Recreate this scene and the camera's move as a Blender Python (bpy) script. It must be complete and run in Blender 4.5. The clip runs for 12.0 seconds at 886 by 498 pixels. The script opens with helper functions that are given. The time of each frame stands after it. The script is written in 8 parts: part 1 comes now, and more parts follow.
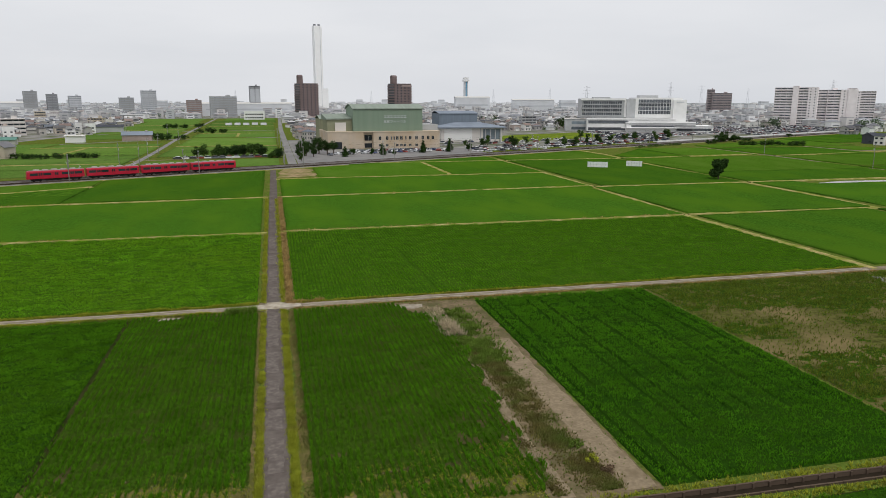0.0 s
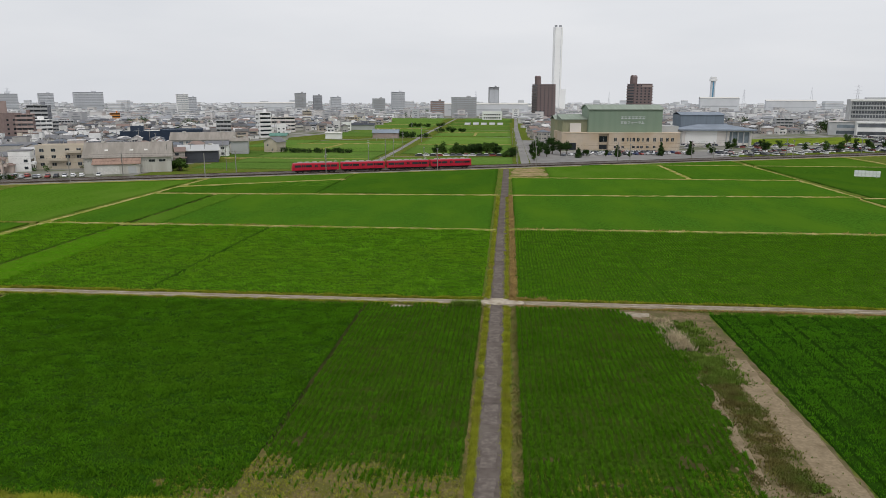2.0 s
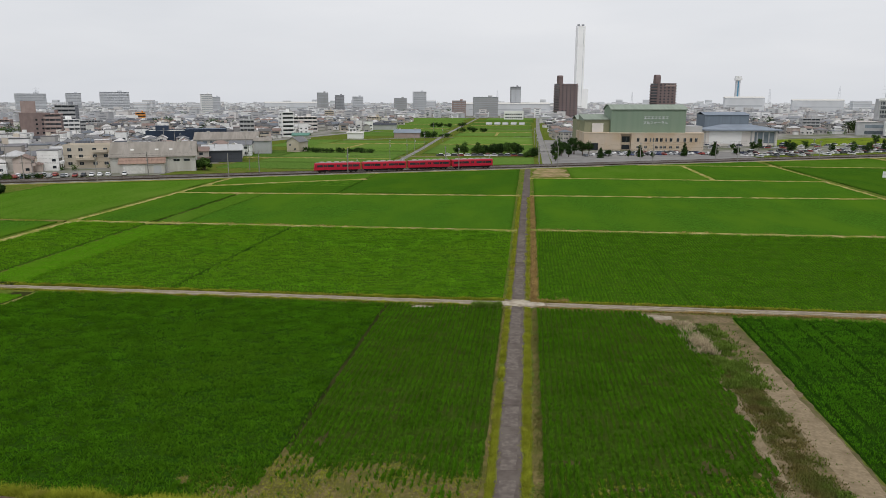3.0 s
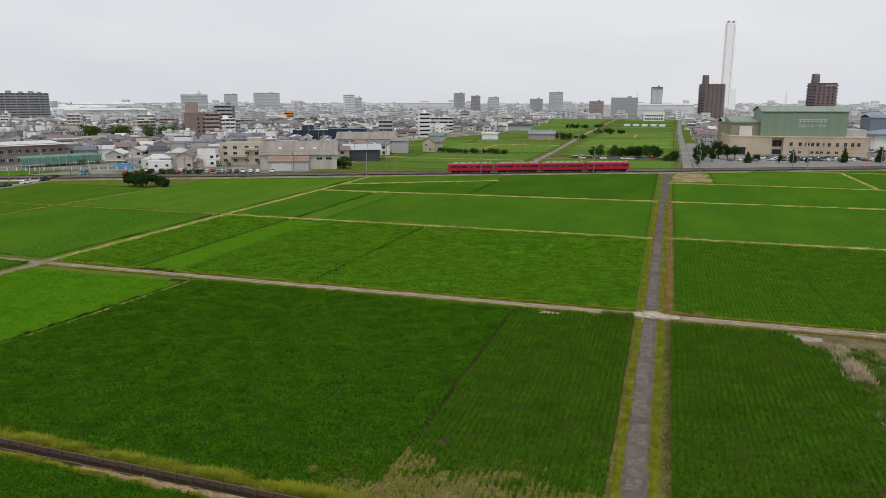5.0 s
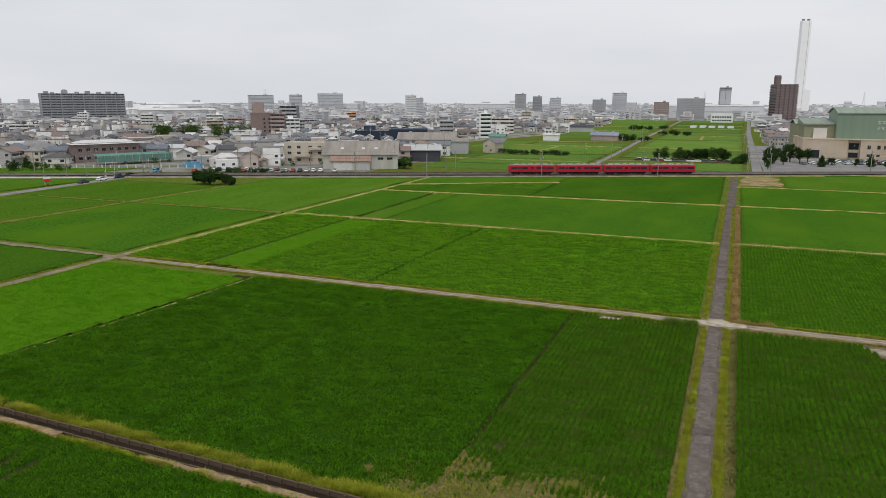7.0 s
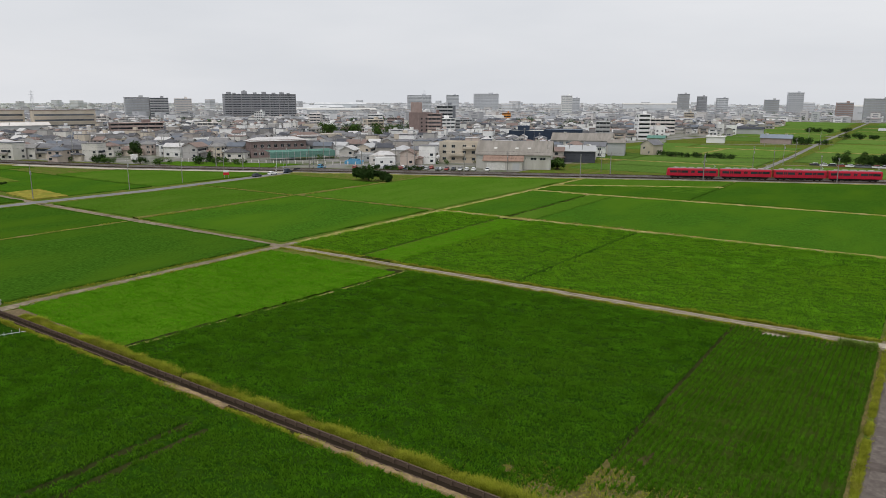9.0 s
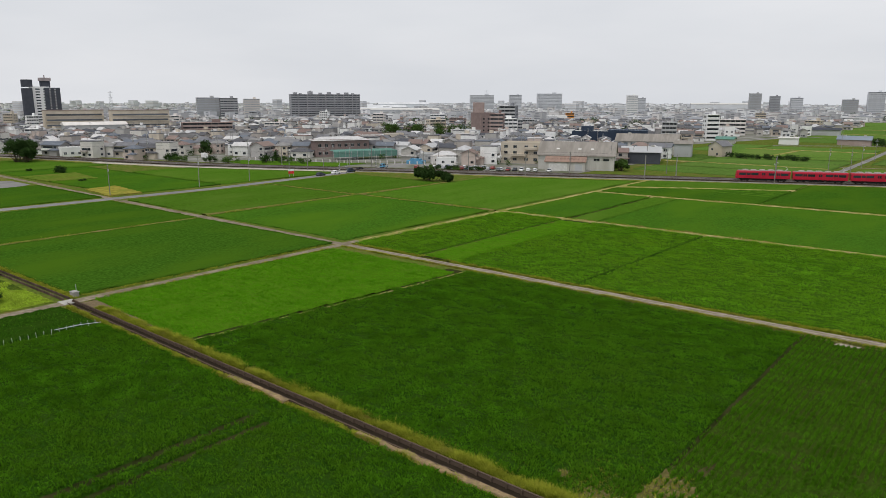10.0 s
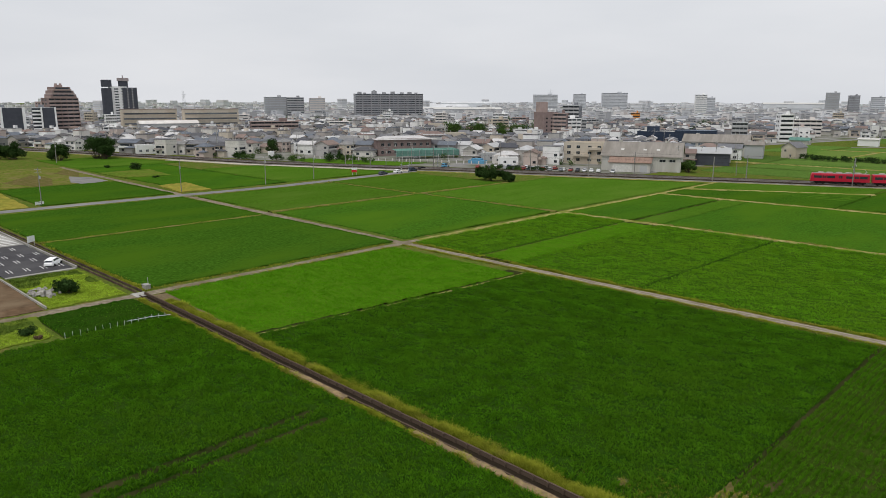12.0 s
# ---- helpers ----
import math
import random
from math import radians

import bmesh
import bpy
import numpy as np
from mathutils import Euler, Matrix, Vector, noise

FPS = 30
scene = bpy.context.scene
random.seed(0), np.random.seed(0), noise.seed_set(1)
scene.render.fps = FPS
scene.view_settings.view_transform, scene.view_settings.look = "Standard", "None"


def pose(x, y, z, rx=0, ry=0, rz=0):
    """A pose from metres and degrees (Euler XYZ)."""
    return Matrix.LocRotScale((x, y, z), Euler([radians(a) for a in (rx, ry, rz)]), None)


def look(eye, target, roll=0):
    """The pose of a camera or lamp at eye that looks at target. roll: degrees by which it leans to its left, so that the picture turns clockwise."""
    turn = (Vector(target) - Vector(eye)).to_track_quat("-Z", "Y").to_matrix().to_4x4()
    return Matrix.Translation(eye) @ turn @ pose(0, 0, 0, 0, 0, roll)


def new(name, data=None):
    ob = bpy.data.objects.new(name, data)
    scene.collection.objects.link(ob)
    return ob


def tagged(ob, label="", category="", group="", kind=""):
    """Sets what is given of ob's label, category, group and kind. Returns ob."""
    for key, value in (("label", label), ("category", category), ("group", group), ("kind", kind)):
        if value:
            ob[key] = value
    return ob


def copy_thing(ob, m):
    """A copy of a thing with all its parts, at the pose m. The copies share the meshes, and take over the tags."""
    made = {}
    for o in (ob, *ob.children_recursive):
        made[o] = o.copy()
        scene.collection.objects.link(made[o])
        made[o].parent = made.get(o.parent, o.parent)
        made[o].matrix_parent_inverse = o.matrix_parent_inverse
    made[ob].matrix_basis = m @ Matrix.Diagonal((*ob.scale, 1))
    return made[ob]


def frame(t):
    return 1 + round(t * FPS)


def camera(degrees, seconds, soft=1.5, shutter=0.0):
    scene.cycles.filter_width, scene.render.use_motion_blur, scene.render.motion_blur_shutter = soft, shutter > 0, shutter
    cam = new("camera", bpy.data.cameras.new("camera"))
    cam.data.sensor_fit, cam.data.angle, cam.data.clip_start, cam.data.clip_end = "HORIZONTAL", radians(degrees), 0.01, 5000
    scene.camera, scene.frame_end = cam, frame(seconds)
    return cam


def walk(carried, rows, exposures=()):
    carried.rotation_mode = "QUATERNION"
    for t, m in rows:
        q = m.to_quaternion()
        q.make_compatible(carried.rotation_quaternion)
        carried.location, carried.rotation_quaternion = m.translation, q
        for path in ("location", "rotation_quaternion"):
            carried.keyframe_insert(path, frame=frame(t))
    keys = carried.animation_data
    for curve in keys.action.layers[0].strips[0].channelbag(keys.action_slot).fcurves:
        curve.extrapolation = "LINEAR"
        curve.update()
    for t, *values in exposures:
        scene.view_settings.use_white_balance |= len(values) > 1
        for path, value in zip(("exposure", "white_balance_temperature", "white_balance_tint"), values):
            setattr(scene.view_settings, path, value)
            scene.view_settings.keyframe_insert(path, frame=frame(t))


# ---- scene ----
cam = camera(63.9, 12.0, soft=0.65)
# seconds, x, y, z, heading (degrees, left is positive), pitch, lean
PATH = [
    (0.0, -0.00, -0.00, 30.00, -13.45, -11.98, 0.09),
    (0.5, -0.08, -0.01, 29.95, -13.15, -11.98, 0.10),
    (1.0, -0.10, 0.35, 29.87, -5.73, -11.98, 0.08),
    (1.5, 0.01, 0.70, 29.76, 2.04, -11.96, 0.07),
    (2.0, 0.13, 1.16, 29.67, 5.08, -11.93, 0.07),
    (2.5, 0.17, 1.08, 29.78, 5.12, -11.95, 0.07),
    (3.0, 0.06, 0.99, 29.93, 6.78, -11.97, 0.05),
    (4.8, 0.05, 1.30, 30.35, 16.20, -11.95, 0.06),
    (5.0, 0.05, 1.33, 30.39, 17.47, -11.95, 0.06),
    (5.5, -0.02, 1.54, 30.42, 19.55, -11.93, 0.07),
    (6.0, -0.11, 1.54, 30.50, 19.83, -11.93, 0.12),
    (6.5, -0.14, 1.61, 30.50, 20.86, -11.91, 0.12),
    (6.7, -0.14, 1.62, 30.49, 21.35, -11.91, 0.12),
    (8.3, -0.14, 1.70, 30.41, 29.35, -11.92, 0.12),
    (8.5, -0.14, 1.71, 30.40, 30.81, -11.92, 0.12),
    (9.0, -0.27, 1.82, 30.39, 34.50, -11.92, 0.12),
    (9.5, -0.18, 1.96, 30.45, 37.81, -11.92, 0.07),
    (10.0, -0.16, 1.89, 30.50, 39.45, -11.93, 0.08),
    (10.5, -0.26, 1.99, 30.49, 41.05, -11.95, 0.08),
    (11.0, -0.33, 2.01, 30.57, 42.63, -11.97, 0.13),
    (11.5, -0.28, 2.04, 30.58, 44.11, -11.98, 0.09),
    (12.0, -0.29, 2.05, 30.62, 44.40, -11.99, 0.08),
]


def aim(x, y, z, heading, pitch, lean):
    h, p = radians(heading), radians(pitch)
    way = Vector((-math.sin(h) * math.cos(p), math.cos(h) * math.cos(p), math.sin(p)))
    return look(Vector((x, y, z)), Vector((x, y, z)) + way * 100, lean)


walk(cam, [(t, aim(*r)) for t, *r in PATH])

# ---- world: a bright overcast sky, with a wide weak sun behind the cloud ----
world = bpy.data.worlds.new("overcast_sky")
scene.world = world
world.use_nodes = True
wn, wl = world.node_tree.nodes, world.node_tree.links
wn.clear()
sky = wn.new("ShaderNodeTexSky")
sky.sky_type, sky.sun_disc = "NISHITA", False
sky.sun_elevation, sky.sun_rotation = radians(52), radians(200)
sky.air_density, sky.dust_density, sky.ozone_density = 1.0, 4.0, 1.0
sky_level = wn.new("ShaderNodeVectorMath")
sky_level.operation = "SCALE"
sky_level.inputs["Scale"].default_value = 0.1
wc = wn.new("ShaderNodeTexCoord")
wm = wn.new("ShaderNodeMapping")
wm.inputs["Scale"].default_value = (1.0, 1.0, 4.5)
cloud_noise = wn.new("ShaderNodeTexNoise")
cloud_noise.inputs["Scale"].default_value, cloud_noise.inputs["Detail"].default_value = 1.6, 5
cloud_ramp = wn.new("ShaderNodeValToRGB")
cloud_ramp.color_ramp.elements[0].position, cloud_ramp.color_ramp.elements[1].position = 0.3, 0.7
cloud_ramp.color_ramp.elements[0].color = (0.665, 0.69, 0.735, 1)
cloud_ramp.color_ramp.elements[1].color = (0.81, 0.82, 0.85, 1)
cover = wn.new("ShaderNodeMix")
cover.data_type = "RGBA"
cover.inputs["Factor"].default_value = 0.94
background = wn.new("ShaderNodeBackground")
background.inputs["Strength"].default_value = 1.0
world_out = wn.new("ShaderNodeOutputWorld")
wl.new(sky.outputs["Color"], sky_level.inputs[0])
wl.new(wc.outputs["Generated"], wm.inputs["Vector"])
wl.new(wm.outputs["Vector"], cloud_noise.inputs["Vector"])
wl.new(cloud_noise.outputs["Fac"], cloud_ramp.inputs["Fac"])
wl.new(sky_level.outputs["Vector"], cover.inputs["A"])
wl.new(cloud_ramp.outputs["Color"], cover.inputs["B"])
wl.new(cover.outputs["Result"], background.inputs["Color"])
wl.new(background.outputs["Background"], world_out.inputs["Surface"])

sun_data = bpy.data.lights.new("sun", "SUN")
sun_data.energy, sun_data.angle, sun_data.color = 1.35, radians(25), (1.0, 0.97, 0.92)
sun = new("sun", sun_data)
sun.matrix_world = look((0, 0, 400), (-60, 190, 0))

# ---- materials ----


def shade(rgb, k):
    return tuple(min(1.0, max(0.0, a * k)) for a in rgb)


def mat(name, base, rough=0.85, vary=0.18, scale=1.0, other=None, other_scale=0.15, other_at=0.55, soft=0.12, bump=0.0,
        bump_scale=None, metal=0.0, spread=0.0, stretch=(1, 1, 1), palette=None, island=False, through_light=0.0, gloss=None):
    """A surface with fine grain, broad stains of a second colour, relief, and a tone that differs from piece to piece."""
    m = bpy.data.materials.new(name)
    m.use_nodes = True
    n, l = m.node_tree.nodes, m.node_tree.links
    b = n["Principled BSDF"]
    b.inputs["Roughness"].default_value, b.inputs["Metallic"].default_value = rough, metal
    b.inputs["Specular IOR Level"].default_value = gloss if gloss is not None else (0.0 if rough >= 0.75 or through_light else 0.3)
    tc, mp = n.new("ShaderNodeTexCoord"), n.new("ShaderNodeMapping")
    mp.inputs["Scale"].default_value = stretch
    l.new(tc.outputs["Object"], mp.inputs["Vector"])

    def grain(s, detail):
        t = n.new("ShaderNodeTexNoise")
        t.inputs["Scale"].default_value, t.inputs["Detail"].default_value = s, detail
        l.new(mp.outputs["Vector"], t.inputs["Vector"])
        return t.outputs["Fac"]

    def blend(fac, a, c, mode="MIX"):
        x = n.new("ShaderNodeMix")
        x.data_type, x.blend_type = "RGBA", mode
        for key, value in (("Factor", fac), ("A", a), ("B", c)):
            if isinstance(value, (float, int)):
                x.inputs[key].default_value = value
            elif isinstance(value, tuple):
                x.inputs[key].default_value = (*value[:3], 1)
            else:
                l.new(value, x.inputs[key])
        return x.outputs["Result"]

    def step(fac, a, c):
        r = n.new("ShaderNodeMapRange")
        r.inputs["From Min"].default_value, r.inputs["From Max"].default_value = a, c
        l.new(fac, r.inputs["Value"])
        return r.outputs["Result"]

    piece = None
    if palette or spread:
        src = n.new("ShaderNodeNewGeometry").outputs["Random Per Island"] if island else n.new("ShaderNodeObjectInfo").outputs["Random"]
        piece = src
    if palette:
        ramp = n.new("ShaderNodeValToRGB")
        ramp.color_ramp.interpolation = "CONSTANT"
        while len(ramp.color_ramp.elements) < len(palette):
            ramp.color_ramp.elements.new(0.5)
        for i, c in enumerate(palette):
            ramp.color_ramp.elements[i].position = i / len(palette)
            ramp.color_ramp.elements[i].color = (*c, 1)
        l.new(piece, ramp.inputs["Fac"])
        colour = blend(step(grain(scale, 4), 0.3, 0.7), blend(1.0, ramp.outputs["Color"], (1 - vary,) * 3, "MULTIPLY"), ramp.outputs["Color"])
    else:
        colour = blend(step(grain(scale, 4), 0.3, 0.7), shade(base, 1 - vary), shade(base, 1 + vary))
    if other:
        colour = blend(step(grain(other_scale, 5), other_at - soft, other_at + soft), colour, other)
    if spread and not palette:
        r = n.new("ShaderNodeMapRange")
        r.inputs["To Min"].default_value, r.inputs["To Max"].default_value = 1 - spread, 1 + spread
        l.new(piece, r.inputs["Value"])
        v = n.new("ShaderNodeVectorMath")
        v.operation = "SCALE"
        l.new(colour, v.inputs[0])
        l.new(r.outputs["Result"], v.inputs["Scale"])
        colour = v.outputs["Vector"]
    l.new(colour, b.inputs["Base Color"])
    if bump:
        bp = n.new("ShaderNodeBump")
        bp.inputs["Strength"].default_value, bp.inputs["Distance"].default_value = 1.0, bump
        l.new(grain(bump_scale or scale, 6), bp.inputs["Height"])
        l.new(bp.outputs["Normal"], b.inputs["Normal"])
    if through_light:
        tr, mx = n.new("ShaderNodeBsdfTranslucent"), n.new("ShaderNodeMixShader")
        mx.inputs["Fac"].default_value = through_light
        l.new(colour, tr.inputs["Color"])
        l.new(b.outputs["BSDF"], mx.inputs[1])
        l.new(tr.outputs["BSDF"], mx.inputs[2])
        l.new(mx.outputs["Shader"], n["Material Output"].inputs["Surface"])
    return m


GROUND = mat("verge_grass_and_earth", (0.09, 0.13, 0.02), vary=0.45, scale=2.2, other=(0.16, 0.13, 0.045), other_scale=0.35, other_at=0.6, bump=0.08, bump_scale=2.5)
# Mud colour takes in the dark green of rice leaves in shadow.
MUD = mat("shaded_paddy_mud", (0.026, 0.034, 0.009), vary=0.35, scale=1.6, other=(0.055, 0.052, 0.02), other_scale=0.09, bump=0.05, bump_scale=3)
SAND = mat("dry_sandy_soil", (0.17, 0.13, 0.078), vary=0.25, scale=3.0, other=(0.10, 0.092, 0.042), other_scale=0.4, other_at=0.54, bump=0.02, bump_scale=5)
PALE_SAND = mat("pale_sand", (0.235, 0.185, 0.122), vary=0.2, scale=3.5, other=(0.165, 0.128, 0.08), other_scale=0.6, other_at=0.6, bump=0.015, bump_scale=6)
RICE = mat("rice_leaf", (0.073, 0.195, 0.008), vary=0.34, scale=0.35, other=(0.084, 0.198, 0.010), other_scale=0.05, spread=0.22, island=True, rough=0.6, through_light=0.25)
RICE_FRESH = mat("fresh_rice_leaf", (0.108, 0.297, 0.009), vary=0.2, scale=0.35, spread=0.22, island=True, rough=0.6, through_light=0.25)
RICE_THIN = mat("thin_rice_leaf", (0.125, 0.165, 0.02), vary=0.3, scale=0.35, spread=0.35, island=True, rough=0.6, through_light=0.25)
# UNDER materials: darkened copies of the rice leaf, shade put into the colour.
UNDER = mat("shaded_rice_leaves", (0.019, 0.056, 0.004), vary=0.45, scale=3.2, other=(0.026, 0.062, 0.006), other_scale=0.4, bump=0.08, bump_scale=5.0, rough=0.8)
UNDER_FRESH = mat("shaded_fresh_rice_leaves", (0.062, 0.156, 0.006), vary=0.3, scale=3.0, other=(0.070, 0.156, 0.009), other_scale=0.3, bump=0.06, bump_scale=5.0, rough=0.8)
UNDER_VIVID = mat("shaded_vivid_rice_leaves", (0.017, 0.054, 0.004), vary=0.4, scale=3.2, other=(0.022, 0.058, 0.005), other_scale=0.3, bump=0.08, bump_scale=5.0, rough=0.8)
UNDER_ROW = mat("shaded_row_rice_leaves", (0.033, 0.07, 0.006), vary=0.5, scale=3.0, other=(0.044, 0.06, 0.012), other_scale=0.3, other_at=0.6, bump=0.09, bump_scale=5.0, rough=0.8)
UNDER_FIELD = mat("shaded_mid_rice_leaves", (0.036, 0.091, 0.006), vary=0.4, scale=2.6, other=(0.046, 0.098, 0.008), other_scale=0.3, bump=0.10, bump_scale=4.0, rough=0.8)
CANOPY = mat("rice_canopy", (0.042, 0.108, 0.009), vary=0.4, scale=2.4, stretch=(1.5, 0.6, 1), other=(0.058, 0.127, 0.009), other_scale=0.05, bump=0.15, bump_scale=2.6, rough=0.75, spread=0.13)
CANOPY_FRESH = mat("fresh_rice_canopy", (0.060, 0.134, 0.011), vary=0.38, scale=2.4, other=(0.080, 0.152, 0.017), other_scale=0.05, bump=0.13, bump_scale=2.6, stretch=(1.5, 0.6, 1), rough=0.75, spread=0.1)
VERGE = mat("yellow_verge_grass", (0.27, 0.295, 0.03), vary=0.25, scale=0.8, other=(0.29, 0.235, 0.065), other_scale=0.25, other_at=0.68, spread=0.35, island=True, rough=0.8, through_light=0.2)
YELLOW_TUFT = mat("yellow_green_grass_blade", (0.354, 0.494, 0.046), vary=0.25, scale=0.5, spread=0.25, island=True, rough=0.8, through_light=0.2)
VERGE_DRY = mat("dry_verge_grass", (0.36, 0.25, 0.10), vary=0.3, scale=0.8, spread=0.35, island=True, rough=0.85, through_light=0.2)
WEED = mat("weed_leaf", (0.12, 0.185, 0.03), vary=0.35, scale=0.6, spread=0.4, island=True, rough=0.75, through_light=0.2)
STRAW = mat("dead_reed_straw", (0.42, 0.35, 0.23), vary=0.25, scale=0.8, spread=0.3, island=True, rough=0.9)
WORN_CROSSING = mat("worn_crossing_concrete", (0.40, 0.355, 0.285), vary=0.25, scale=1.6, other=(0.26, 0.22, 0.165), other_scale=0.7, other_at=0.56, bump=0.02, bump_scale=6)
STRAW_EARTH = mat("straw_covered_earth", (0.30, 0.215, 0.12), vary=0.35, scale=3.0, other=(0.2, 0.15, 0.085), other_scale=0.8, bump=0.03, bump_scale=6)
ASPHALT = mat("worn_farm_asphalt", (0.109, 0.091, 0.081), vary=0.22, scale=1.2, other=(0.147, 0.127, 0.110), other_scale=0.35, other_at=0.56, bump=0.01, bump_scale=9)
GRAVEL_ROAD = mat("pale_gravel_lane", (0.24, 0.202, 0.148), vary=0.28, scale=1.4, other=(0.155, 0.128, 0.08), other_scale=0.25, bump=0.03, bump_scale=5)
PATH_SOIL = mat("trodden_bank_soil", (0.345, 0.290, 0.121), vary=0.3, scale=0.8, other=(0.185, 0.209, 0.037), other_scale=0.3, other_at=0.5, bump=0.05, bump_scale=3)
DARK_ASPHALT = mat("car_park_asphalt", (0.075, 0.073, 0.078), vary=0.15, scale=0.5, other=(0.10, 0.098, 0.1), other_scale=0.1, bump=0.005, bump_scale=9)
STREET = mat("street_asphalt", (0.21, 0.205, 0.2), vary=0.15, scale=0.3, other=(0.26, 0.25, 0.24), other_scale=0.05)
LOT_GRAVEL = mat("town_yard_ground", (0.27, 0.26, 0.245), vary=0.35, scale=0.16, other=(0.10, 0.115, 0.06), other_scale=0.08, other_at=0.52, bump=0.03, bump_scale=2)
BROWN_SOIL = mat("ploughed_brown_soil", (0.13, 0.085, 0.052), vary=0.3, scale=0.5, other=(0.19, 0.14, 0.09), other_scale=0.15, bump=0.08, bump_scale=2)
YELLOW_GRASS = mat("mown_yellow_grass", (0.155, 0.21, 0.022), vary=0.25, scale=0.6, other=(0.10, 0.14, 0.022), other_scale=0.12, bump=0.12, bump_scale=2.5)
BALLAST = mat("track_ballast", (0.05, 0.038, 0.029), vary=0.3, scale=1.2, other=(0.10, 0.082, 0.066), other_scale=0.1, bump=0.04, bump_scale=6)
STEEL = mat("rail_steel", (0.34, 0.31, 0.29), rough=0.45, metal=0.8, vary=0.2, scale=2)
GALVANISED = mat("galvanised_steel", (0.42, 0.43, 0.43), rough=0.55, metal=0.3, vary=0.15, scale=2)
CONCRETE = mat("weathered_concrete", (0.37, 0.355, 0.33), vary=0.2, scale=0.5, other=(0.26, 0.245, 0.225), other_scale=0.15, bump=0.01, bump_scale=6)
DITCH_CONCRETE = mat("stained_ditch_concrete", (0.118, 0.086, 0.064), vary=0.3, scale=0.9, other=(0.060, 0.048, 0.036), other_scale=0.5, bump=0.02, bump_scale=6)
POLE_CONCRETE = mat("pole_concrete", (0.27, 0.26, 0.245), vary=0.15, scale=0.7, spread=0.2)
WATER = mat("ditch_water", (0.03, 0.023, 0.016), rough=0.8, vary=0.2, scale=0.5)
PUDDLE = mat("shallow_field_water", (0.24, 0.225, 0.20), rough=0.2, vary=0.15, scale=0.2, other=(0.2, 0.18, 0.14), other_scale=0.3, other_at=0.62)
WHITE_PAINT = mat("white_line_paint", (0.72, 0.72, 0.70), vary=0.12, scale=2)
TRAIN_RED = mat("scarlet_train_paint", (0.42, 0.010, 0.034), rough=0.4, vary=0.08, scale=0.6, spread=0.05)
TRAIN_ROOF = mat("train_roof_grey", (0.25, 0.245, 0.24), vary=0.2, scale=0.8)
ROOF_UNIT = mat("dusty_roof_unit", (0.42, 0.36, 0.35), vary=0.15, scale=1.5)
UNIT_WHITE = mat("pale_roof_unit", (0.6, 0.59, 0.56), vary=0.12, scale=1.5)
UNDERFRAME = mat("dark_underframe", (0.03, 0.028, 0.027), vary=0.3, scale=1.0)
GLASS = mat("dark_window_glass", (0.035, 0.042, 0.05), rough=0.12, vary=0.3, scale=0.2, spread=0.4)
GLASS_BLUE = mat("blue_grey_window_glass", (0.15, 0.18, 0.205), rough=0.12, vary=0.25, scale=0.2, spread=0.3)
SASH = mat("aluminium_sash", (0.5, 0.5, 0.49), rough=0.5, vary=0.08, scale=2)
GREEN_WALL = mat("sage_green_metal_wall", (0.195, 0.265, 0.195), vary=0.06, scale=0.15, stretch=(3, 3, 0.2), rough=0.6, other=(0.21, 0.275, 0.205), other_scale=0.1)
OLIVE_WALL = mat("olive_green_wall", (0.27, 0.275, 0.185), vary=0.08, scale=0.2, stretch=(3, 3, 0.3))
GREEN_ROOF = mat("weathered_green_roof", (0.26, 0.30, 0.255), vary=0.1, scale=0.15, stretch=(4, 0.3, 1))
TAN_WALL = mat("beige_stone_wall", (0.54, 0.455, 0.365), vary=0.08, scale=0.4, other=(0.47, 0.365, 0.255), other_scale=0.1)
GREY_METAL = mat("blue_grey_metal_cladding", (0.19, 0.225, 0.265), vary=0.08, scale=0.2, stretch=(3, 3, 0.3))
GREY_ROOF = mat("blue_grey_flat_roof", (0.235, 0.27, 0.32), vary=0.12, scale=0.1)
WHITE_WALL = mat("white_clad_wall", (0.82, 0.82, 0.81), vary=0.06, scale=0.2, other=(0.75, 0.75, 0.74), other_scale=0.05)
OFFWHITE = mat("off_white_concrete_wall", (0.70, 0.665, 0.635), vary=0.1, scale=0.2, other=(0.63, 0.595, 0.565), other_scale=0.06)
PALE_GREY = mat("pale_grey_wall", (0.46, 0.47, 0.475), vary=0.1, scale=0.2, other=(0.4, 0.4, 0.405), other_scale=0.06)
PLUM_BRICK = mat("plum_brown_tile_wall", (0.2, 0.155, 0.152), vary=0.1, scale=0.4, other=(0.172, 0.132, 0.13), other_scale=0.08)
RED_BRICK = mat("red_brown_tile_wall", (0.255, 0.195, 0.182), vary=0.12, scale=0.4, other=(0.225, 0.17, 0.158), other_scale=0.08)
ROSE_WALL = mat("rose_brown_wall", (0.38, 0.30, 0.275), vary=0.1, scale=0.3)
CHARCOAL = mat("charcoal_wall", (0.075, 0.08, 0.095), vary=0.12, scale=0.3)
DIM_GREY = mat("mid_grey_wall", (0.25, 0.26, 0.28), vary=0.1, scale=0.2)
NAVY = mat("navy_metal_cladding", (0.022, 0.036, 0.062), vary=0.12, scale=0.2, stretch=(3, 3, 0.3), rough=0.5)
ASBESTOS = mat("weathered_slate_sheet_roof", (0.285, 0.262, 0.235), vary=0.12, scale=0.35, stretch=(3, 0.4, 1), other=(0.23, 0.21, 0.185), other_scale=0.12)
RUST_ROOF = mat("faded_rust_roof", (0.29, 0.20, 0.16), vary=0.15, scale=0.4, stretch=(3, 0.4, 1))
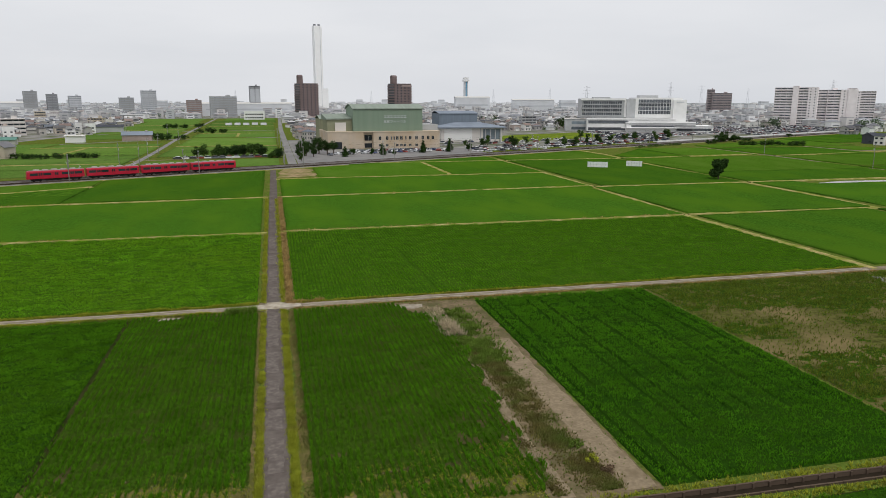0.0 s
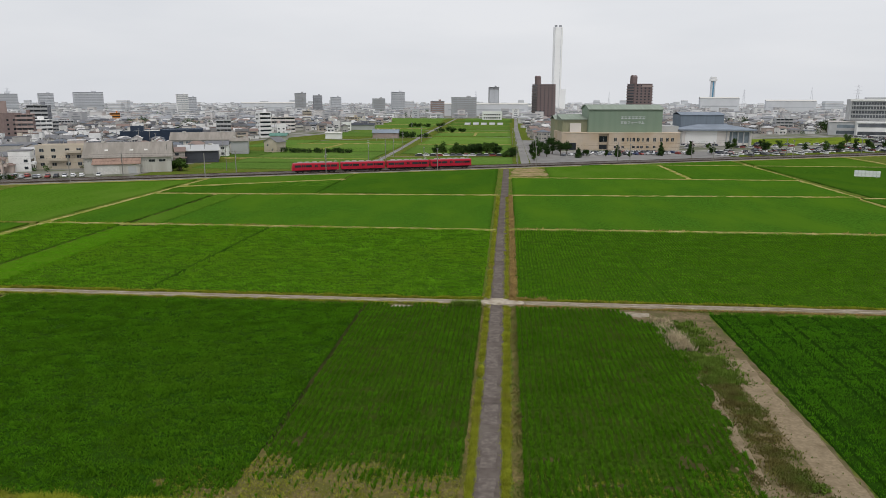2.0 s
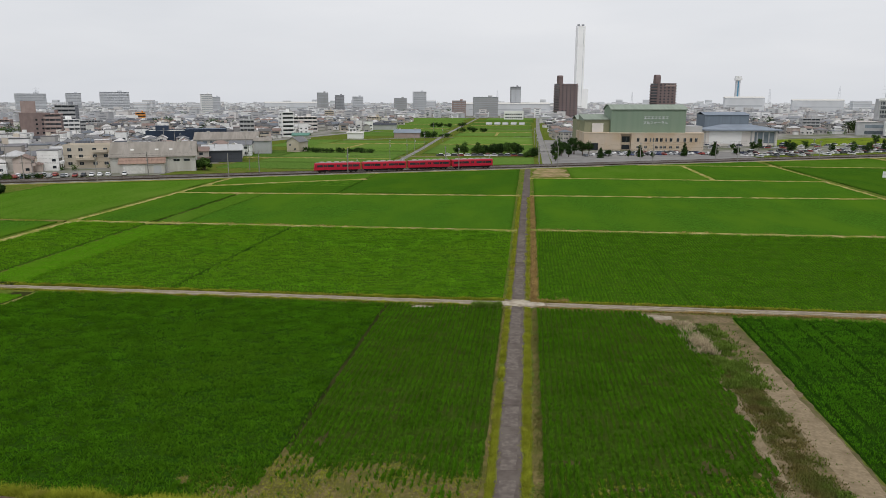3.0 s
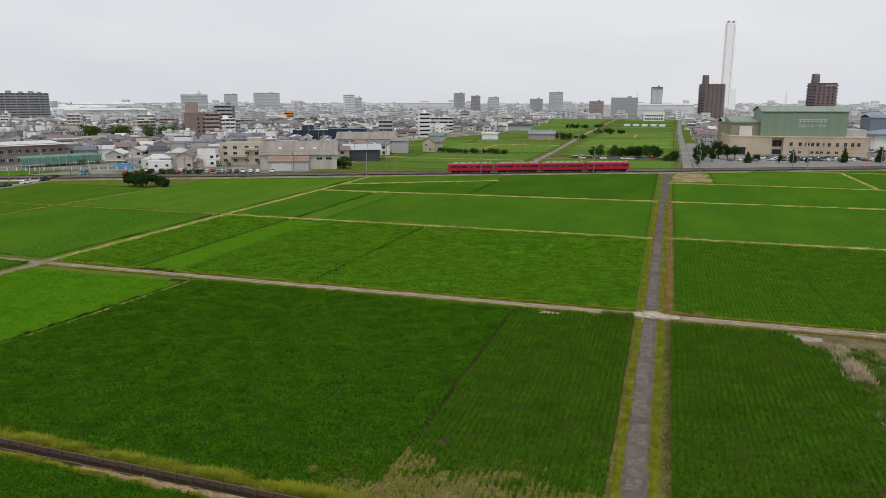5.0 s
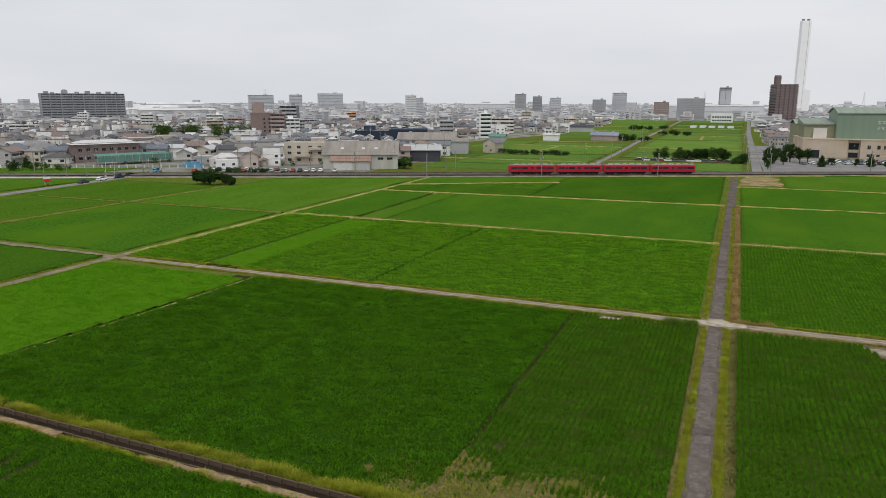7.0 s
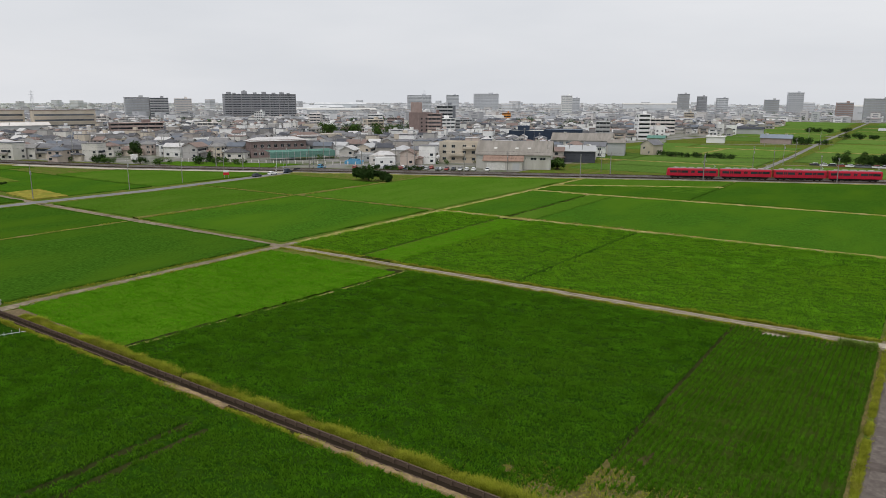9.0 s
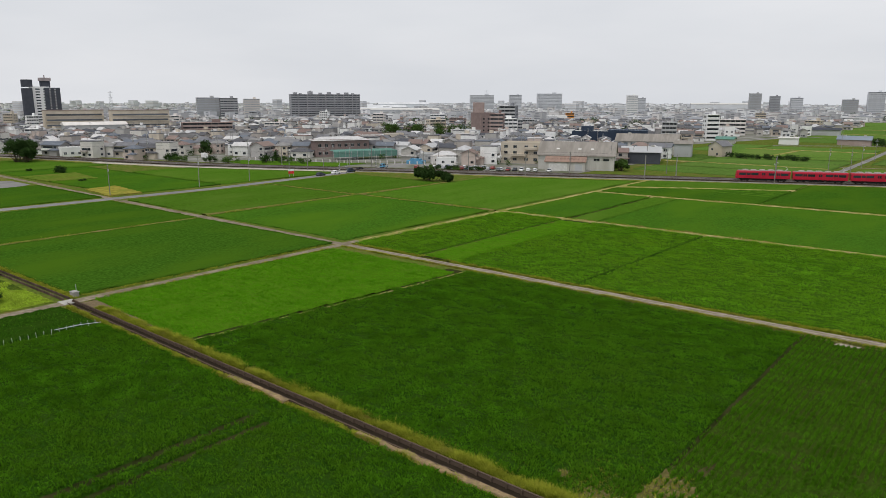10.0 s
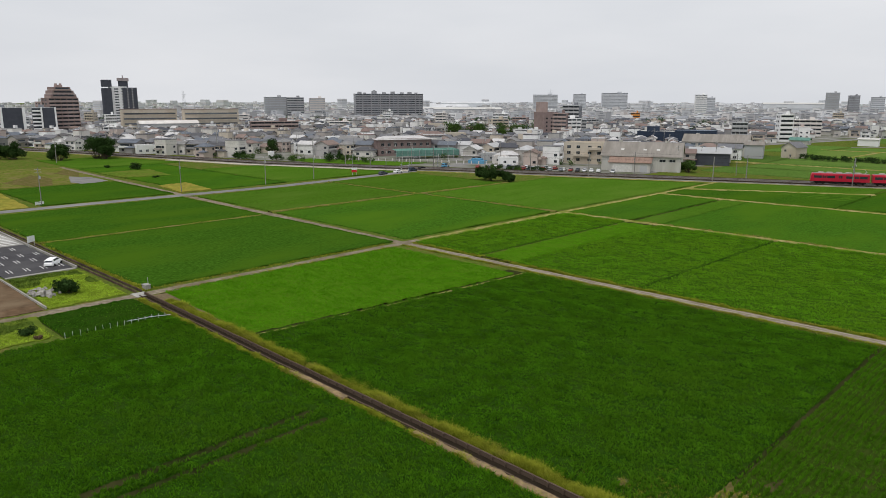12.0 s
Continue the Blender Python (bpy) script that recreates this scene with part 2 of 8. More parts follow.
SHED_WALL = mat("weathered_shed_cladding", (0.52, 0.51, 0.475), vary=0.1, scale=0.35, stretch=(3, 3, 0.4), other=(0.43, 0.41, 0.37), other_scale=0.1)
CREAM = mat("cream_plaster", (0.54, 0.485, 0.405), vary=0.08, scale=0.3, other=(0.49, 0.42, 0.33), other_scale=0.1)
HOUSE_WALL = mat("house_plaster", None, palette=[(0.76, 0.755, 0.73), (0.50, 0.475, 0.44), (0.86, 0.86, 0.855), (0.46, 0.445, 0.43), (0.68, 0.655, 0.61), (0.56, 0.47, 0.42), (0.78, 0.76, 0.73), (0.44, 0.40, 0.37), (0.86, 0.855, 0.84), (0.62, 0.55, 0.46), (0.30, 0.29, 0.285), (0.88, 0.875, 0.865)], vary=0.14, scale=0.4)
HOUSE_ROOF = mat("house_roof_tile", None, palette=[(0.131, 0.131, 0.140), (0.213, 0.213, 0.225), (0.281, 0.275, 0.269), (0.156, 0.152, 0.152), (0.280, 0.215, 0.190), (0.250, 0.188, 0.169), (0.200, 0.204, 0.219), (0.106, 0.110, 0.125), (0.625, 0.613, 0.606), (0.175, 0.194, 0.225), (0.237, 0.237, 0.245), (0.525, 0.525, 0.531)], vary=0.2, scale=0.5, bump=0.05, bump_scale=4, rough=0.85)
# The next five put distant haze into the base colour as paler tones.
FAR_WALL = mat("haze_paled_plaster", None, palette=[(0.74, 0.74, 0.745), (0.56, 0.55, 0.55), (0.82, 0.82, 0.825), (0.46, 0.46, 0.47), (0.66, 0.64, 0.63), (0.52, 0.53, 0.55)], vary=0.08, scale=0.05, island=True)
FAR_ROOF = mat("haze_paled_roofs", None, palette=[(0.30, 0.31, 0.33), (0.36, 0.36, 0.37), (0.26, 0.27, 0.29), (0.40, 0.39, 0.385), (0.33, 0.295, 0.285), (0.45, 0.46, 0.47)], vary=0.1, scale=0.05, island=True)
HAZE_WALL = mat("haze_paled_concrete", (0.60, 0.615, 0.64), vary=0.06, scale=0.05, spread=0.12)
HAZE_BAND = mat("haze_paled_window_bands", (0.50, 0.52, 0.55), vary=0.06, scale=0.05, spread=0.1)
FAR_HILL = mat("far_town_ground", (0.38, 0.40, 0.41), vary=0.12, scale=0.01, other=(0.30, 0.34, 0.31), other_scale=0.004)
CAR_PAINT = mat("car_paint", None, palette=[(0.75, 0.75, 0.75), (0.55, 0.56, 0.57), (0.72, 0.72, 0.73), (0.04, 0.04, 0.045), (0.68, 0.68, 0.68), (0.16, 0.17, 0.19), (0.74, 0.74, 0.74), (0.05, 0.07, 0.16), (0.42, 0.43, 0.45), (0.30, 0.05, 0.04)], rough=0.3, vary=0.04, scale=0.5)
TYRE = mat("tyre_rubber", (0.02, 0.02, 0.02), vary=0.2, scale=3)
BARK = mat("tree_bark", (0.09, 0.07, 0.05), vary=0.3, scale=2, bump=0.03, bump_scale=8)
LEAF_DARK = mat("dark_tree_leaf", (0.034, 0.066, 0.018), vary=0.35, scale=0.5, spread=0.45, island=True, rough=0.7, through_light=0.15)
LEAF_MID = mat("mid_green_tree_leaf", (0.06, 0.11, 0.025), vary=0.35, scale=0.5, spread=0.45, island=True, rough=0.7, through_light=0.15)
# Leaf green greyed and lightened: haze painted into the far trees.
FAR_LEAF = mat("haze_paled_tree_leaf", (0.10, 0.14, 0.085), vary=0.25, scale=0.2, spread=0.3, island=True, rough=0.8, through_light=0.15)
NET_GREEN = mat("green_netting", (0.13, 0.25, 0.21), vary=0.15, scale=0.5)
BLUE_TARP = mat("blue_sheet", (0.12, 0.30, 0.45), vary=0.15, scale=0.5)
ORANGE = mat("orange_painted_wall", (0.62, 0.27, 0.075), vary=0.1, scale=0.3)
PINK_WALL = mat("salmon_wall", (0.58, 0.34, 0.29), vary=0.1, scale=0.3)
SIGN_WHITE = mat("white_sign_panel", (0.74, 0.75, 0.74), vary=0.06, scale=0.6)
SIGN_RED = mat("red_sign_panel", (0.55, 0.04, 0.04), vary=0.08, scale=0.6)
LAVENDER = mat("grey_sign_bars", (0.60, 0.62, 0.64), vary=0.05, scale=1)
ROCK = mat("pale_rubble", (0.38, 0.36, 0.33), vary=0.25, scale=1.2, spread=0.2, bump=0.05, bump_scale=3)
HOUSE_WALL_ROW = mat("row_house_plaster", None, palette=[(0.76, 0.755, 0.73), (0.50, 0.475, 0.44), (0.86, 0.86, 0.855), (0.46, 0.445, 0.43), (0.68, 0.655, 0.61), (0.56, 0.47, 0.42), (0.78, 0.76, 0.73), (0.44, 0.40, 0.37), (0.86, 0.855, 0.84), (0.62, 0.55, 0.46), (0.30, 0.29, 0.285), (0.88, 0.875, 0.865)], vary=0.14, scale=0.4, island=True)
HOUSE_ROOF_ROW = mat("row_house_roof_tile", None, palette=[(0.131, 0.131, 0.140), (0.213, 0.213, 0.225), (0.281, 0.275, 0.269), (0.156, 0.152, 0.152), (0.280, 0.215, 0.190), (0.250, 0.188, 0.169), (0.200, 0.204, 0.219), (0.106, 0.110, 0.125), (0.625, 0.613, 0.606), (0.175, 0.194, 0.225), (0.237, 0.237, 0.245), (0.525, 0.525, 0.531)], vary=0.2, scale=0.5, island=True)
CAR_PAINT_ROW = mat("row_car_paint", None, palette=[(0.75, 0.75, 0.75), (0.36, 0.37, 0.38), (0.05, 0.05, 0.055), (0.70, 0.70, 0.71), (0.15, 0.16, 0.18), (0.72, 0.72, 0.72), (0.04, 0.05, 0.09), (0.48, 0.49, 0.5), (0.24, 0.05, 0.04), (0.10, 0.10, 0.105)], rough=0.3, vary=0.04, scale=0.5, island=True)
THIN_SOIL = mat("sparse_paddy_soil", (0.075, 0.08, 0.02), vary=0.45, scale=1.4, other=(0.19, 0.145, 0.07), other_scale=0.08, other_at=0.57, bump=0.05, bump_scale=2)
RICE_FIELD = mat("mid_rice_leaf", (0.134, 0.314, 0.013), vary=0.32, scale=0.3, other=(0.154, 0.314, 0.014), other_scale=0.05, spread=0.22, island=True, rough=0.6, through_light=0.3)
GRASS_BANK = mat("grassy_bank", (0.12, 0.145, 0.024), vary=0.35, scale=0.8, other=(0.175, 0.15, 0.055), other_scale=0.2, other_at=0.55, bump=0.06, bump_scale=2.5)
BROWN_WEED = mat("brownish_weed_leaf", (0.155, 0.135, 0.045), vary=0.3, scale=0.6, other=(0.11, 0.15, 0.03), other_scale=0.3, spread=0.35, island=True, rough=0.8, through_light=0.2)
SLATE_GREY = mat("slate_grey_wall", (0.33, 0.335, 0.35), vary=0.1, scale=0.2)
STACK_WHITE = mat("bright_white_shell", (0.93, 0.93, 0.93), vary=0.03, scale=0.1)
RICE_VIVID = mat("vivid_rice_leaf", (0.067, 0.198, 0.009), vary=0.25, scale=0.35, other=(0.090, 0.256, 0.010), other_scale=0.06, spread=0.22, island=True, rough=0.6, through_light=0.25)
BARE_END = mat("bare_weedy_paddy_end", (0.150, 0.119, 0.050), vary=0.4, scale=2.6, other=(0.099, 0.099, 0.026), other_scale=0.5, other_at=0.5, bump=0.05, bump_scale=2)
PATCH_ASPHALT = mat("pale_asphalt_patch", (0.154, 0.132, 0.116), vary=0.2, scale=2.5, other=(0.110, 0.093, 0.083), other_scale=1.3)
PALE_CONCRETE = mat("worn_pale_concrete", (0.324, 0.284, 0.225), vary=0.2, scale=2.0, other=(0.216, 0.180, 0.135), other_scale=0.6, bump=0.02, bump_scale=6)
DULL_GLASS = mat("dull_car_glass", (0.03, 0.033, 0.038), rough=0.8, vary=0.25, scale=0.5)
SOFT_GLASS = mat("soft_grey_window_glass", (0.11, 0.12, 0.135), rough=0.15, vary=0.25, scale=0.2, spread=0.4)
CANOPY_FAR = mat("far_rice_canopy", (0.082, 0.150, 0.028), vary=0.3, scale=1.2, other=(0.10, 0.165, 0.034), other_scale=0.03, bump=0.15, bump_scale=2, rough=0.75, spread=0.2)
YARD_SAND = mat("warm_sandy_yard", (0.30, 0.225, 0.125), vary=0.3, scale=0.6, other=(0.15, 0.15, 0.045), other_scale=0.16, other_at=0.54)
CANOPY_MEADOW = mat("pale_meadow_canopy", (0.098, 0.175, 0.03), vary=0.3, scale=1.0, other=(0.125, 0.185, 0.042), other_scale=0.03, bump=0.15, bump_scale=2, rough=0.75, spread=0.2)
DRY_LANE = mat("pale_dry_lane", (0.50, 0.455, 0.38), vary=0.15, scale=0.5, other=(0.40, 0.35, 0.27), other_scale=0.15)
CONDO_WALL = mat("pinkish_white_concrete", (0.83, 0.785, 0.785), vary=0.08, scale=0.2, other=(0.77, 0.72, 0.72), other_scale=0.06)
# Roof white toned towards distant haze in the colour itself.
PALE_ROOF = mat("haze_toned_factory_roof", (0.62, 0.63, 0.64), vary=0.12, scale=0.02, stretch=(3, 0.4, 1))
GOLD_GRASS = mat("golden_dry_grass", (0.27, 0.235, 0.045), vary=0.3, scale=0.6, other=(0.19, 0.2, 0.035), other_scale=0.2, bump=0.1, bump_scale=2.5)
FALLOW = mat("pale_fallow_green", (0.10, 0.155, 0.02), vary=0.3, scale=0.7, other=(0.14, 0.155, 0.03), other_scale=0.1, bump=0.1, bump_scale=2.5)
ROSE_GREY = mat("rose_grey_wall", (0.36, 0.315, 0.315), vary=0.1, scale=0.2)
RICE_DEEP = mat("deep_green_rice_leaf", (0.103, 0.252, 0.011), vary=0.28, scale=0.3, other=(0.108, 0.252, 0.011), other_scale=0.05, spread=0.22, island=True, rough=0.6, through_light=0.3)
ROW_SOIL = mat("brown_row_soil", (0.062, 0.06, 0.022), vary=0.4, scale=1.4, other=(0.085, 0.07, 0.03), other_scale=0.12, other_at=0.58, bump=0.05, bump_scale=3)

# ---- mesh helpers ----
rng = np.random.default_rng(7)


class Geo:
    """Collects vertices and faces of one mesh."""

    def __init__(self):
        self.v, self.f = [], []

    def poly(self, *pts):
        i = len(self.v)
        self.v += [tuple(p) for p in pts]
        self.f.append(tuple(range(i, i + len(pts))))
        return self

    def box(self, x, y, z, sx, sy, sz, taper=1.0):
        """A box on z, centred on x and y."""
        i = len(self.v)
        for k, h in ((1.0, 0), (taper, sz)):
            a, b = sx / 2 * k, sy / 2 * k
            self.v += [(x - a, y - b, z + h), (x + a, y - b, z + h), (x + a, y + b, z + h), (x - a, y + b, z + h)]
        for q in ((3, 2, 1, 0), (4, 5, 6, 7), (0, 1, 5, 4), (1, 2, 6, 5), (2, 3, 7, 6), (3, 0, 4, 7)):
            self.f.append(tuple(i + n for n in q))
        return self

    def pane(self, x, y, z, sx, sy, sz):
        """The two broad faces of a thin upright pane."""
        i, a, b = len(self.v), sx / 2, sy / 2
        if sx > sy:
            for s in (-1, 1):
                self.v += [(x - s * a, y + s * b, z), (x - s * a, y + s * b, z + sz), (x + s * a, y + s * b, z + sz), (x + s * a, y + s * b, z)]
        else:
            for s in (-1, 1):
                self.v += [(x + s * a, y - b * s, z), (x + s * a, y + b * s, z), (x + s * a, y + b * s, z + sz), (x + s * a, y - b * s, z + sz)]
        self.f += [(i, i + 1, i + 2, i + 3), (i + 4, i + 5, i + 6, i + 7)]
        return self

    def prism(self, outline, z0, z1):
        n, i = len(outline), len(self.v)
        self.v += [(x, y, z0) for x, y in outline] + [(x, y, z1) for x, y in outline]
        self.f.append(tuple(i + k for k in reversed(range(n))))
        self.f.append(tuple(i + n + k for k in range(n)))
        for k in range(n):
            j = (k + 1) % n
            self.f.append((i + k, i + j, i + n + j, i + n + k))
        return self

    def profile(self, section, x0, x1):
        """A section of (y, z) points, drawn out along x."""
        n, i = len(section), len(self.v)
        self.v += [(x0, y, z) for y, z in section] + [(x1, y, z) for y, z in section]
        self.f.append(tuple(i + k for k in range(n)))
        self.f.append(tuple(i + n + k for k in reversed(range(n))))
        for k in range(n):
            j = (k + 1) % n
            self.f.append((i + j, i + k, i + n + k, i + n + j))
        return self

    def rod(self, a, b, r0, r1=None, n=6):
        r1 = r0 if r1 is None else r1
        a, b = Vector(a), Vector(b)
        q = (b - a).to_track_quat("Z", "Y")
        i = len(self.v)
        for p, r in ((a, r0), (b, r1)):
            for k in range(n):
                w = 2 * math.pi * k / n
                self.v.append(tuple(p + q @ Vector((math.cos(w) * r, math.sin(w) * r, 0))))
        for k in range(n):
            j = (k + 1) % n
            self.f.append((i + k, i + j, i + n + j, i + n + k))
        self.f.append(tuple(i + k for k in reversed(range(n))))
        self.f.append(tuple(i + n + k for k in range(n)))
        return self

    def gable(self, x, y, z, sx, sy, h, over=0.5, t=0.18):
        """A pitched roof with its ridge along x, of thickness t."""
        a, b = sx / 2 + over, sy / 2 + over
        d = h * over / (sy / 2)
        for s in (1, -1):
            low, top = (s * b + y, z - d), (y, z + h)
            i = len(self.v)
            self.v += [(x - a, *low), (x + a, *low), (x + a, *top), (x - a, *top)]
            self.v += [(p[0], p[1], p[2] + t) for p in self.v[i:i + 4]]
            quads = ((0, 1, 2, 3), (7, 6, 5, 4), (0, 4, 5, 1), (1, 5, 6, 2), (2, 6, 7, 3), (3, 7, 4, 0))
            for q in quads:
                self.f.append(tuple(i + n for n in (q[::-1] if s > 0 else q)))
        return self

    def hip(self, x, y, z, sx, sy, h, over=0.5, t=0.15):
        a, b = sx / 2 + over, sy / 2 + over
        r = max(a - b, 0.3)
        i = len(self.v)
        self.v += [(x - a, y - b, z - t), (x + a, y - b, z - t), (x + a, y + b, z - t), (x - a, y + b, z - t)]
        self.v += [(x - a, y - b, z), (x + a, y - b, z), (x + a, y + b, z), (x - a, y + b, z), (x - r, y, z + h), (x + r, y, z + h)]
        for q in ((3, 2, 1, 0), (0, 1, 5, 4), (1, 2, 6, 5), (2, 3, 7, 6), (3, 0, 4, 7), (4, 5, 9, 8), (6, 7, 8, 9), (5, 6, 9), (7, 4, 8)):
            self.f.append(tuple(i + n for n in q))
        return self

    def mesh(self, name, material):
        me = bpy.data.meshes.new(name)
        me.from_pydata(self.v, [], self.f)
        me.materials.append(material)
        me.validate()
        return me


def part(name, geo, material, parent=None, label="", at=(0, 0, 0), turn=0.0, kind=""):
    me = geo.mesh(name, material) if isinstance(geo, Geo) else geo
    ob = new(name, me)
    ob.parent = parent
    ob.location, ob.rotation_euler = at, (0, 0, turn)
    return tagged(ob, label, kind=kind)


def thing(name, label, category, x=0.0, y=0.0, z=0.0, turn=0.0, group="", kind="", mesh=None):
    ob = new(name, mesh)
    ob.location, ob.rotation_euler = (x, y, z), (0, 0, turn)
    return tagged(ob, label, category, group, kind)


def facing(x, y, off=0.0):
    """The turn by which a front (its local -y) faces the camera's place, to fit its view."""
    return math.atan2(-x, y) + radians(off)


def polar(az, dist):
    return dist * math.sin(radians(az)), dist * math.cos(radians(az))


def raw_mesh(name, verts, faces, material, sides):
    """A mesh from arrays; all faces have the same number of sides."""
    me = bpy.data.meshes.new(name)
    me.vertices.add(len(verts))
    me.vertices.foreach_set("co", np.asarray(verts, np.float32).ravel())
    n = len(faces)
    me.loops.add(n * sides)
    me.loops.foreach_set("vertex_index", np.asarray(faces, np.int32).ravel())
    me.polygons.add(n)
    me.polygons.foreach_set("loop_start", np.arange(0, n * sides, sides, dtype=np.int32))
    me.update(calc_edges=True)
    me.materials.append(material)
    return me


def smooth_noise(x, y, size, seed):
    """Soft noise between 0 and 1 over the plan."""
    r = np.random.default_rng(seed)
    table = r.random((64, 64))
    a, b = x / size, y / size
    i, j = np.floor(a).astype(int), np.floor(b).astype(int)
    s, t = a - i, b - j
    s, t = s * s * (3 - 2 * s), t * t * (3 - 2 * t)
    g = lambda p, q: table[p % 64, q % 64]
    return (g(i, j) * (1 - s) + g(i + 1, j) * s) * (1 - t) + (g(i, j + 1) * (1 - s) + g(i + 1, j + 1) * s) * t


def tufts(name, x, y, height, width, material, parent, seed, blades=4, lean=0.45, z=0.0, label="", arch=False):
    """Tufts of narrow leaves at the given places, joined into one mesh."""
    r = np.random.default_rng(seed)
    n = len(x)
    height = np.broadcast_to(np.asarray(height, float), n)
    turn = r.random((n, blades)) * 2 * math.pi
    h = height[:, None] * (0.7 + 0.5 * r.random((n, blades)))
    out = h * lean * (0.5 + r.random((n, blades)))
    cx, cy = x[:, None], y[:, None]
    dx, dy = np.cos(turn), np.sin(turn)
    base = 0.25 * out
    w = width * (0.7 + 0.6 * r.random((n, blades)))
    v = np.empty((n, blades, 3, 3))
    bx, by = cx + dx * base * 0.3, cy + dy * base * 0.3
    v[:, :, 0] = np.stack([bx - dy * w * 0.5, by + dx * w * 0.5, np.full_like(h, z)], -1)
    v[:, :, 1] = np.stack([bx + dy * w * 0.5, by - dx * w * 0.5, np.full_like(h, z)], -1)
    v[:, :, 2] = np.stack([cx + dx * out + dy * w * 0.3, cy + dy * out - dx * w * 0.3, z + h], -1)
    if arch:  # drooping leaves: narrow foot, wide shoulder, bent tip
        side = np.where(r.random((n, blades)) < 0.5, -1.0, 1.0) * w
        v[:, :, 0] = np.stack([bx, by, np.full_like(h, z)], -1)
        v[:, :, 1] = np.stack([cx + dx * out * 0.45 + dy * side, cy + dy * out * 0.45 - dx * side, z + 0.62 * h], -1)
        v[:, :, 2] = np.stack([cx + dx * out * 1.15, cy + dy * out * 1.15, z + h * (0.8 + 0.25 * r.random((n, blades)))], -1)
    faces = np.arange(n * blades * 3).reshape(-1, 3)
    me = raw_mesh(name, v.reshape(-1, 3), faces, material, 3)
    ob = new(name, me)
    ob.parent = parent
    return tagged(ob, label, kind="stuff")


# ---- ground, lanes and paddies ----
ground_geo = Geo()
ground_geo.poly((-4500, -1500, 0), (4500, -1500, 0), (4500, 4500, 0), (-4500, 4500, 0))
thing("ground", "flat grassy farmland and earth reaching to the horizon", "ground", kind="structure", mesh=ground_geo.mesh("ground", GROUND))

RAIL = [(-1500, -175), (-404, 154), (-300, 184), (0, 319), (500, 546), (1500, 1000)]


def rail_y(x):
    for (a, b), (c, d) in zip(RAIL, RAIL[1:]):
        if a <= x <= c:
            return b + (d - b) * (x - a) / (c - a)
    return RAIL[-1][1]


def strip(name, label, points, width, z, material, category="road", wobble=0.0, seed=0, step_by=2.5):
    """A lane along a line of points, slightly raised, with uneven edges and bevelled shoulders."""
    r = random.Random(seed)
    line = []
    for (a, b), (c, d) in zip(points, points[1:]):
        n = max(1, int(math.hypot(c - a, d - b) / step_by))
        line += [(a + (c - a) * k / n, b + (d - b) * k / n) for k in range(n)]
    line.append(points[-1])
    g = Geo()
    for k, (x, y) in enumerate(line):
        p, q = line[max(k - 1, 0)], line[min(k + 1, len(line) - 1)]
        dx, dy = q[0] - p[0], q[1] - p[1]
        d = math.hypot(dx, dy)
        nx, ny = -dy / d, dx / d
        lw, rw = (width / 2 + r.uniform(-wobble, wobble) for _ in range(2))
        for s, zz in ((lw + 0.25, 0.004), (lw, z), (-rw, z), (-rw - 0.25, 0.004)):
            g.v.append((x + nx * s, y + ny * s, zz))
        if k:
            i = 4 * k
            for j in range(3):
                g.f.append((i - 4 + j, i + j, i + j + 1, i - 3 + j))
    return thing(name, label, category, kind="structure", mesh=g.mesh(name, material))


def sheet(name, label, outline, z, material, category, ragged=None):
    """A thin raised sheet of ground with a solid edge; plots of earth and grass have ragged outlines."""
    ragged = (0.3 if category in ("plot", "puddle") else 0.0) if ragged is None else ragged
    if ragged:
        r = random.Random(int(abs(outline[0][0] * 31 + outline[0][1] * 17)))
        worn = []
        for (x, y), (u, v) in zip(outline, outline[1:] + outline[:1]):
            n = max(1, int(math.hypot(u - x, v - y) / 0.9))
            worn.append((x, y))
            worn += [(x + (u - x) * k / n + r.uniform(-ragged, ragged), y + (v - y) * k / n + r.uniform(-ragged, ragged)) for k in range(1, n)]
        outline = worn
    g = Geo()
    g.prism(outline, -0.2, z)
    return thing(name, label, category, kind="structure", mesh=g.mesh(name, material))


strip("road", "narrow worn grey asphalt farm road with pale patches", [(-0.9, -60), (-0.9, 60), (-0.75, 117), (-0.5, 172), (0.1, 319)], 1.9, 0.09, ASPHALT, wobble=0.05, seed=1)
strip("road", "pale gravel and asphalt lane crossing the paddies", [(-212, 105.5), (-112, 103.3), (0, 103.4), (106, 103.4), (330, 103)], 1.8, 0.08, GRAVEL_ROAD, wobble=0.2, seed=2)
strip("road", "grey farm lane running along the rice paddies", [(-110.6, -20), (-110.6, 47), (-111.5, 101), (-111.6, 108)], 1.7, 0.088, GRAVEL_ROAD, wobble=0.2, seed=3)
strip("road", "dry earthen farm lane between rice paddies", [(-111.6, 107), (-112, 216), (-112, 262)], 1.8, 0.084, PATH_SOIL, wobble=0.3, seed=16)
strip("road", "dry earthen lane between rice paddies", [(105, 103), (105, 165), (108, 228), (110, 345)], 1.8, 0.088, PATH_SOIL, wobble=0.3, seed=4)
strip("road", "narrow asphalt public road leading to the level crossing", [(-221, -20), (-220, 76), (-217, 140), (-221, 192), (-224, 222), (-232, 262)], 4.2, 0.10, STREET, wobble=0.1, seed=5)
strip("road", "pale lane beside the paddies", [(-213, 105.5), (-345, 110)], 1.8, 0.08, GRAVEL_ROAD, wobble=0.2, seed=6)
strip("road", "earthen lane through the outer paddies", [(165.5, 164), (168, 195), (168.6, 250), (170.3, 292), (173.4, 325), (177.5, 360), (176.6, 394)], 1.6, 0.07, PATH_SOIL, wobble=0.3, seed=7)
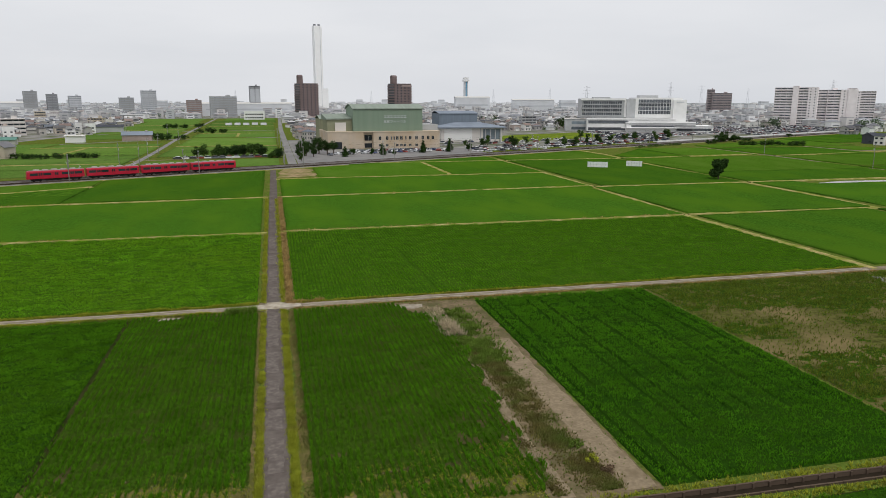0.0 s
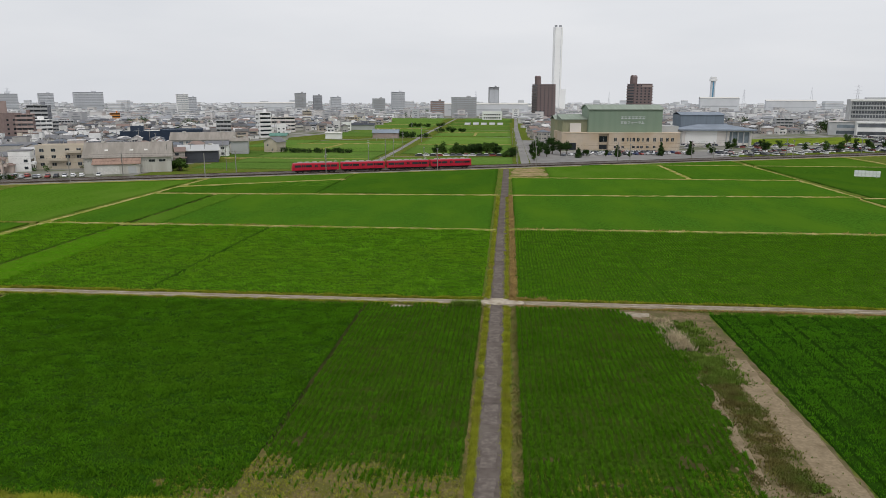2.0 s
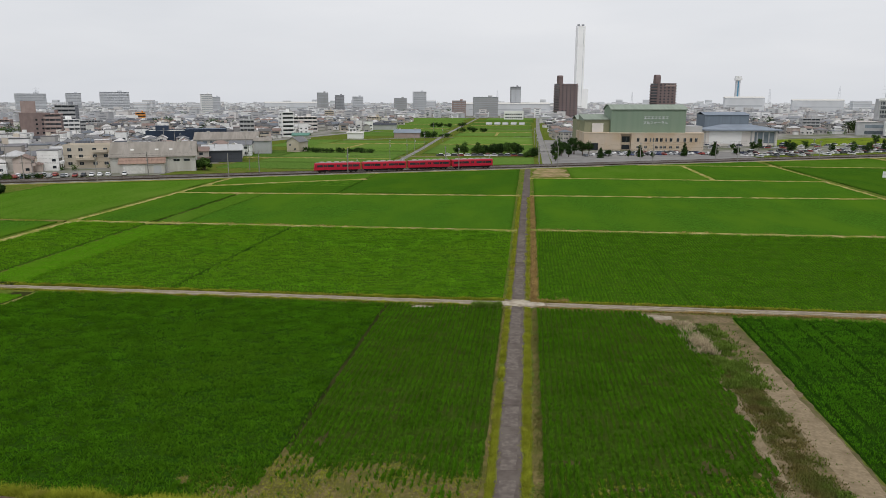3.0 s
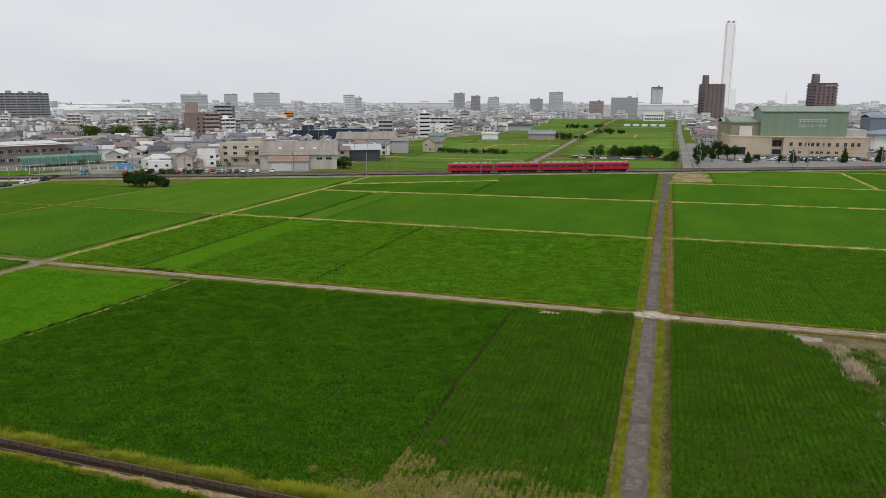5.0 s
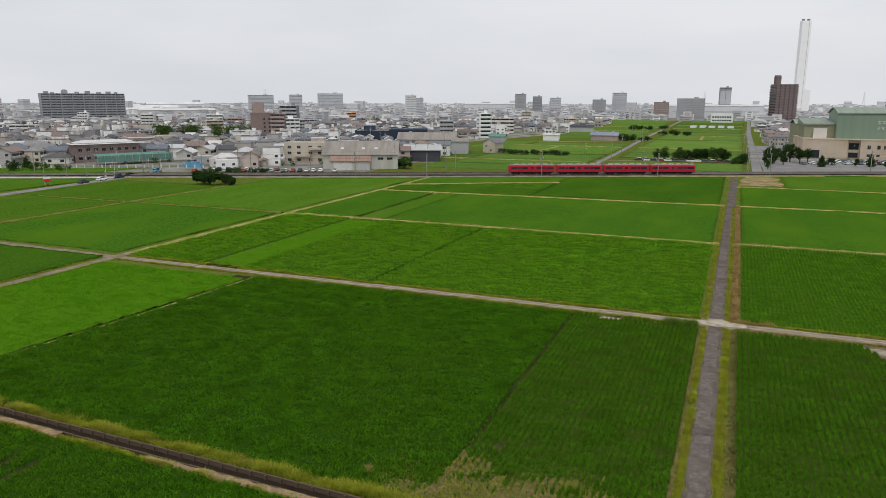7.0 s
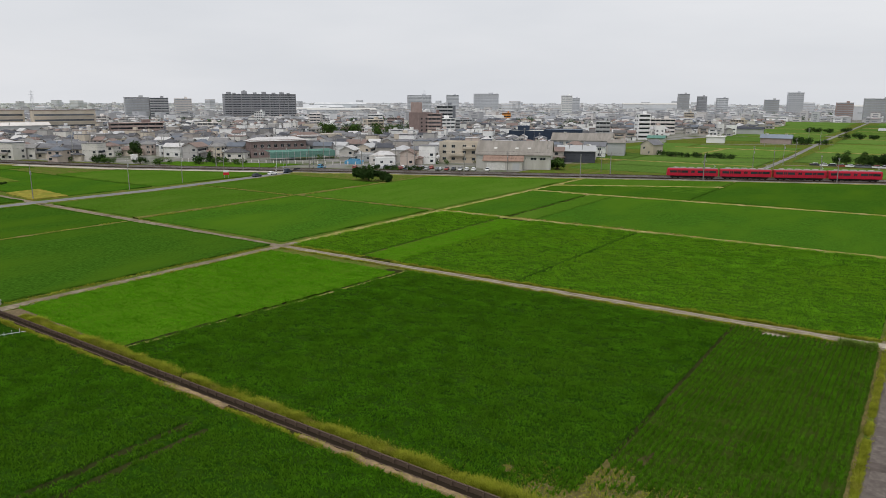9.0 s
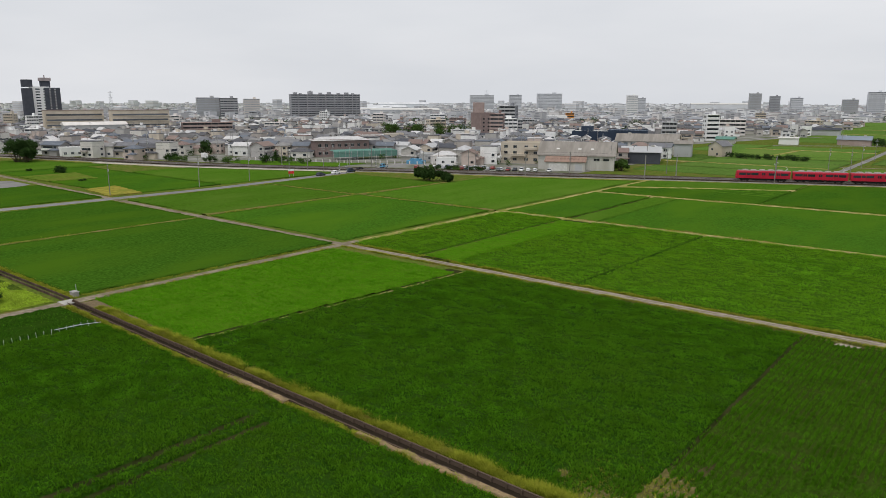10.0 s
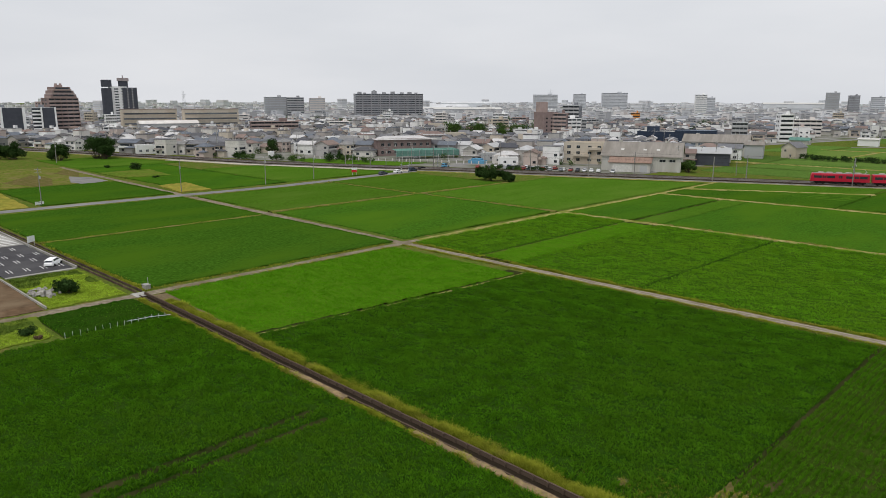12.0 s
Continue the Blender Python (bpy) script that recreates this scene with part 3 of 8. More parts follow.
strip("road", "pale lane through the outer paddies", [(255, 180), (256, 253), (258, 290), (262.5, 332), (262, 351), (260.4, 400)], 2.0, 0.08, GRAVEL_ROAD, wobble=0.3, seed=8)
strip("road", "straight grey street beyond the railway", [(9, 333), (9, 700), (13, 1150)], 3.6, 0.1, STREET, wobble=0.05, seed=9)
strip("road", "grey lane through the paddies beyond the railway", [(-62, 312), (-64, 425), (-70, 620), (-74, 850), (-80, 1230)], 2.4, 0.1, STREET, wobble=0.15, seed=10)
strip("road", "pale lane along the far side of the paddies", [(-150, 316), (-100, 350), (-60, 372), (5, 385)], 1.4, 0.07, GRAVEL_ROAD, wobble=0.2, seed=11)
strip("road", "grey lane across the far paddies", [(-150, 505), (-70, 560), (5, 575)], 3.0, 0.08, STREET, wobble=0.15, seed=12)
strip("road", "grey lane across the far paddies", [(-190, 470), (-150, 640), (-60, 700), (9, 705)], 3.0, 0.08, STREET, wobble=0.15, seed=13)
# earthen banks between paddies: along the rows and between the columns
BANKS = [((-112, 162.3), (-2, 162.6)), ((1, 163.4), (104, 164.6)), ((106, 165), (165, 164)), ((-112, 216.5), (-2, 222.5)), ((1, 222.5), (108, 228)), ((108, 225.4), (168, 226.3)), ((169, 226.3), (254, 228)), ((263, 332), (303, 337.5)), ((303, 337.5), (358, 350)),
         ((1, 273.5), (108, 274)), ((15, 333.5), (110, 333)), ((111, 333), (172, 333)), ((174, 333), (261, 344)), ((-112, 234), (-60, 262)), ((69, 275), (69, 332)), ((-214, 160), (-113, 162)), ((-168, 106), (-166, 205)), ((-165.5, 48), (-165, 101.5))]
for k, (a, b) in enumerate(BANKS):
    strip("earth_bank", "low dry earthen bank between rice paddies", [a, b], 1.05 if b[1] < 200 else 2.0, 0.32 + 0.006 * (k % 7), GRASS_BANK if a[0] < -112.5 else PATH_SOIL, "bank", wobble=0.35, seed=30 + k, step_by=1.5)


def paddy(x0, x1, y0, y1, material=CANOPY, cell=2.0, height=0.30, label="dense green rice paddy, canopy closed", top=None, wave=0.1, name="rice_paddy"):
    """A paddy seen as a closed canopy: an uneven raised sheet with frayed edges; top(x): its far edge where it is not straight."""
    nx, ny = max(2, int((x1 - x0) / cell)), max(2, int((y1 - y0) / cell))
    xs = np.linspace(x0, x1, nx + 1)
    g = np.empty((ny + 3, nx + 3, 3))
    ax = np.concatenate([[x0], xs, [x1]])
    for i, x in enumerate(ax):
        far = y1 if top is None else top(x)
        ys = np.linspace(y0, far, ny + 1)
        g[:, i, 0], g[:, i, 1] = x, np.concatenate([[y0], ys, [far]])
    n = smooth_noise(g[..., 0], g[..., 1], 1.7, 3) + 0.6 * smooth_noise(g[..., 0], g[..., 1], 6.0, 4)
    g[..., 2] = height + wave * (n - 0.8)
    jitter = np.random.default_rng(int(abs(x0 * 13 + y0 * 7))).normal(0, 0.12, g.shape[:2] + (2,))
    g[..., :2] += jitter
    g[0, :, 2] = g[-1, :, 2] = -0.05
    g[:, 0, 2] = g[:, -1, 2] = -0.05
    h, w = g.shape[:2]
    i = (np.arange(h - 1)[:, None] * w + np.arange(w - 1)[None]).ravel()[:, None]
    faces = i + np.array([[0, 1, w + 1, w]])
    return thing(name, label, "rice paddy", kind="stuff", mesh=raw_mesh(name, g.reshape(-1, 3), faces, material, 4))


def planted(x0, x1, y0, y1, material=RICE, row=0.33, along=0.3, height=0.5, thin=None, seed=1, jitter=0.05, label="rows of young green rice plants on dark mud", blades=6, width=0.062, ends=None, lean=0.3, soil=None, under=None, cover=0.55, ridged=False, ruffle=0.12, cell=0.42):
    """A paddy near by: a leafy canopy with furrows or ruffles, and the leaf tips of the plants that stand out of it, set in rows.
    thin(x, y): the share of plants that stand; ends(x, y): where the plants reach; cover: how high the closed leaves stand, as a share of the plants' height."""
    g = Geo()
    g.prism([(x0, y0), (x1, y0), (x1, y1), (x0, y1)], -0.2, 0.02)
    field = thing("rice_paddy", label, "rice paddy", kind="structure", mesh=g.mesh("rice_paddy", soil or MUD))
    r = np.random.default_rng(seed)
    # the closed leaves, in a dark colour that paints the shade between plants
    cx, cy = (row / 3, 0.55) if ridged else (cell, cell)
    clump = lambda u, v: smooth_noise(u * 0.62, v * 1.25, 0.85, seed + 40)
    nx, ny = int((x1 - x0) / cx), int((y1 - y0) / cy)
    px, py = np.meshgrid(x0 + (x1 - x0) * np.arange(nx + 1) / nx, y0 + (y1 - y0) * np.arange(ny + 1) / ny, indexing="ij")
    stand = np.full(px.shape, 0.97) if thin is None else np.broadcast_to(thin(px, py), px.shape)
    stand = np.clip(stand * 1.5 - 0.35, 0, 1)
    if ends is not None:
        stand = stand * ends(px, py)
    swell = ruffle * (smooth_noise(px, py, 0.8, seed + 30) + smooth_noise(px * 0.45, py, 0.9, seed + 31) + 0.25 * smooth_noise(px, py, 4.0, seed + 32) - 1.1)
    if ridged:
        swell = swell * 0.7 + 0.11 * np.cos(2 * math.pi * (px - x0 - 0.15) / row)
    pz = (height * cover * (0.55 + 0.8 * clump(px, py)) + swell + r.normal(0, 0.025, px.shape)) * stand - 0.06 * (stand < 0.05)
    pz[0], pz[-1], pz[:, 0], pz[:, -1] = -0.05, -0.05, -0.05, -0.05
    verts = np.stack([px + r.normal(0, cx * 0.12, px.shape), py + r.normal(0, cy * 0.12, px.shape), pz], -1)
    i = (np.arange(nx)[:, None] * (ny + 1) + np.arange(ny)[None]).ravel()[:, None]
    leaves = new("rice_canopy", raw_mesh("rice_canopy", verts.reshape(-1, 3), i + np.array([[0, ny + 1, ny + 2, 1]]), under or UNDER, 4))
    leaves.parent = field
    leaves.data.polygons.foreach_set("use_smooth", np.ones(len(leaves.data.polygons), bool))
    tagged(leaves, kind="stuff")
    # the leaf tips
    gx, gy = np.meshgrid(np.arange(x0 + 0.15, x1 - 0.1, row), np.arange(y0 + 0.15, y1 - 0.1, along), indexing="ij")
    x, y = gx.ravel(), gy.ravel()
    x = x + r.normal(0, jitter, len(x)) + 0.15 * (smooth_noise(x, y, 9, seed) - 0.5)
    y = y + r.normal(0, along * 0.3, len(y))
    tuft = clump(x, y)
    keep = r.random(len(x)) < (0.97 if thin is None else thin(x, y)) * np.clip(0.25 + 1.5 * tuft, 0, 1)
    if ends is not None:
        keep &= ends(x, y)
    x, y, tuft = x[keep], y[keep], tuft[keep]
    tall = height * (0.62 + 0.2 * smooth_noise(x, y, 3.5, seed + 5) + 0.62 * tuft)
    tufts("rice_plants", x, y, tall, width, material, field, seed + 9, blades, lean, arch=True)
    return field


ditch_y = lambda x: 44.0 - 0.02 * x
fade = lambda a, lo, hi: np.clip((a - lo) / (hi - lo), 0, 1)
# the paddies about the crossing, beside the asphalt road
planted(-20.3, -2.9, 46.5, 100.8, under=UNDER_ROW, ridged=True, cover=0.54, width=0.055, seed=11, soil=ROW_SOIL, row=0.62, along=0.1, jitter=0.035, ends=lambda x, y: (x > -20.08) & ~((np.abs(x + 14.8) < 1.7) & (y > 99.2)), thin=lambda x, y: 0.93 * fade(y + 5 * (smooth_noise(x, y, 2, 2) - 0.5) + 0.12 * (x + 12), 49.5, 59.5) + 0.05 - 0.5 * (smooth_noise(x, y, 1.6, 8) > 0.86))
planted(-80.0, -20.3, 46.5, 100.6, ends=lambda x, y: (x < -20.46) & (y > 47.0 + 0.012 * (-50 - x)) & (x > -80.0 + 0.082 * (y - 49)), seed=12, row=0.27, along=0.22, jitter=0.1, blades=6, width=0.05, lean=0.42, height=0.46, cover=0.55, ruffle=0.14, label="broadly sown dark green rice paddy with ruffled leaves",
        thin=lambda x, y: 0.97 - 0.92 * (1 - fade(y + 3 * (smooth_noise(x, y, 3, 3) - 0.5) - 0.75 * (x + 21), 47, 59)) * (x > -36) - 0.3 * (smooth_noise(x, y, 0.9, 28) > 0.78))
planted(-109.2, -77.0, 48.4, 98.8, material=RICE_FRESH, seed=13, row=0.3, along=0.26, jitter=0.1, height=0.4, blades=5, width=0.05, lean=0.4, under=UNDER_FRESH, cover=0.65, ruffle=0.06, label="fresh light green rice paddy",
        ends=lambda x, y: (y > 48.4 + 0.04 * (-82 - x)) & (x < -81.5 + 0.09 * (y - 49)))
strip("field_edge", "dark strip in the gap between two paddies", [(-20.28, 57), (-20.26, 78), (-20.25, 100.6)], 0.06, 0.07, MUD, "bank", wobble=0.05, seed=61)
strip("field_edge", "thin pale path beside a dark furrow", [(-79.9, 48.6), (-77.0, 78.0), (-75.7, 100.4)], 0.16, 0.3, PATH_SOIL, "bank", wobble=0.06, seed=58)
strip("field_edge", "dark strip in the gap between two paddies", [(-80.5, 48.4), (-77.6, 78.0), (-76.3, 100.5)], 0.42, 0.2, MUD, "bank", wobble=0.1, seed=57)
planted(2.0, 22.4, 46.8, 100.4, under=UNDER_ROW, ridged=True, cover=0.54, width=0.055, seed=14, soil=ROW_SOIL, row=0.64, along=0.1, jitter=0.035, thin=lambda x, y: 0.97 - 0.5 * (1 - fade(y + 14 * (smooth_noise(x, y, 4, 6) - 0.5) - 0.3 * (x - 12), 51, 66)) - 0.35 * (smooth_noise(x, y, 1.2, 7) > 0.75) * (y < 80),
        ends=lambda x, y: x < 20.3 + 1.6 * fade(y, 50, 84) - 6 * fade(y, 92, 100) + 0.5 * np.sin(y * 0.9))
# The soil takes the shade-dark leaf colour too, so row gaps look dark.
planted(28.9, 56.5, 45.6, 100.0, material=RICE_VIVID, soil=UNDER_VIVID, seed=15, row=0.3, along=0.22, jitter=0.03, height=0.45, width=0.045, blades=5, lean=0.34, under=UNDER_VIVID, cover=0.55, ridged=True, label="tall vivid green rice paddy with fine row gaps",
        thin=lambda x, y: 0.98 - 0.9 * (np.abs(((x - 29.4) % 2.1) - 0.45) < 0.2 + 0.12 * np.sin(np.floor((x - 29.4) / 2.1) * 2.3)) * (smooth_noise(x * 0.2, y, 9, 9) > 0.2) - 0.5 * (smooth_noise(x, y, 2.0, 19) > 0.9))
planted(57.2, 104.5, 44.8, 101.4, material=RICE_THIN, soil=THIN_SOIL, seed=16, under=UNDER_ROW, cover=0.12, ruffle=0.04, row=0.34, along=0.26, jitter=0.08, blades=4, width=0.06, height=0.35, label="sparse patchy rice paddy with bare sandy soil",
        thin=lambda x, y: np.clip(1.1 * smooth_noise(x * 0.6, y, 6, 21) + 0.7 * smooth_noise(x * 0.5, y, 1.2, 22) - 0.3 + 0.5 * fade(y, 80, 96), 0.12, 0.95))
# below the ditch
planted(-96.2, -22.0, 2.0, 45.2, seed=17, row=0.28, along=0.23, jitter=0.1, blades=6, width=0.05, lean=0.42, height=0.46, cover=0.55, ruffle=0.12, label="dark green rice paddy with wheel tracks", ends=lambda x, y: y < ditch_y(x) - 1.55 + 0.4 * (smooth_noise(x, y, 1.4, 4) - 0.5),
        thin=lambda x, y: 0.98 - 0.95 * ((np.abs(x + 55.7) < 0.5) | (np.abs(x + 53.2) < 0.5)) * (y > 18) * (y < 40.5) * (smooth_noise(x, y, 2.5, 31) > 0.2)
        - 0.7 * fade(smooth_noise(x, y, 2.5, 23) - 0.12 * np.hypot(x + 59.5, (y - 41.2) * 1.2), -0.2, 0.5) - 0.6 * fade(smooth_noise(x, y, 2, 24) - 0.2 * np.hypot(x + 40.8, y - 38.4), -0.2, 0.5))
planted(-108.4, -97.0, 30.4, 44.4, seed=18, row=0.6, along=0.25, cover=0.75, height=0.42, width=0.045, blades=5, ridged=True, label="small rice paddy with staked rows", thin=lambda x, y: 0.9 + 0 * x)
planted(24, 70, 14, 41.5, seed=19, label="rice paddy beside the ditch", row=0.5, along=0.45)
# middle rows
MID = dict(cell=1.2, wave=0.16)
# Soil in the darkened leaf colour paints shade into the gap.
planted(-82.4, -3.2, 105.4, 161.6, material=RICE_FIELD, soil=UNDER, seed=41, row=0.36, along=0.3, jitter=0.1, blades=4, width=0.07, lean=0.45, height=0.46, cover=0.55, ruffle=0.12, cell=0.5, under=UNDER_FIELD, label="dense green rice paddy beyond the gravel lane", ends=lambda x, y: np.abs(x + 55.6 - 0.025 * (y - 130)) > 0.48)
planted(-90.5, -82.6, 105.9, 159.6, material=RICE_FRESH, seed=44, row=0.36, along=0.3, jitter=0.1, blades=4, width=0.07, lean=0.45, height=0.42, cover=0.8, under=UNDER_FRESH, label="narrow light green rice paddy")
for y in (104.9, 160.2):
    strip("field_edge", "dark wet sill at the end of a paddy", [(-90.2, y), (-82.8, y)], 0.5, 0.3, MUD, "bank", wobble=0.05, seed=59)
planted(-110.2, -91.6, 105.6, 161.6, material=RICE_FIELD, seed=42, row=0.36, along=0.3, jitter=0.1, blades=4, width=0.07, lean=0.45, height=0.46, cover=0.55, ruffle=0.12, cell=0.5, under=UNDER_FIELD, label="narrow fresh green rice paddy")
# Gap soil again carries painted leaf shade.
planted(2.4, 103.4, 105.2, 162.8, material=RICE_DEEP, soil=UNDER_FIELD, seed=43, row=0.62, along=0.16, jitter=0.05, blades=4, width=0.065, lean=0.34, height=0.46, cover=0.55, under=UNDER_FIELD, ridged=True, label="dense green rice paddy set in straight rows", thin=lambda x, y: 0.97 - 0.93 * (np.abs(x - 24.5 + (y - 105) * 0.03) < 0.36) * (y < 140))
paddy(-82.6, -3.4, 163.4, 221.0, **MID, top=lambda x: 221.2 + 0.055 * (x + 3))
paddy(-90.2, -82.9, 163.4, 216.2, **MID, material=CANOPY_FRESH)
paddy(-110.4, -91.6, 163.4, 215.5, **MID)
# Dark strip stands in for the shadow cast by the taller canopy edge.
strip("field_edge", "dark strip painting the canopy shadow between two paddies", [(-90.9, 163.5), (-90.9, 216)], 0.8, 0.03, MUD, "bank", wobble=0.1, seed=60)
paddy(2.4, 104.8, 164.8, 222.0, **MID, top=lambda x: 221.8 + 0.045 * x)
paddy(2.4, 107, 224.8, 272.6, **MID, top=lambda x: 272.6)
paddy(-60, -3.4, 224.4, 288, material=CANOPY, cell=2, top=lambda x: rail_y(x) - 10, wave=0.12)
paddy(-110.6, -60.6, 219.5, 250, material=CANOPY, cell=2, top=lambda x: rail_y(x) - 10 if x > -60 else 232.5 + 0.54 * (x + 112) - 0.8, wave=0.12)
paddy(-110.6, -61, 240, 280, material=CANOPY_FRESH, cell=2, top=lambda x: rail_y(x) - 9.5)
paddy(17, 68.3, 275, 332.6, material=CANOPY_FRESH, cell=2, top=lambda x: min(332.6, rail_y(x) - 10))
paddy(69.8, 108.5, 275.2, 332.2, cell=2)
paddy(34, 108.5, 334.4, 360, material=CANOPY, cell=2, top=lambda x: rail_y(x) - 9.5)
paddy(112, 168.5, 227.5, 332, cell=2.4)
paddy(171.5, 254.5, 229.5, 262, cell=2.4)
paddy(172.5, 257, 263, 332, cell=2.4, material=CANOPY_FRESH)
paddy(113, 172.5, 334.5, 360, cell=3, material=CANOPY_FRESH, top=lambda x: rail_y(x) - 11)
paddy(179, 214, 335.5, 380, cell=3, top=lambda x: 341 + 1.15 * (x - 170))
paddy(216, 259, 342, 396, cell=3, material=CANOPY_FRESH)
paddy(107.5, 164.5, 166.5, 224.6, cell=2)
paddy(170, 253, 166, 212, cell=2.4, top=lambda x: 225 if x < 188 else 216)
paddy(107.5, 160, 106, 163, cell=2)
paddy(163, 252, 106, 162, cell=3)
paddy(259, 420, 160, 270, cell=4)
paddy(262, 420, 274, 331, cell=4, material=CANOPY_FRESH, top=lambda x: 330 + 0.2 * max(0, x - 305))
paddy(264.5, 331, 335, 352, cell=3, top=lambda x: 393 - 0.1 * (x - 264))
paddy(337, 366, 358, 390, cell=3, material=CANOPY_FRESH)
paddy(380, 436, 424, 470, cell=4, top=lambda x: rail_y(x) - 13)
paddy(430, 530, 462, 500, cell=4, top=lambda x: rail_y(x) - 13)
paddy(267, 376, 398, 430, cell=4, material=CANOPY_FRESH, top=lambda x: rail_y(x) - 26)
strip("road", "pale lane to the houses beside the railway", [(333, 394), (337.5, 354), (366, 357), (420, 366)], 2.4, 0.1, GRAVEL_ROAD, wobble=0.2, seed=15)
paddy(108, 250, 20, 101, cell=2.5)
# left of the grey farm lane
paddy(-166, -114.2, 106.6, 160.6, cell=1.6, material=CANOPY, wave=0.14)
paddy(-211, -169, 107, 159.6, cell=1.6, wave=0.14, material=CANOPY_FRESH)
paddy(-165, -114.2, 163.2, 205, cell=2, material=CANOPY_FRESH, top=lambda x: rail_y(x) - 12)
paddy(-214, -167.5, 161.8, 204, cell=2, material=CANOPY_FRESH, top=lambda x: min(204, rail_y(x) - 13))
paddy(-213, -166.2, 48.4, 102.6, cell=1.4, wave=0.14)
paddy(-164.6, -113.8, 48.4, 102.4, cell=1.4, wave=0.14)
paddy(-292, -225, 150, 176, cell=3, material=CANOPY_FRESH, top=lambda x: rail_y(x) - 12)
paddy(-330, -225, 112.5, 148.6, cell=3)
paddy(-390, -332, 113, 140, cell=3, material=CANOPY_FRESH, top=lambda x: rail_y(x) - 14)
paddy(-272, -224, 66, 105, cell=2.5)
sheet("yellow_plot", "yellowing dry grass plot", [(-300, 40), (-225, 38), (-224, 62.6), (-265, 65.4), (-300, 64)], 0.12, GOLD_GRASS, "plot")
sheet("yellow_plot", "yellow-green grass corner plot", [(-247, 110.4), (-224.4, 107.5), (-224, 118.4), (-249, 121.6)], 0.4, GOLD_GRASS, "plot")
sheet("dull_plot", "pale dull green fallow plot", [(-306, 111.5), (-280, 112), (-277.5, 129), (-306, 133)], 0.44, FALLOW, "plot")
sheet("bare_plot", "muddy brown bare patch", [(-334, 108), (-316, 107.4), (-298, 101.5), (-318, 98)], 0.1, BARE_END, "plot")
sheet("bare_plot", "bare brown strip of soil", [(-318, 90), (-294, 73.5), (-276, 79), (-276, 85), (-300, 92)], 0.1, BARE_END, "plot")
sheet("bare_plot", "weedy olive plot", [(-352, 84), (-276, 72), (-276, 104), (-345, 109)], 0.08, GRASS_BANK, "plot")
sheet("bare_plot", "dull green weedy plot", [(-330, 66), (-276, 66), (-276, 79), (-340, 83)], 0.09, GRASS_BANK, "plot")
sheet("puddle", "grey wet concrete slab on a weedy plot", [(-302, 99), (-281, 92.6), (-271, 94.4), (-277.5, 104.6), (-294, 104.3)], 0.12, STREET, "puddle")
sheet("bare_plot", "dull yellow dry grass plot", [(-420, 60), (-345, 55), (-343, 82), (-420, 100)], 0.08, PATH_SOIL, "plot")
# beyond the railway
paddy(-166, -135, 440, 514, material=CANOPY_FAR, cell=4)
paddy(-148, -104, 570, 640, material=CANOPY_FAR, cell=4)
paddy(-148, -131, 352, 404, material=CANOPY_FAR, cell=4)
sheet("forecourt", "grey paved lane edge beside the street", [(11.2, 366), (16, 366), (30, 412), (34, 470), (56, 530), (11.2, 530)], 0.085, STREET, "car park")
sheet("forecourt", "grey paved forecourt beside the level crossing", [(11.5, 337), (118, 385), (118, 410), (16, 366), (11.5, 366)], 0.08, STREET, "car park")
for x0, x1, y0, y1, m in ((-58, 3, 392, 470, CANOPY_FAR), (-58, 3, 474, 566, CANOPY_MEADOW), (-60, 3, 582, 640, CANOPY_FAR), (-60, 3, 644, 696, CANOPY_MEADOW), (-64, 3, 712, 800, CANOPY_MEADOW), (-68, 3, 806, 900, CANOPY_FAR), (-70, 6, 906, 1010, CANOPY_FAR),
                          (-140, -68, 410, 470, CANOPY_MEADOW), (-132, -70, 474, 506, CANOPY_FAR), (-100, -72, 566, 640, CANOPY_FAR), (-146, -78, 650, 720, CANOPY_MEADOW), (-150, -80, 726, 830, CANOPY_FAR), (-150, -84, 836, 960, CANOPY_FAR), (-180, -90, 966, 1110, CANOPY_FAR), (-62, 6, 1016, 1110, CANOPY_FAR)):
    paddy(x0, x1, y0, y1, material=m, cell=4)
paddy(-56, 3, 331, 368, material=CANOPY_FAR, cell=3, top=lambda x: 371 + 0.17 * x)
paddy(-130, -67, 330, 350, material=CANOPY_FAR, cell=3, top=lambda x: 405)
paddy(-136, -66, 300, 326, material=CANOPY_FAR, cell=3, top=lambda x: 326 + 0.1 * (x + 136))

for a, b in (((-58, 472), (3, 472)), ((-60, 642), (3, 642)), ((-64, 803), (3, 803)), ((-68, 903), (5, 903)), ((-140, 472), (-68, 473)), ((-148, 723), (-80, 723)), ((-150, 833), (-82, 833)), ((-30, 392), (-32, 470)), ((-26, 582), (-27, 640)), ((-110, 410), (-108, 470)), ((-150, 353), (-68, 352))):
    strip("earth_bank", "low dry path between far rice paddies", [a, b], 2.0, 0.5, PATH_SOIL, "bank", wobble=0.3, seed=int(abs(a[0] + a[1])), step_by=3)
for k in range(5):
    tunnel = thing("crop_tunnel", "low white plastic crop tunnel in the far plots", "crop tunnel", -46 + k * 9.5, 846 + 4 * (k % 2), group="crop tunnels")
    part("cover", Geo().profile([(10.4 * math.cos(math.pi * q / 8), 2.6 * math.sin(math.pi * q / 8)) for q in range(9)], -3.2, 3.2), PALE_GREY, tunnel)
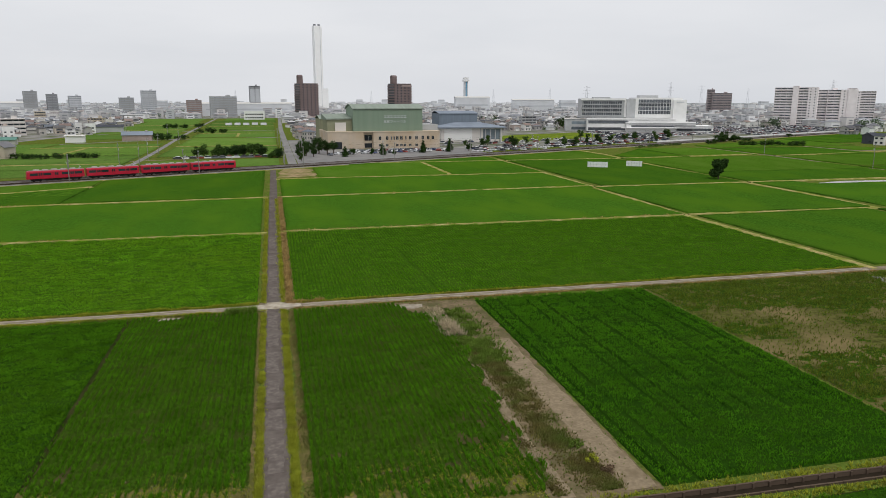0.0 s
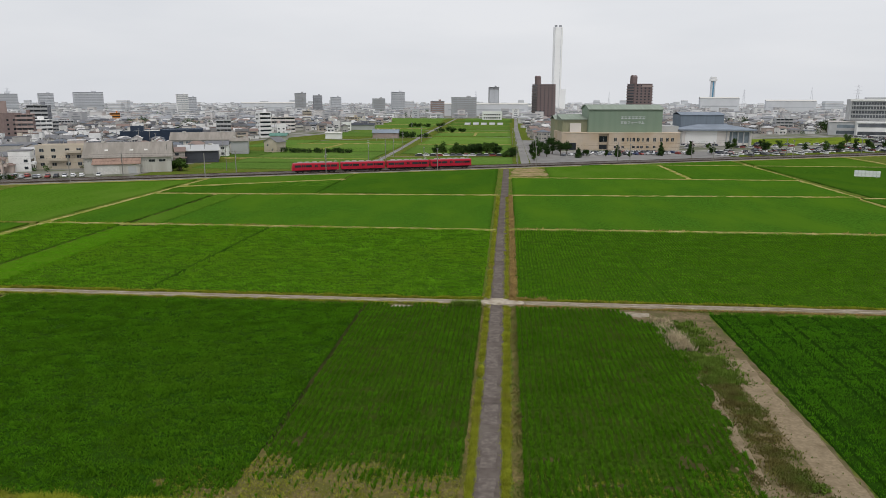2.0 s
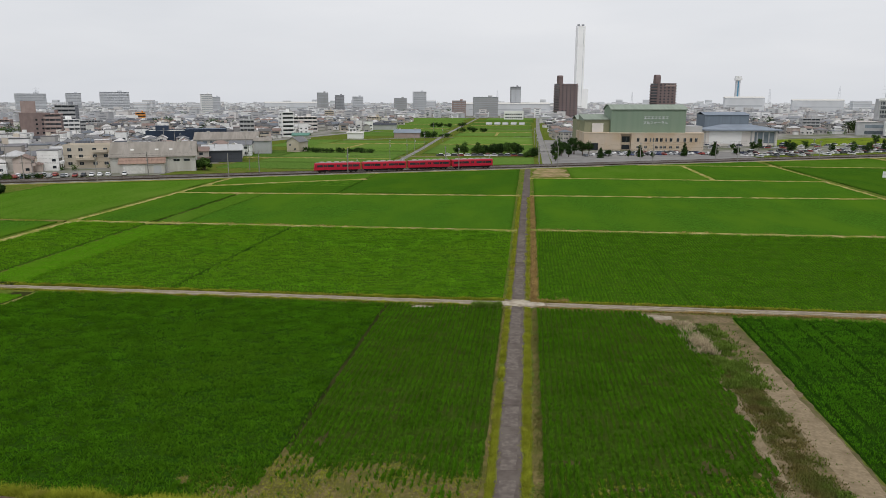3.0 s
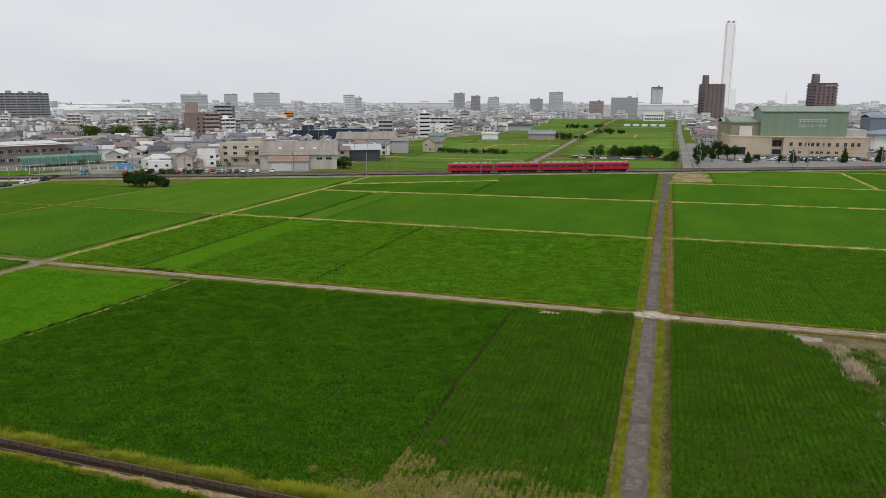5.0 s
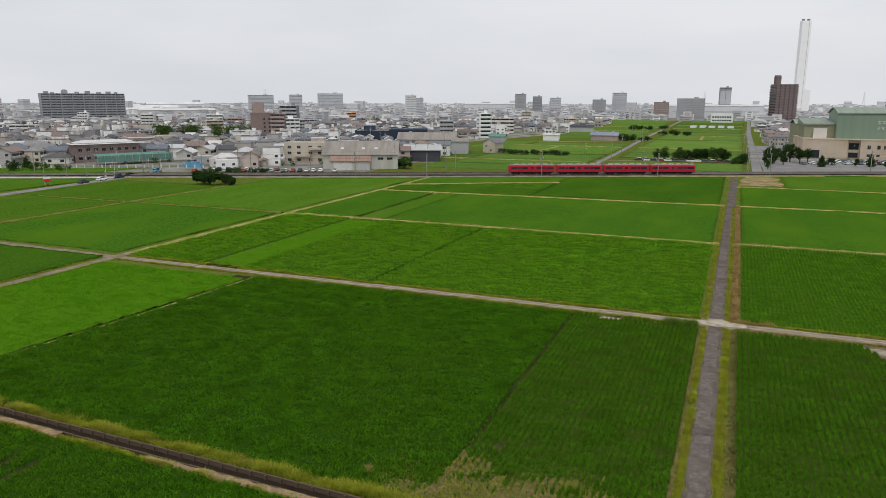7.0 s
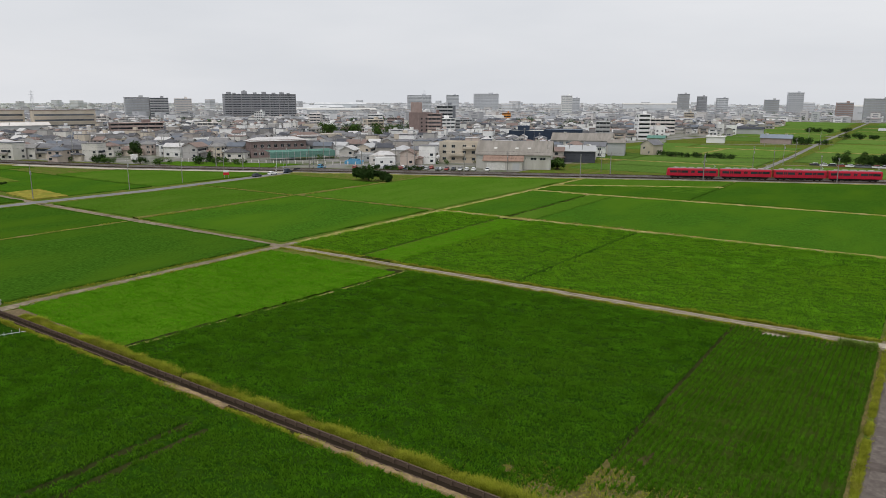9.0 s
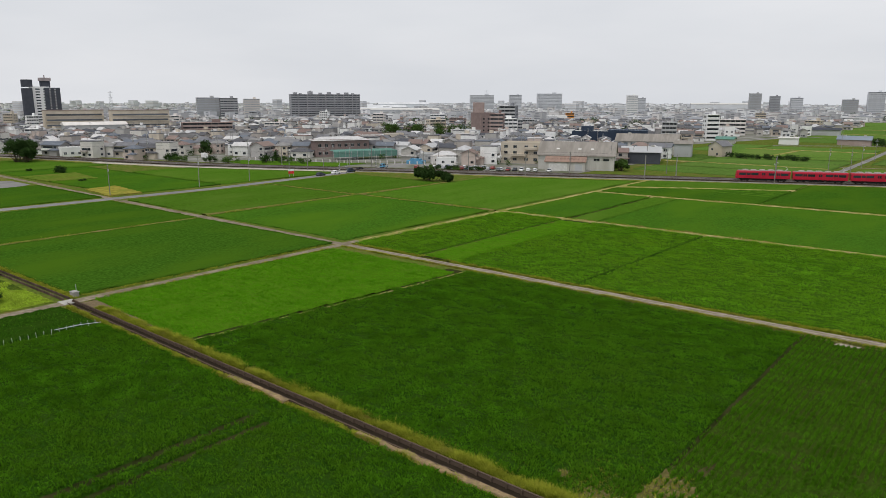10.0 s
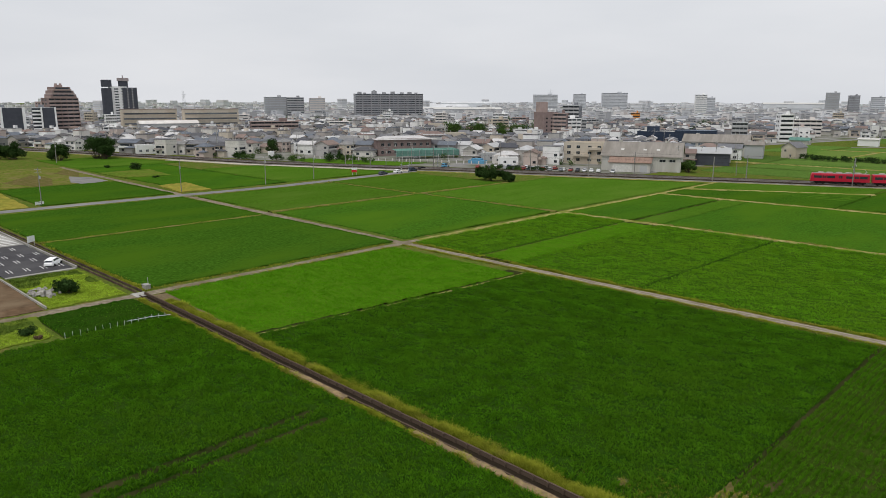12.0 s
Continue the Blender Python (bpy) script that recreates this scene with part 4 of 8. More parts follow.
# the bare strip between two paddies
sheet("soil_strip", "bare brown soil strip with weeds between two paddies", [(19.4, 45.0), (28.7, 45.2), (28.7, 100.8), (15.0, 101.0), (17.0, 97), (20.4, 86), (19.6, 62)], 0.06, SAND, "plot")
strip("sand_track", "dry pale sand track on the bare strip", [(27.0, 45.6), (26.9, 56), (27.0, 66), (26.6, 76), (26.9, 82)], 2.6, 0.085, PALE_SAND, "plot", wobble=0.15, seed=51, step_by=1.0)
strip("sand_track", "thin pale sand track on the bare strip", [(21.0, 45.6), (20.7, 56), (21.2, 66), (21.7, 76), (21.2, 84)], 1.0, 0.085, PALE_SAND, "plot", wobble=0.12, seed=52, step_by=1.0)
strip("sand_patch", "pale sand at the edge of a paddy", [(15.8, 99.4), (18, 98.8), (20.4, 98.4)], 1.6, 0.085, PALE_CONCRETE, "plot", wobble=0.5, seed=53, step_by=1.0)
strip("sand_patch", "pale sand at the head of the strip", [(22.5, 99), (25, 98.6), (27.6, 97.8)], 2.0, 0.083, SAND, "plot", wobble=0.5, seed=54, step_by=1.0)
sheet("field_edge", "dark bare soil beside the ditch", [(-109, 47.4), (-82, 46.6), (-82, 48.3), (-108.6, 49.7)], 0.05, SAND, "bank")
patch_rng = random.Random(12)
for y, length in ((44, 9), (54.5, 6.5), (62.4, 4.6), (68.5, 6.2), (76.6, 7), (85.5, 5), (92, 7), (108, 7), (118, 9), (131, 8), (146, 10)):
    off = patch_rng.uniform(-0.15, 0.15)
    sheet("road_patch", "pale worn patch in the asphalt road", [(-1.62 + off, y), (-0.3 + off, y + 0.1), (-0.25 + off, y + length), (-1.55 + off, y + length - 0.2)], 0.094, PATCH_ASPHALT, "road", 0.09)
    sheet("road_seam", "pale broken seam across the asphalt", [(-1.5 + off, y), (-0.45 + off, y + 0.05), (-0.45 + off, y + 0.24), (-1.5 + off, y + 0.18)], 0.098, PATCH_ASPHALT, "road", 0.05)
sheet("sandy_yard", "bare sandy yard beside the railway", [(1.4, 279), (3.6, 277.2), (7, 280.4), (10, 279), (13, 283), (15.8, 281.6), (17.2, 290), (15.2, 298), (16.6, 306), (13.5, 314.6), (9, 311.5), (4.4, 312.6), (3, 304), (2, 297), (2.6, 288)], 0.12, YARD_SAND, "plot")
sheet("puddle", "pale shallow water at the field corner", [(98, 92.5), (104.6, 92), (104.8, 98), (99.5, 98.4)], 0.06, PUDDLE, "puddle")
sheet("puddle", "wide pale shallow water on a flooded plot", [(192, 218), (213.5, 213.4), (248, 213.6), (250, 219), (222, 221), (204, 221.6)], 0.22, PUDDLE, "puddle")


# ---- concrete ditch along the near paddies ----
SKEW = math.atan(-0.02)
ditch = thing("ditch", "narrow concrete irrigation ditch with weathered panels", "ditch", kind="structure")
part("ditch_bed", Geo().box(0, 0, 0.02, 184, 0.8, 0.05), WATER, ditch, "dark still water and silt", at=(-20, ditch_y(-20), 0), turn=SKEW)
panel_mesh = Geo().box(0, 0, 0, 1.44, 0.1, 0.5).box(0, 0, 0.5, 1.46, 0.16, 0.06).mesh("ditch_panel", DITCH_CONCRETE)
rib_mesh = Geo().box(0, 0, 0, 0.16, 0.24, 0.54).mesh("ditch_rib", DITCH_CONCRETE)
for k in range(122):
    x = -110 + k * 1.5
    for o, z in ((-0.45, -0.34), (0.45, -0.04)):
        part("ditch_panel", panel_mesh, None, ditch, at=(x + 0.75, ditch_y(x + 0.75) + o, z + rng.uniform(-0.03, 0.02)), turn=SKEW)
    part("ditch_rib", rib_mesh, None, ditch, at=(x, ditch_y(x) + 0.4, -0.07), turn=SKEW)
part("ditch_wall", Geo().box(-171, 46.1, 0.0, 117.8, 0.14, 0.4), DITCH_CONCRETE, ditch)
part("ditch_wall", Geo().box(-171, 47.0, 0.0, 117.8, 0.14, 0.4), DITCH_CONCRETE, ditch)
part("ditch_culvert", Geo().box(-110.7, 46.2, -0.3, 2.6, 2.2, 0.42), CONCRETE, ditch, "concrete slab bridge")

# ---- verges: tufts of grass along roads, banks and the ditch ----


def verge(points, width, density, height, material, seed, blade=0.07, name="verge_grass", label="tufts of yellow-green grass along the lane"):
    r = np.random.default_rng(seed)
    px, py = [], []
    for (a, b), (c, d) in zip(points, points[1:]):
        length = math.hypot(c - a, d - b)
        n = int(length * density)
        s = r.random(n)
        off = r.normal(0, width / 2.4, n)
        px.append(a + (c - a) * s - (d - b) / length * off)
        py.append(b + (d - b) * s + (c - a) / length * off)
    x, y = np.concatenate(px), np.concatenate(py)
    dry = np.abs(y - ditch_y(x)) > 0.72
    x, y = x[dry], y[dry]
    keep = smooth_noise(x, y, 2.3, seed + 2) + r.normal(0, 0.1, len(x)) > 0.16
    x, y = x[keep], y[keep]
    ob = tufts(name, x, y, height * (0.5 + smooth_noise(x, y, 1.5, seed)), blade, material, None, seed, 4, 0.7)
    return tagged(ob, label, "grass")


for sx, w in ((-2.25, 0.5), (0.55, 0.58)):
    verge([(sx, 44), (sx, 101.5)], w * 0.85, 190, 0.22, VERGE, int(60 + sx * 3), 0.05)
    verge([(sx, 105), (sx, 220)], w, 50, 0.26, VERGE, int(70 + sx * 3))
# dry stems and low weeds between the verges and the rice
verge([(-3.2, 46), (-3.15, 101)], 0.35, 34, 0.14, BROWN_WEED, 80, 0.05, label="low brownish weeds beside the rice")
verge([(1.75, 46), (1.75, 101)], 0.8, 60, 0.14, BROWN_WEED, 81, 0.05, label="low brownish weeds beside the rice")
verge([(2.3, 46), (2.3, 101)], 0.9, 26, 0.2, WEED, 103, 0.05, label="scattered green weeds beside the rice")
verge([(1.5, 106), (1.6, 222)], 0.5, 40, 0.5, VERGE_DRY, 104, 0.08, label="tall dry straw grass beside the farm road")
verge([(1.0, 105), (6.5, 105.2)], 0.9, 90, 0.4, VERGE_DRY, 105, label="dry straw grass at the lane corner")
verge([(-7.5, 101.0), (-3.4, 101.1)], 1.5, 190, 0.7, WEED, 106, label="lush green weeds at the lane corner")
verge([(1.6, 100.6), (40, 100.9)], 1.5, 46, 0.14, BROWN_WEED, 107, 0.06, label="low brown weeds along the lane")
verge([(-60, 101.4), (-4, 101.3)], 0.8, 46, 0.14, BROWN_WEED, 108, 0.06, label="low brown weeds along the lane")
verge([(-110, 101.8), (-3, 101.9)], 0.5, 60, 0.22, VERGE, 82)
verge([(-110, 104.9), (-3, 104.9)], 0.6, 80, 0.3, VERGE, 83)
verge([(2, 101.6), (104, 101.8)], 0.5, 44, 0.18, VERGE_DRY, 84)
verge([(2, 104.8), (104, 104.8)], 0.5, 60, 0.27, VERGE, 85)
verge([(-104, 47.7), (-84, 47.3), (-50, 46.6), (-3, 45.8)], 0.9, 250, 0.5, VERGE, 86, 0.06, label="thick yellow-green grass along the ditch")
verge([(-108, 45.0), (-22, 43.28)], 0.45, 130, 0.3, VERGE, 87, 0.06, label="yellow-green grass along the ditch")
verge([(-66, 44.5), (-55.5, 44.2)], 0.7, 360, 0.2, VERGE_DRY, 88, 0.05, label="dry cut straw beside the ditch")
verge([(-44, 43.85), (-29, 43.55)], 0.8, 320, 0.2, VERGE_DRY, 109, 0.05, label="dry cut straw beside the ditch")
verge([(22, 44.9), (60, 44.2)], 1.0, 26, 0.25, VERGE, 89)
verge([(24, 42.4), (70, 41.6)], 0.8, 30, 0.3, VERGE, 90)
verge([(-112.9, 48), (-113.4, 100)], 0.7, 14, 0.26, VERGE, 91, 0.08)
verge([(-109.6, 50), (-110.0, 100)], 0.5, 14, 0.26, VERGE, 92, 0.08)
verge([(-111, 163), (-60, 163)], 0.9, 4, 0.5, VERGE, 93, 0.14)
verge([(2, 164), (104, 165)], 0.9, 5, 0.45, VERGE_DRY, 94, 0.14)
verge([(-60, 163), (-4, 163)], 0.9, 4, 0.45, VERGE, 95, 0.14)
verge([(1.9, 108), (1.9, 220)], 0.5, 4, 0.4, VERGE_DRY, 96, 0.14)
verge([(-112, 216.6), (-2, 222.4)], 1.6, 9, 0.4, VERGE_DRY, 97, 0.14)
verge([(2, 222.5), (108, 228)], 1.6, 9, 0.4, VERGE_DRY, 99, 0.14)
verge([(2, 273.6), (108, 274)], 1.6, 8, 0.4, VERGE_DRY, 101, 0.14)
verge([(-90, 163), (-40, 163)], 1.2, 12, 0.4, VERGE_DRY, 102, 0.14)
verge([(-212, 48), (-114, 47.8)], 1.2, 18, 0.34, VERGE, 98, 0.08)
verge([(-214, 160), (-113, 162)], 1.0, 16, 0.4, VERGE, 110, 0.1, label="grass on the bank between two paddies")
verge([(-167, 106), (-166, 205)], 0.9, 12, 0.4, VERGE, 111, 0.1, label="grass on the bank between two paddies")
verge([(-165.4, 48), (-165, 101)], 1.2, 24, 0.42, VERGE, 112, 0.09, label="grass on the bank between two paddies")
verge([(-112, 47.6), (-150, 47.9)], 0.8, 40, 0.35, VERGE, 113, 0.07, label="yellow-green grass along the ditch")
# weeds of the bare strip
r = np.random.default_rng(5)


def strip_tufts(name, label, category, n, y0, y1, centre, spread_by, height, material, seed):
    y = r.uniform(y0, y1, n)
    x = centre(y) + r.normal(0, spread_by, n)
    keep = (x > 19.8) & (x < 28.5) & (smooth_noise(x, y, 1.1, seed) + r.normal(0, 0.16, n) > 0.3)
    x, y = x[keep], y[keep]
    tagged(tufts(name, x, y, height * (0.6 + 0.8 * smooth_noise(x, y, 1.4, seed + 1)), 0.1, material, None, seed, 4, 0.5), label, category)


strip_tufts("strip_weeds", "brownish low weeds on the bare strip", "weeds", 15000, 46, 80, lambda y: 23.6 + 0.3 * np.sin(y * 0.3) - 0.02 * (y - 62), 0.8, 0.26, BROWN_WEED, 71)
strip_tufts("strip_weeds", "fresh green weeds on the bare strip", "weeds", 7500, 74, 96, lambda y: 23.6 - 0.02 * (y - 74), 1.35, 0.42, WEED, 73)
strip_tufts("strip_weeds", "scattered green weeds on the bare strip", "weeds", 900, 46, 99, lambda y: 23.8 + 0 * y, 2.6, 0.2, WEED, 75)
strip_tufts("dead_reeds", "pale dead reeds lying on the bare strip", "reeds", 1300, 84, 96, lambda y: 21.3 + (95 - y) * 0.05, 0.6, 0.7, STRAW, 77)
strip_tufts("strip_weeds", "brownish weeds between the rice and the sand track", "weeds", 5000, 46, 84, lambda y: 20.4 + 0.3 * np.sin(y * 0.4), 0.35, 0.2, BROWN_WEED, 79)

strip("field_edge", "dry brown edge between the road verge and the rice", [(1.55, 44), (1.55, 101)], 0.3, 0.03, BARE_END, "bank", wobble=0.28, seed=55)
strip("field_edge", "dry brown edge between the road verge and the rice", [(-2.95, 46), (-2.95, 101)], 0.25, 0.03, BARE_END, "bank", wobble=0.1, seed=56)

# flared pale corners of the crossing
for k, (sx, sy) in enumerate(((-1, -1), (1, -1), (1, 1), (-1, 1))):
    cx, cy = -0.75 + sx * 0.9, 103.4 + sy * 0.9
    pts = [(cx, cy)] + [(cx + sx * (3.4 - 3.2 * math.sin(a)), cy + sy * (3.4 - 3.2 * math.cos(a))) for a in [math.pi / 2 * q / 6 for q in range(7)]]
    if sx * sy < 0:
        pts.reverse()
    sheet("road_corner", "pale flared corner of the lane crossing", pts, 0.086, GRAVEL_ROAD, "road")
sheet("road_patch", "pale worn concrete where the lanes cross", [(-3.6, 102.7), (-2, 102.2), (-0.6, 101.6), (0.6, 102.3), (3.2, 102.6), (3.0, 104.1), (0.9, 104.5), (0.2, 105.6), (-1.6, 105.4), (-2.2, 104.3), (-3.8, 104.2)], 0.1, WORN_CROSSING, "road", 0.25)
for x0, x1 in ((-105, -4), (3.4, 103)):
    for o in (-0.48, 0.42):
        strip("wheel_track", "pale wheel track worn into the lane", [(x0, 103.4 + o), ((x0 + x1) / 2, 103.4 + o), (x1, 103.4 + o)], 0.34, 0.096, PALE_CONCRETE, "road", wobble=0.12, seed=int(200 + x0 + 10 * o), step_by=1.6)
# A puddle: its paleness is put into the colour of a dry sheet.
sheet("sand_spot", "small puddle at the corner of a paddy, painted pale", [(-16.3, 99.5), (-13.5, 99.4), (-13.3, 100.5), (-16, 100.6)], 0.09, PALE_CONCRETE, "plot")
sheet("field_end", "bare dry soil at the end of a paddy", [(-33, 47), (-30, 49), (-27, 51.5), (-23.5, 54), (-20.6, 56.2), (-17, 55.8), (-12, 55.4), (-8, 56.2), (-3.1, 54.6), (-3.1, 45.8)], 0.035, BARE_END, "plot")
sheet("field_end", "bare dry soil at the end of a paddy", [(2.3, 45.6), (19.3, 45.4), (19.2, 50), (15, 52), (11, 50.4), (7, 52.6), (4.5, 51.6), (2.3, 53.5)], 0.035, BARE_END, "plot")
# ragged weedy ends of the two paddies beside the road
ends_rng = np.random.default_rng(9)
for x0, x1, seed in ((-33, -3.0, 62), (2.2, 19.6, 64)):
    n = int((x1 - x0) * 1150)
    px, py = ends_rng.uniform(x0, x1, n), 45.6 + 13 * ends_rng.random(n) ** 1.3
    keep = (smooth_noise(px, py, 1.7, seed) + 0.4 * ends_rng.random(n) > 0.48) & (py < ditch_y(px) + 9.0 + 6.5 * smooth_noise(px, 0 * px, 3.0, seed + 1) + 0.7 * np.minimum(px + 22, 0))
    px, py = px[keep], py[keep]
    pick = ends_rng.random(len(px))
    for lo, hi, h, m, words in ((0.0, 0.2, 0.14, BROWN_WEED, "brownish weeds and stubble at the paddy's end"), (0.2, 0.34, 0.1, STRAW, "dry straw-coloured stubble at the paddy's end"), (0.34, 0.7, 0.18, VERGE, "yellow-green grass at the paddy's end")):
        sel = (pick >= lo) & (pick < hi)
        tagged(tufts("end_weeds", px[sel], py[sel], h, 0.045, m, None, seed + int(lo * 20), 4, 0.9), words, "weeds")
for a, b in (((-66, 44.45), (-55.6, 44.24)), ((-45, 44.02), (-26, 43.62))):
    strip("straw_bank", "tan cut straw and dry earth beside the ditch", [a, ((a[0] + b[0]) / 2, (a[1] + b[1]) / 2), b], 0.5, 0.3, STRAW_EARTH, "bank", wobble=0.18, seed=int(-a[0]), step_by=0.8)
sheet("sand_spot", "small pale sandy spot beside the ditch", [(-55.2, 41.6), (-52.6, 41.3), (-52.2, 42.4), (-54.6, 42.9)], 0.06, PALE_SAND, "plot")

# ---- railway ----
railway = thing("railway", "double track railway on brown ballast with a low concrete edge", "railway", kind="structure")


def rail_band(name, offset0, offset1, z0, z1, material, x0=-1400, x1=1450, label=""):
    """A band that runs with the track; offsets are measured across it, towards the far side."""
    xs = [x0] + [p[0] for p in RAIL if x0 < p[0] < x1] + [x1]
    g = Geo()
    for k, x in enumerate(xs):
        y = rail_y(x)
        dx, dy = 1.0, (rail_y(x + 5) - rail_y(x - 5)) / 10
        d = math.hypot(dx, dy)
        nx, ny = -dy / d, dx / d
        for o, z in ((offset0, z0), (offset0, z1), (offset1, z1), (offset1, z0)):
            g.v.append((x + nx * o, y + ny * o, z))
        if k:
            i = 4 * k
            for j in range(4):
                m = (j + 1) % 4
                g.f.append((i - 4 + j, i - 4 + m, i + m, i + j))
    return part(name, g, material, railway, label)


rail_band("embankment", -5.2, 5.4, -0.1, 0.35, BALLAST, label="brown gravel embankment")
rail_band("ballast_bed", -4.2, 4.3, 0.3, 0.7, BALLAST)
for track in (-1.9, 1.9):
    for s in (-0.53, 0.53):
        rail_band("rail", track + s - 0.06, track + s + 0.06, 0.7, 0.9, STEEL)
rail_band("edge_wall", 5.4, 5.6, -0.1, 0.8, DITCH_CONCRETE, label="stained concrete trackside wall")
rail_band("cable_trough", -5.5, -5.2, -0.1, 0.45, CONCRETE)
rail_band("service_lane", -9.8, -6.3, -0.1, 0.26, DRY_LANE, -352, -227, "pale dry lane beside the track")
rail_band("trackside_path", -7.8, -6.0, -0.1, 0.14, PATH_SOIL, label="dry earth path beside the track")


def on_rail(x, across):
    a = math.atan2(rail_y(x + 5) - rail_y(x - 5), 10)
    return x - math.sin(a) * across, rail_y(x) + math.cos(a) * across, a


# white guard wall along the far end of the line
guard = thing("guard_fence", "long white trackside guard fence", "fence", kind="structure")
guard_panel = Geo().box(0, 0, 0, 6.6, 0.15, 1.7).mesh("fence_panel", WHITE_WALL)
for k in range(42):
    px, py, a = on_rail(262 + k * 6.1, 6.4)
    part("fence_panel", guard_panel, None, guard, at=(px, py, 0.2), turn=a)

# ---- the train: four scarlet cars ----


def train_car(x, y, z, turn, front):
    car = thing("train_car", "scarlet commuter train car with dark windows and pale roof units", "train", x, y, z, turn, "cars of the train")
    L, W = 18.4, 2.75
    g = Geo()
    sec = [(-W / 2, 0.0), (W / 2, 0.0), (W / 2, 2.35), (W / 2 - 0.12, 2.62), (W / 2 - 0.5, 2.8), (-W / 2 + 0.5, 2.8), (-W / 2 + 0.12, 2.62), (-W / 2, 2.35)]
    if front:
        g.profile(sec, -L / 2 + 0.8, L / 2)
        n = len(sec)
        i = len(g.v)
        g.v += [(-L / 2 - (0.35 if s[1] < 1.0 else -0.15 if s[1] > 2.4 else 0.1), s[0] * 0.88, s[1]) for s in sec]
        for k in range(n):
            j = (k + 1) % n
            g.f.append((k, j, i + j, i + k))
        g.f.append(tuple(i + k for k in range(n)))
    else:
        g.profile(sec, -L / 2, L / 2)
    part("body", g, TRAIN_RED, car)
    part("roof", Geo().profile([(-0.86, 2.78), (0.86, 2.78), (0.7, 2.95), (-0.7, 2.95)], -L / 2 + 0.6, L / 2 - 0.3), TRAIN_ROOF, car, "grey roof")
    part("underframe", Geo().box(0, 0, -0.5, L - 2, 2.2, 0.5).box(-1, 0, -0.75, 5, 2.3, 0.4).box(4, 0, -0.7, 3, 2.2, 0.3), UNDERFRAME, car, "dark equipment under the floor")
    for bx in (-6.3, 6.3):
        b = Geo().box(bx, 0, -0.75, 3.0, 2.1, 0.35)
        for wx in (-1.0, 1.0):
            for s in (-0.55, 0.55):
                b.rod((bx + wx, s - 0.06, -0.68), (bx + wx, s + 0.06, -0.68), 0.42, n=10)
        part("bogie", b, UNDERFRAME, car)
    win = Geo().box(0, 0, 0, 2.5, 0.05, 0.85).mesh("window", GLASS)
    small = Geo().box(0, 0, 0, 0.55, 0.05, 0.85).mesh("window", GLASS)
    door = Geo().box(0, 0, 0, 1.3, 0.06, 1.95).mesh("door", TRAIN_RED)
    for s in (-1, 1):
        for wx in (-7.2, -3.0, 3.0, 7.2):
            part("window", win, None, car, at=(wx, s * (W / 2 + 0.005), 1.15))
        for dx in (-5.1, 0, 5.1):
            d = part("door", door, None, car, at=(dx, s * (W / 2 + 0.01), 0.12))
            for o in (-0.33, 0.33):
                part("door_window", small, None, d, at=(o, s * 0.02, 1.05))
    for ux in (-6.2, -3.4, -0.4, 2.6, 5.6):
        part("roof_unit", Geo().box(ux, 0, 2.93, 1.9, 1.5, 0.32, 0.9), ROOF_UNIT, car)
    part("pantograph", Geo().rod((7.6, -0.6, 3.0), (8.3, -0.6, 3.6), 0.05).rod((7.6, 0.6, 3.0), (8.3, 0.6, 3.6), 0.05).rod((8.3, -0.8, 3.6), (8.3, 0.8, 3.6), 0.05).rod((8.3, 0, 3.6), (7.7, 0, 4.2), 0.05).rod((7.7, -0.8, 4.2), (7.7, 0.8, 4.2), 0.05), GALVANISED, car)
    if front:
        part("windscreen", Geo().poly((-9.32, -0.95, 1.25), (-9.05, -0.9, 2.3), (-9.05, 0.9, 2.3), (-9.32, 0.95, 1.25)), GLASS, car)
    return car


TRAIN_HEAD = -86.0
for k in range(4):
    a = math.atan2(rail_y(-100) - rail_y(-110), 10)
    x = TRAIN_HEAD + (9.6 + k * 19.2) * math.cos(a)
    px, py, a = on_rail(x, -1.9)
    train_car(px, py, 1.7, a, k == 0)

# ---- poles ----


def catenary_mast(x, across):
    px, py, a = on_rail(x, across)
    m = thing("catenary_mast", "grey concrete railway mast with steel arms", "mast", px, py, 0, a, "masts along the track")
    part("mast", Geo().rod((0, 0, 0), (0, 0, 9.5), 0.19, 0.15, 8), POLE_CONCRETE, m)
    s = 1 if across < 0 else -1
    part("bracket", Geo().rod((0, 0, 7.2), (0, s * 3.2, 7.0), 0.05).rod((0, 0, 6.0), (0, s * 3.2, 6.9), 0.04).rod((0, s * 3.2, 6.7), (0, s * 3.2, 7.4), 0.05), GALVANISED, m)
    part("crossarm", Geo().box(0, 0, 9.0, 0.1, 1.6, 0.1).box(0, 0.7, 9.1, 0.12, 0.12, 0.25).box(0, -0.7, 9.1, 0.12, 0.12, 0.25), GALVANISED, m)
    return m


mast_a = catenary_mast(-245, -5.4)
for x in (-197, -158, -116, -74, -31, 11, 55, 98, 143, 185, 236, 280, 330, 380, 430):
    px, py, a = on_rail(x, -5.4)
    copy_thing(mast_a, pose(px, py, 0, 0, 0, math.degrees(a)))
mast_b = catenary_mast(-262, 6.6)
for x in (-222, -182, -143, -105, -72, -33, 8, 56, 95, 150):
    px, py, a = on_rail(x, 6.6)
    copy_thing(mast_b, pose(px, py, 0, 0, 0, math.degrees(a)))


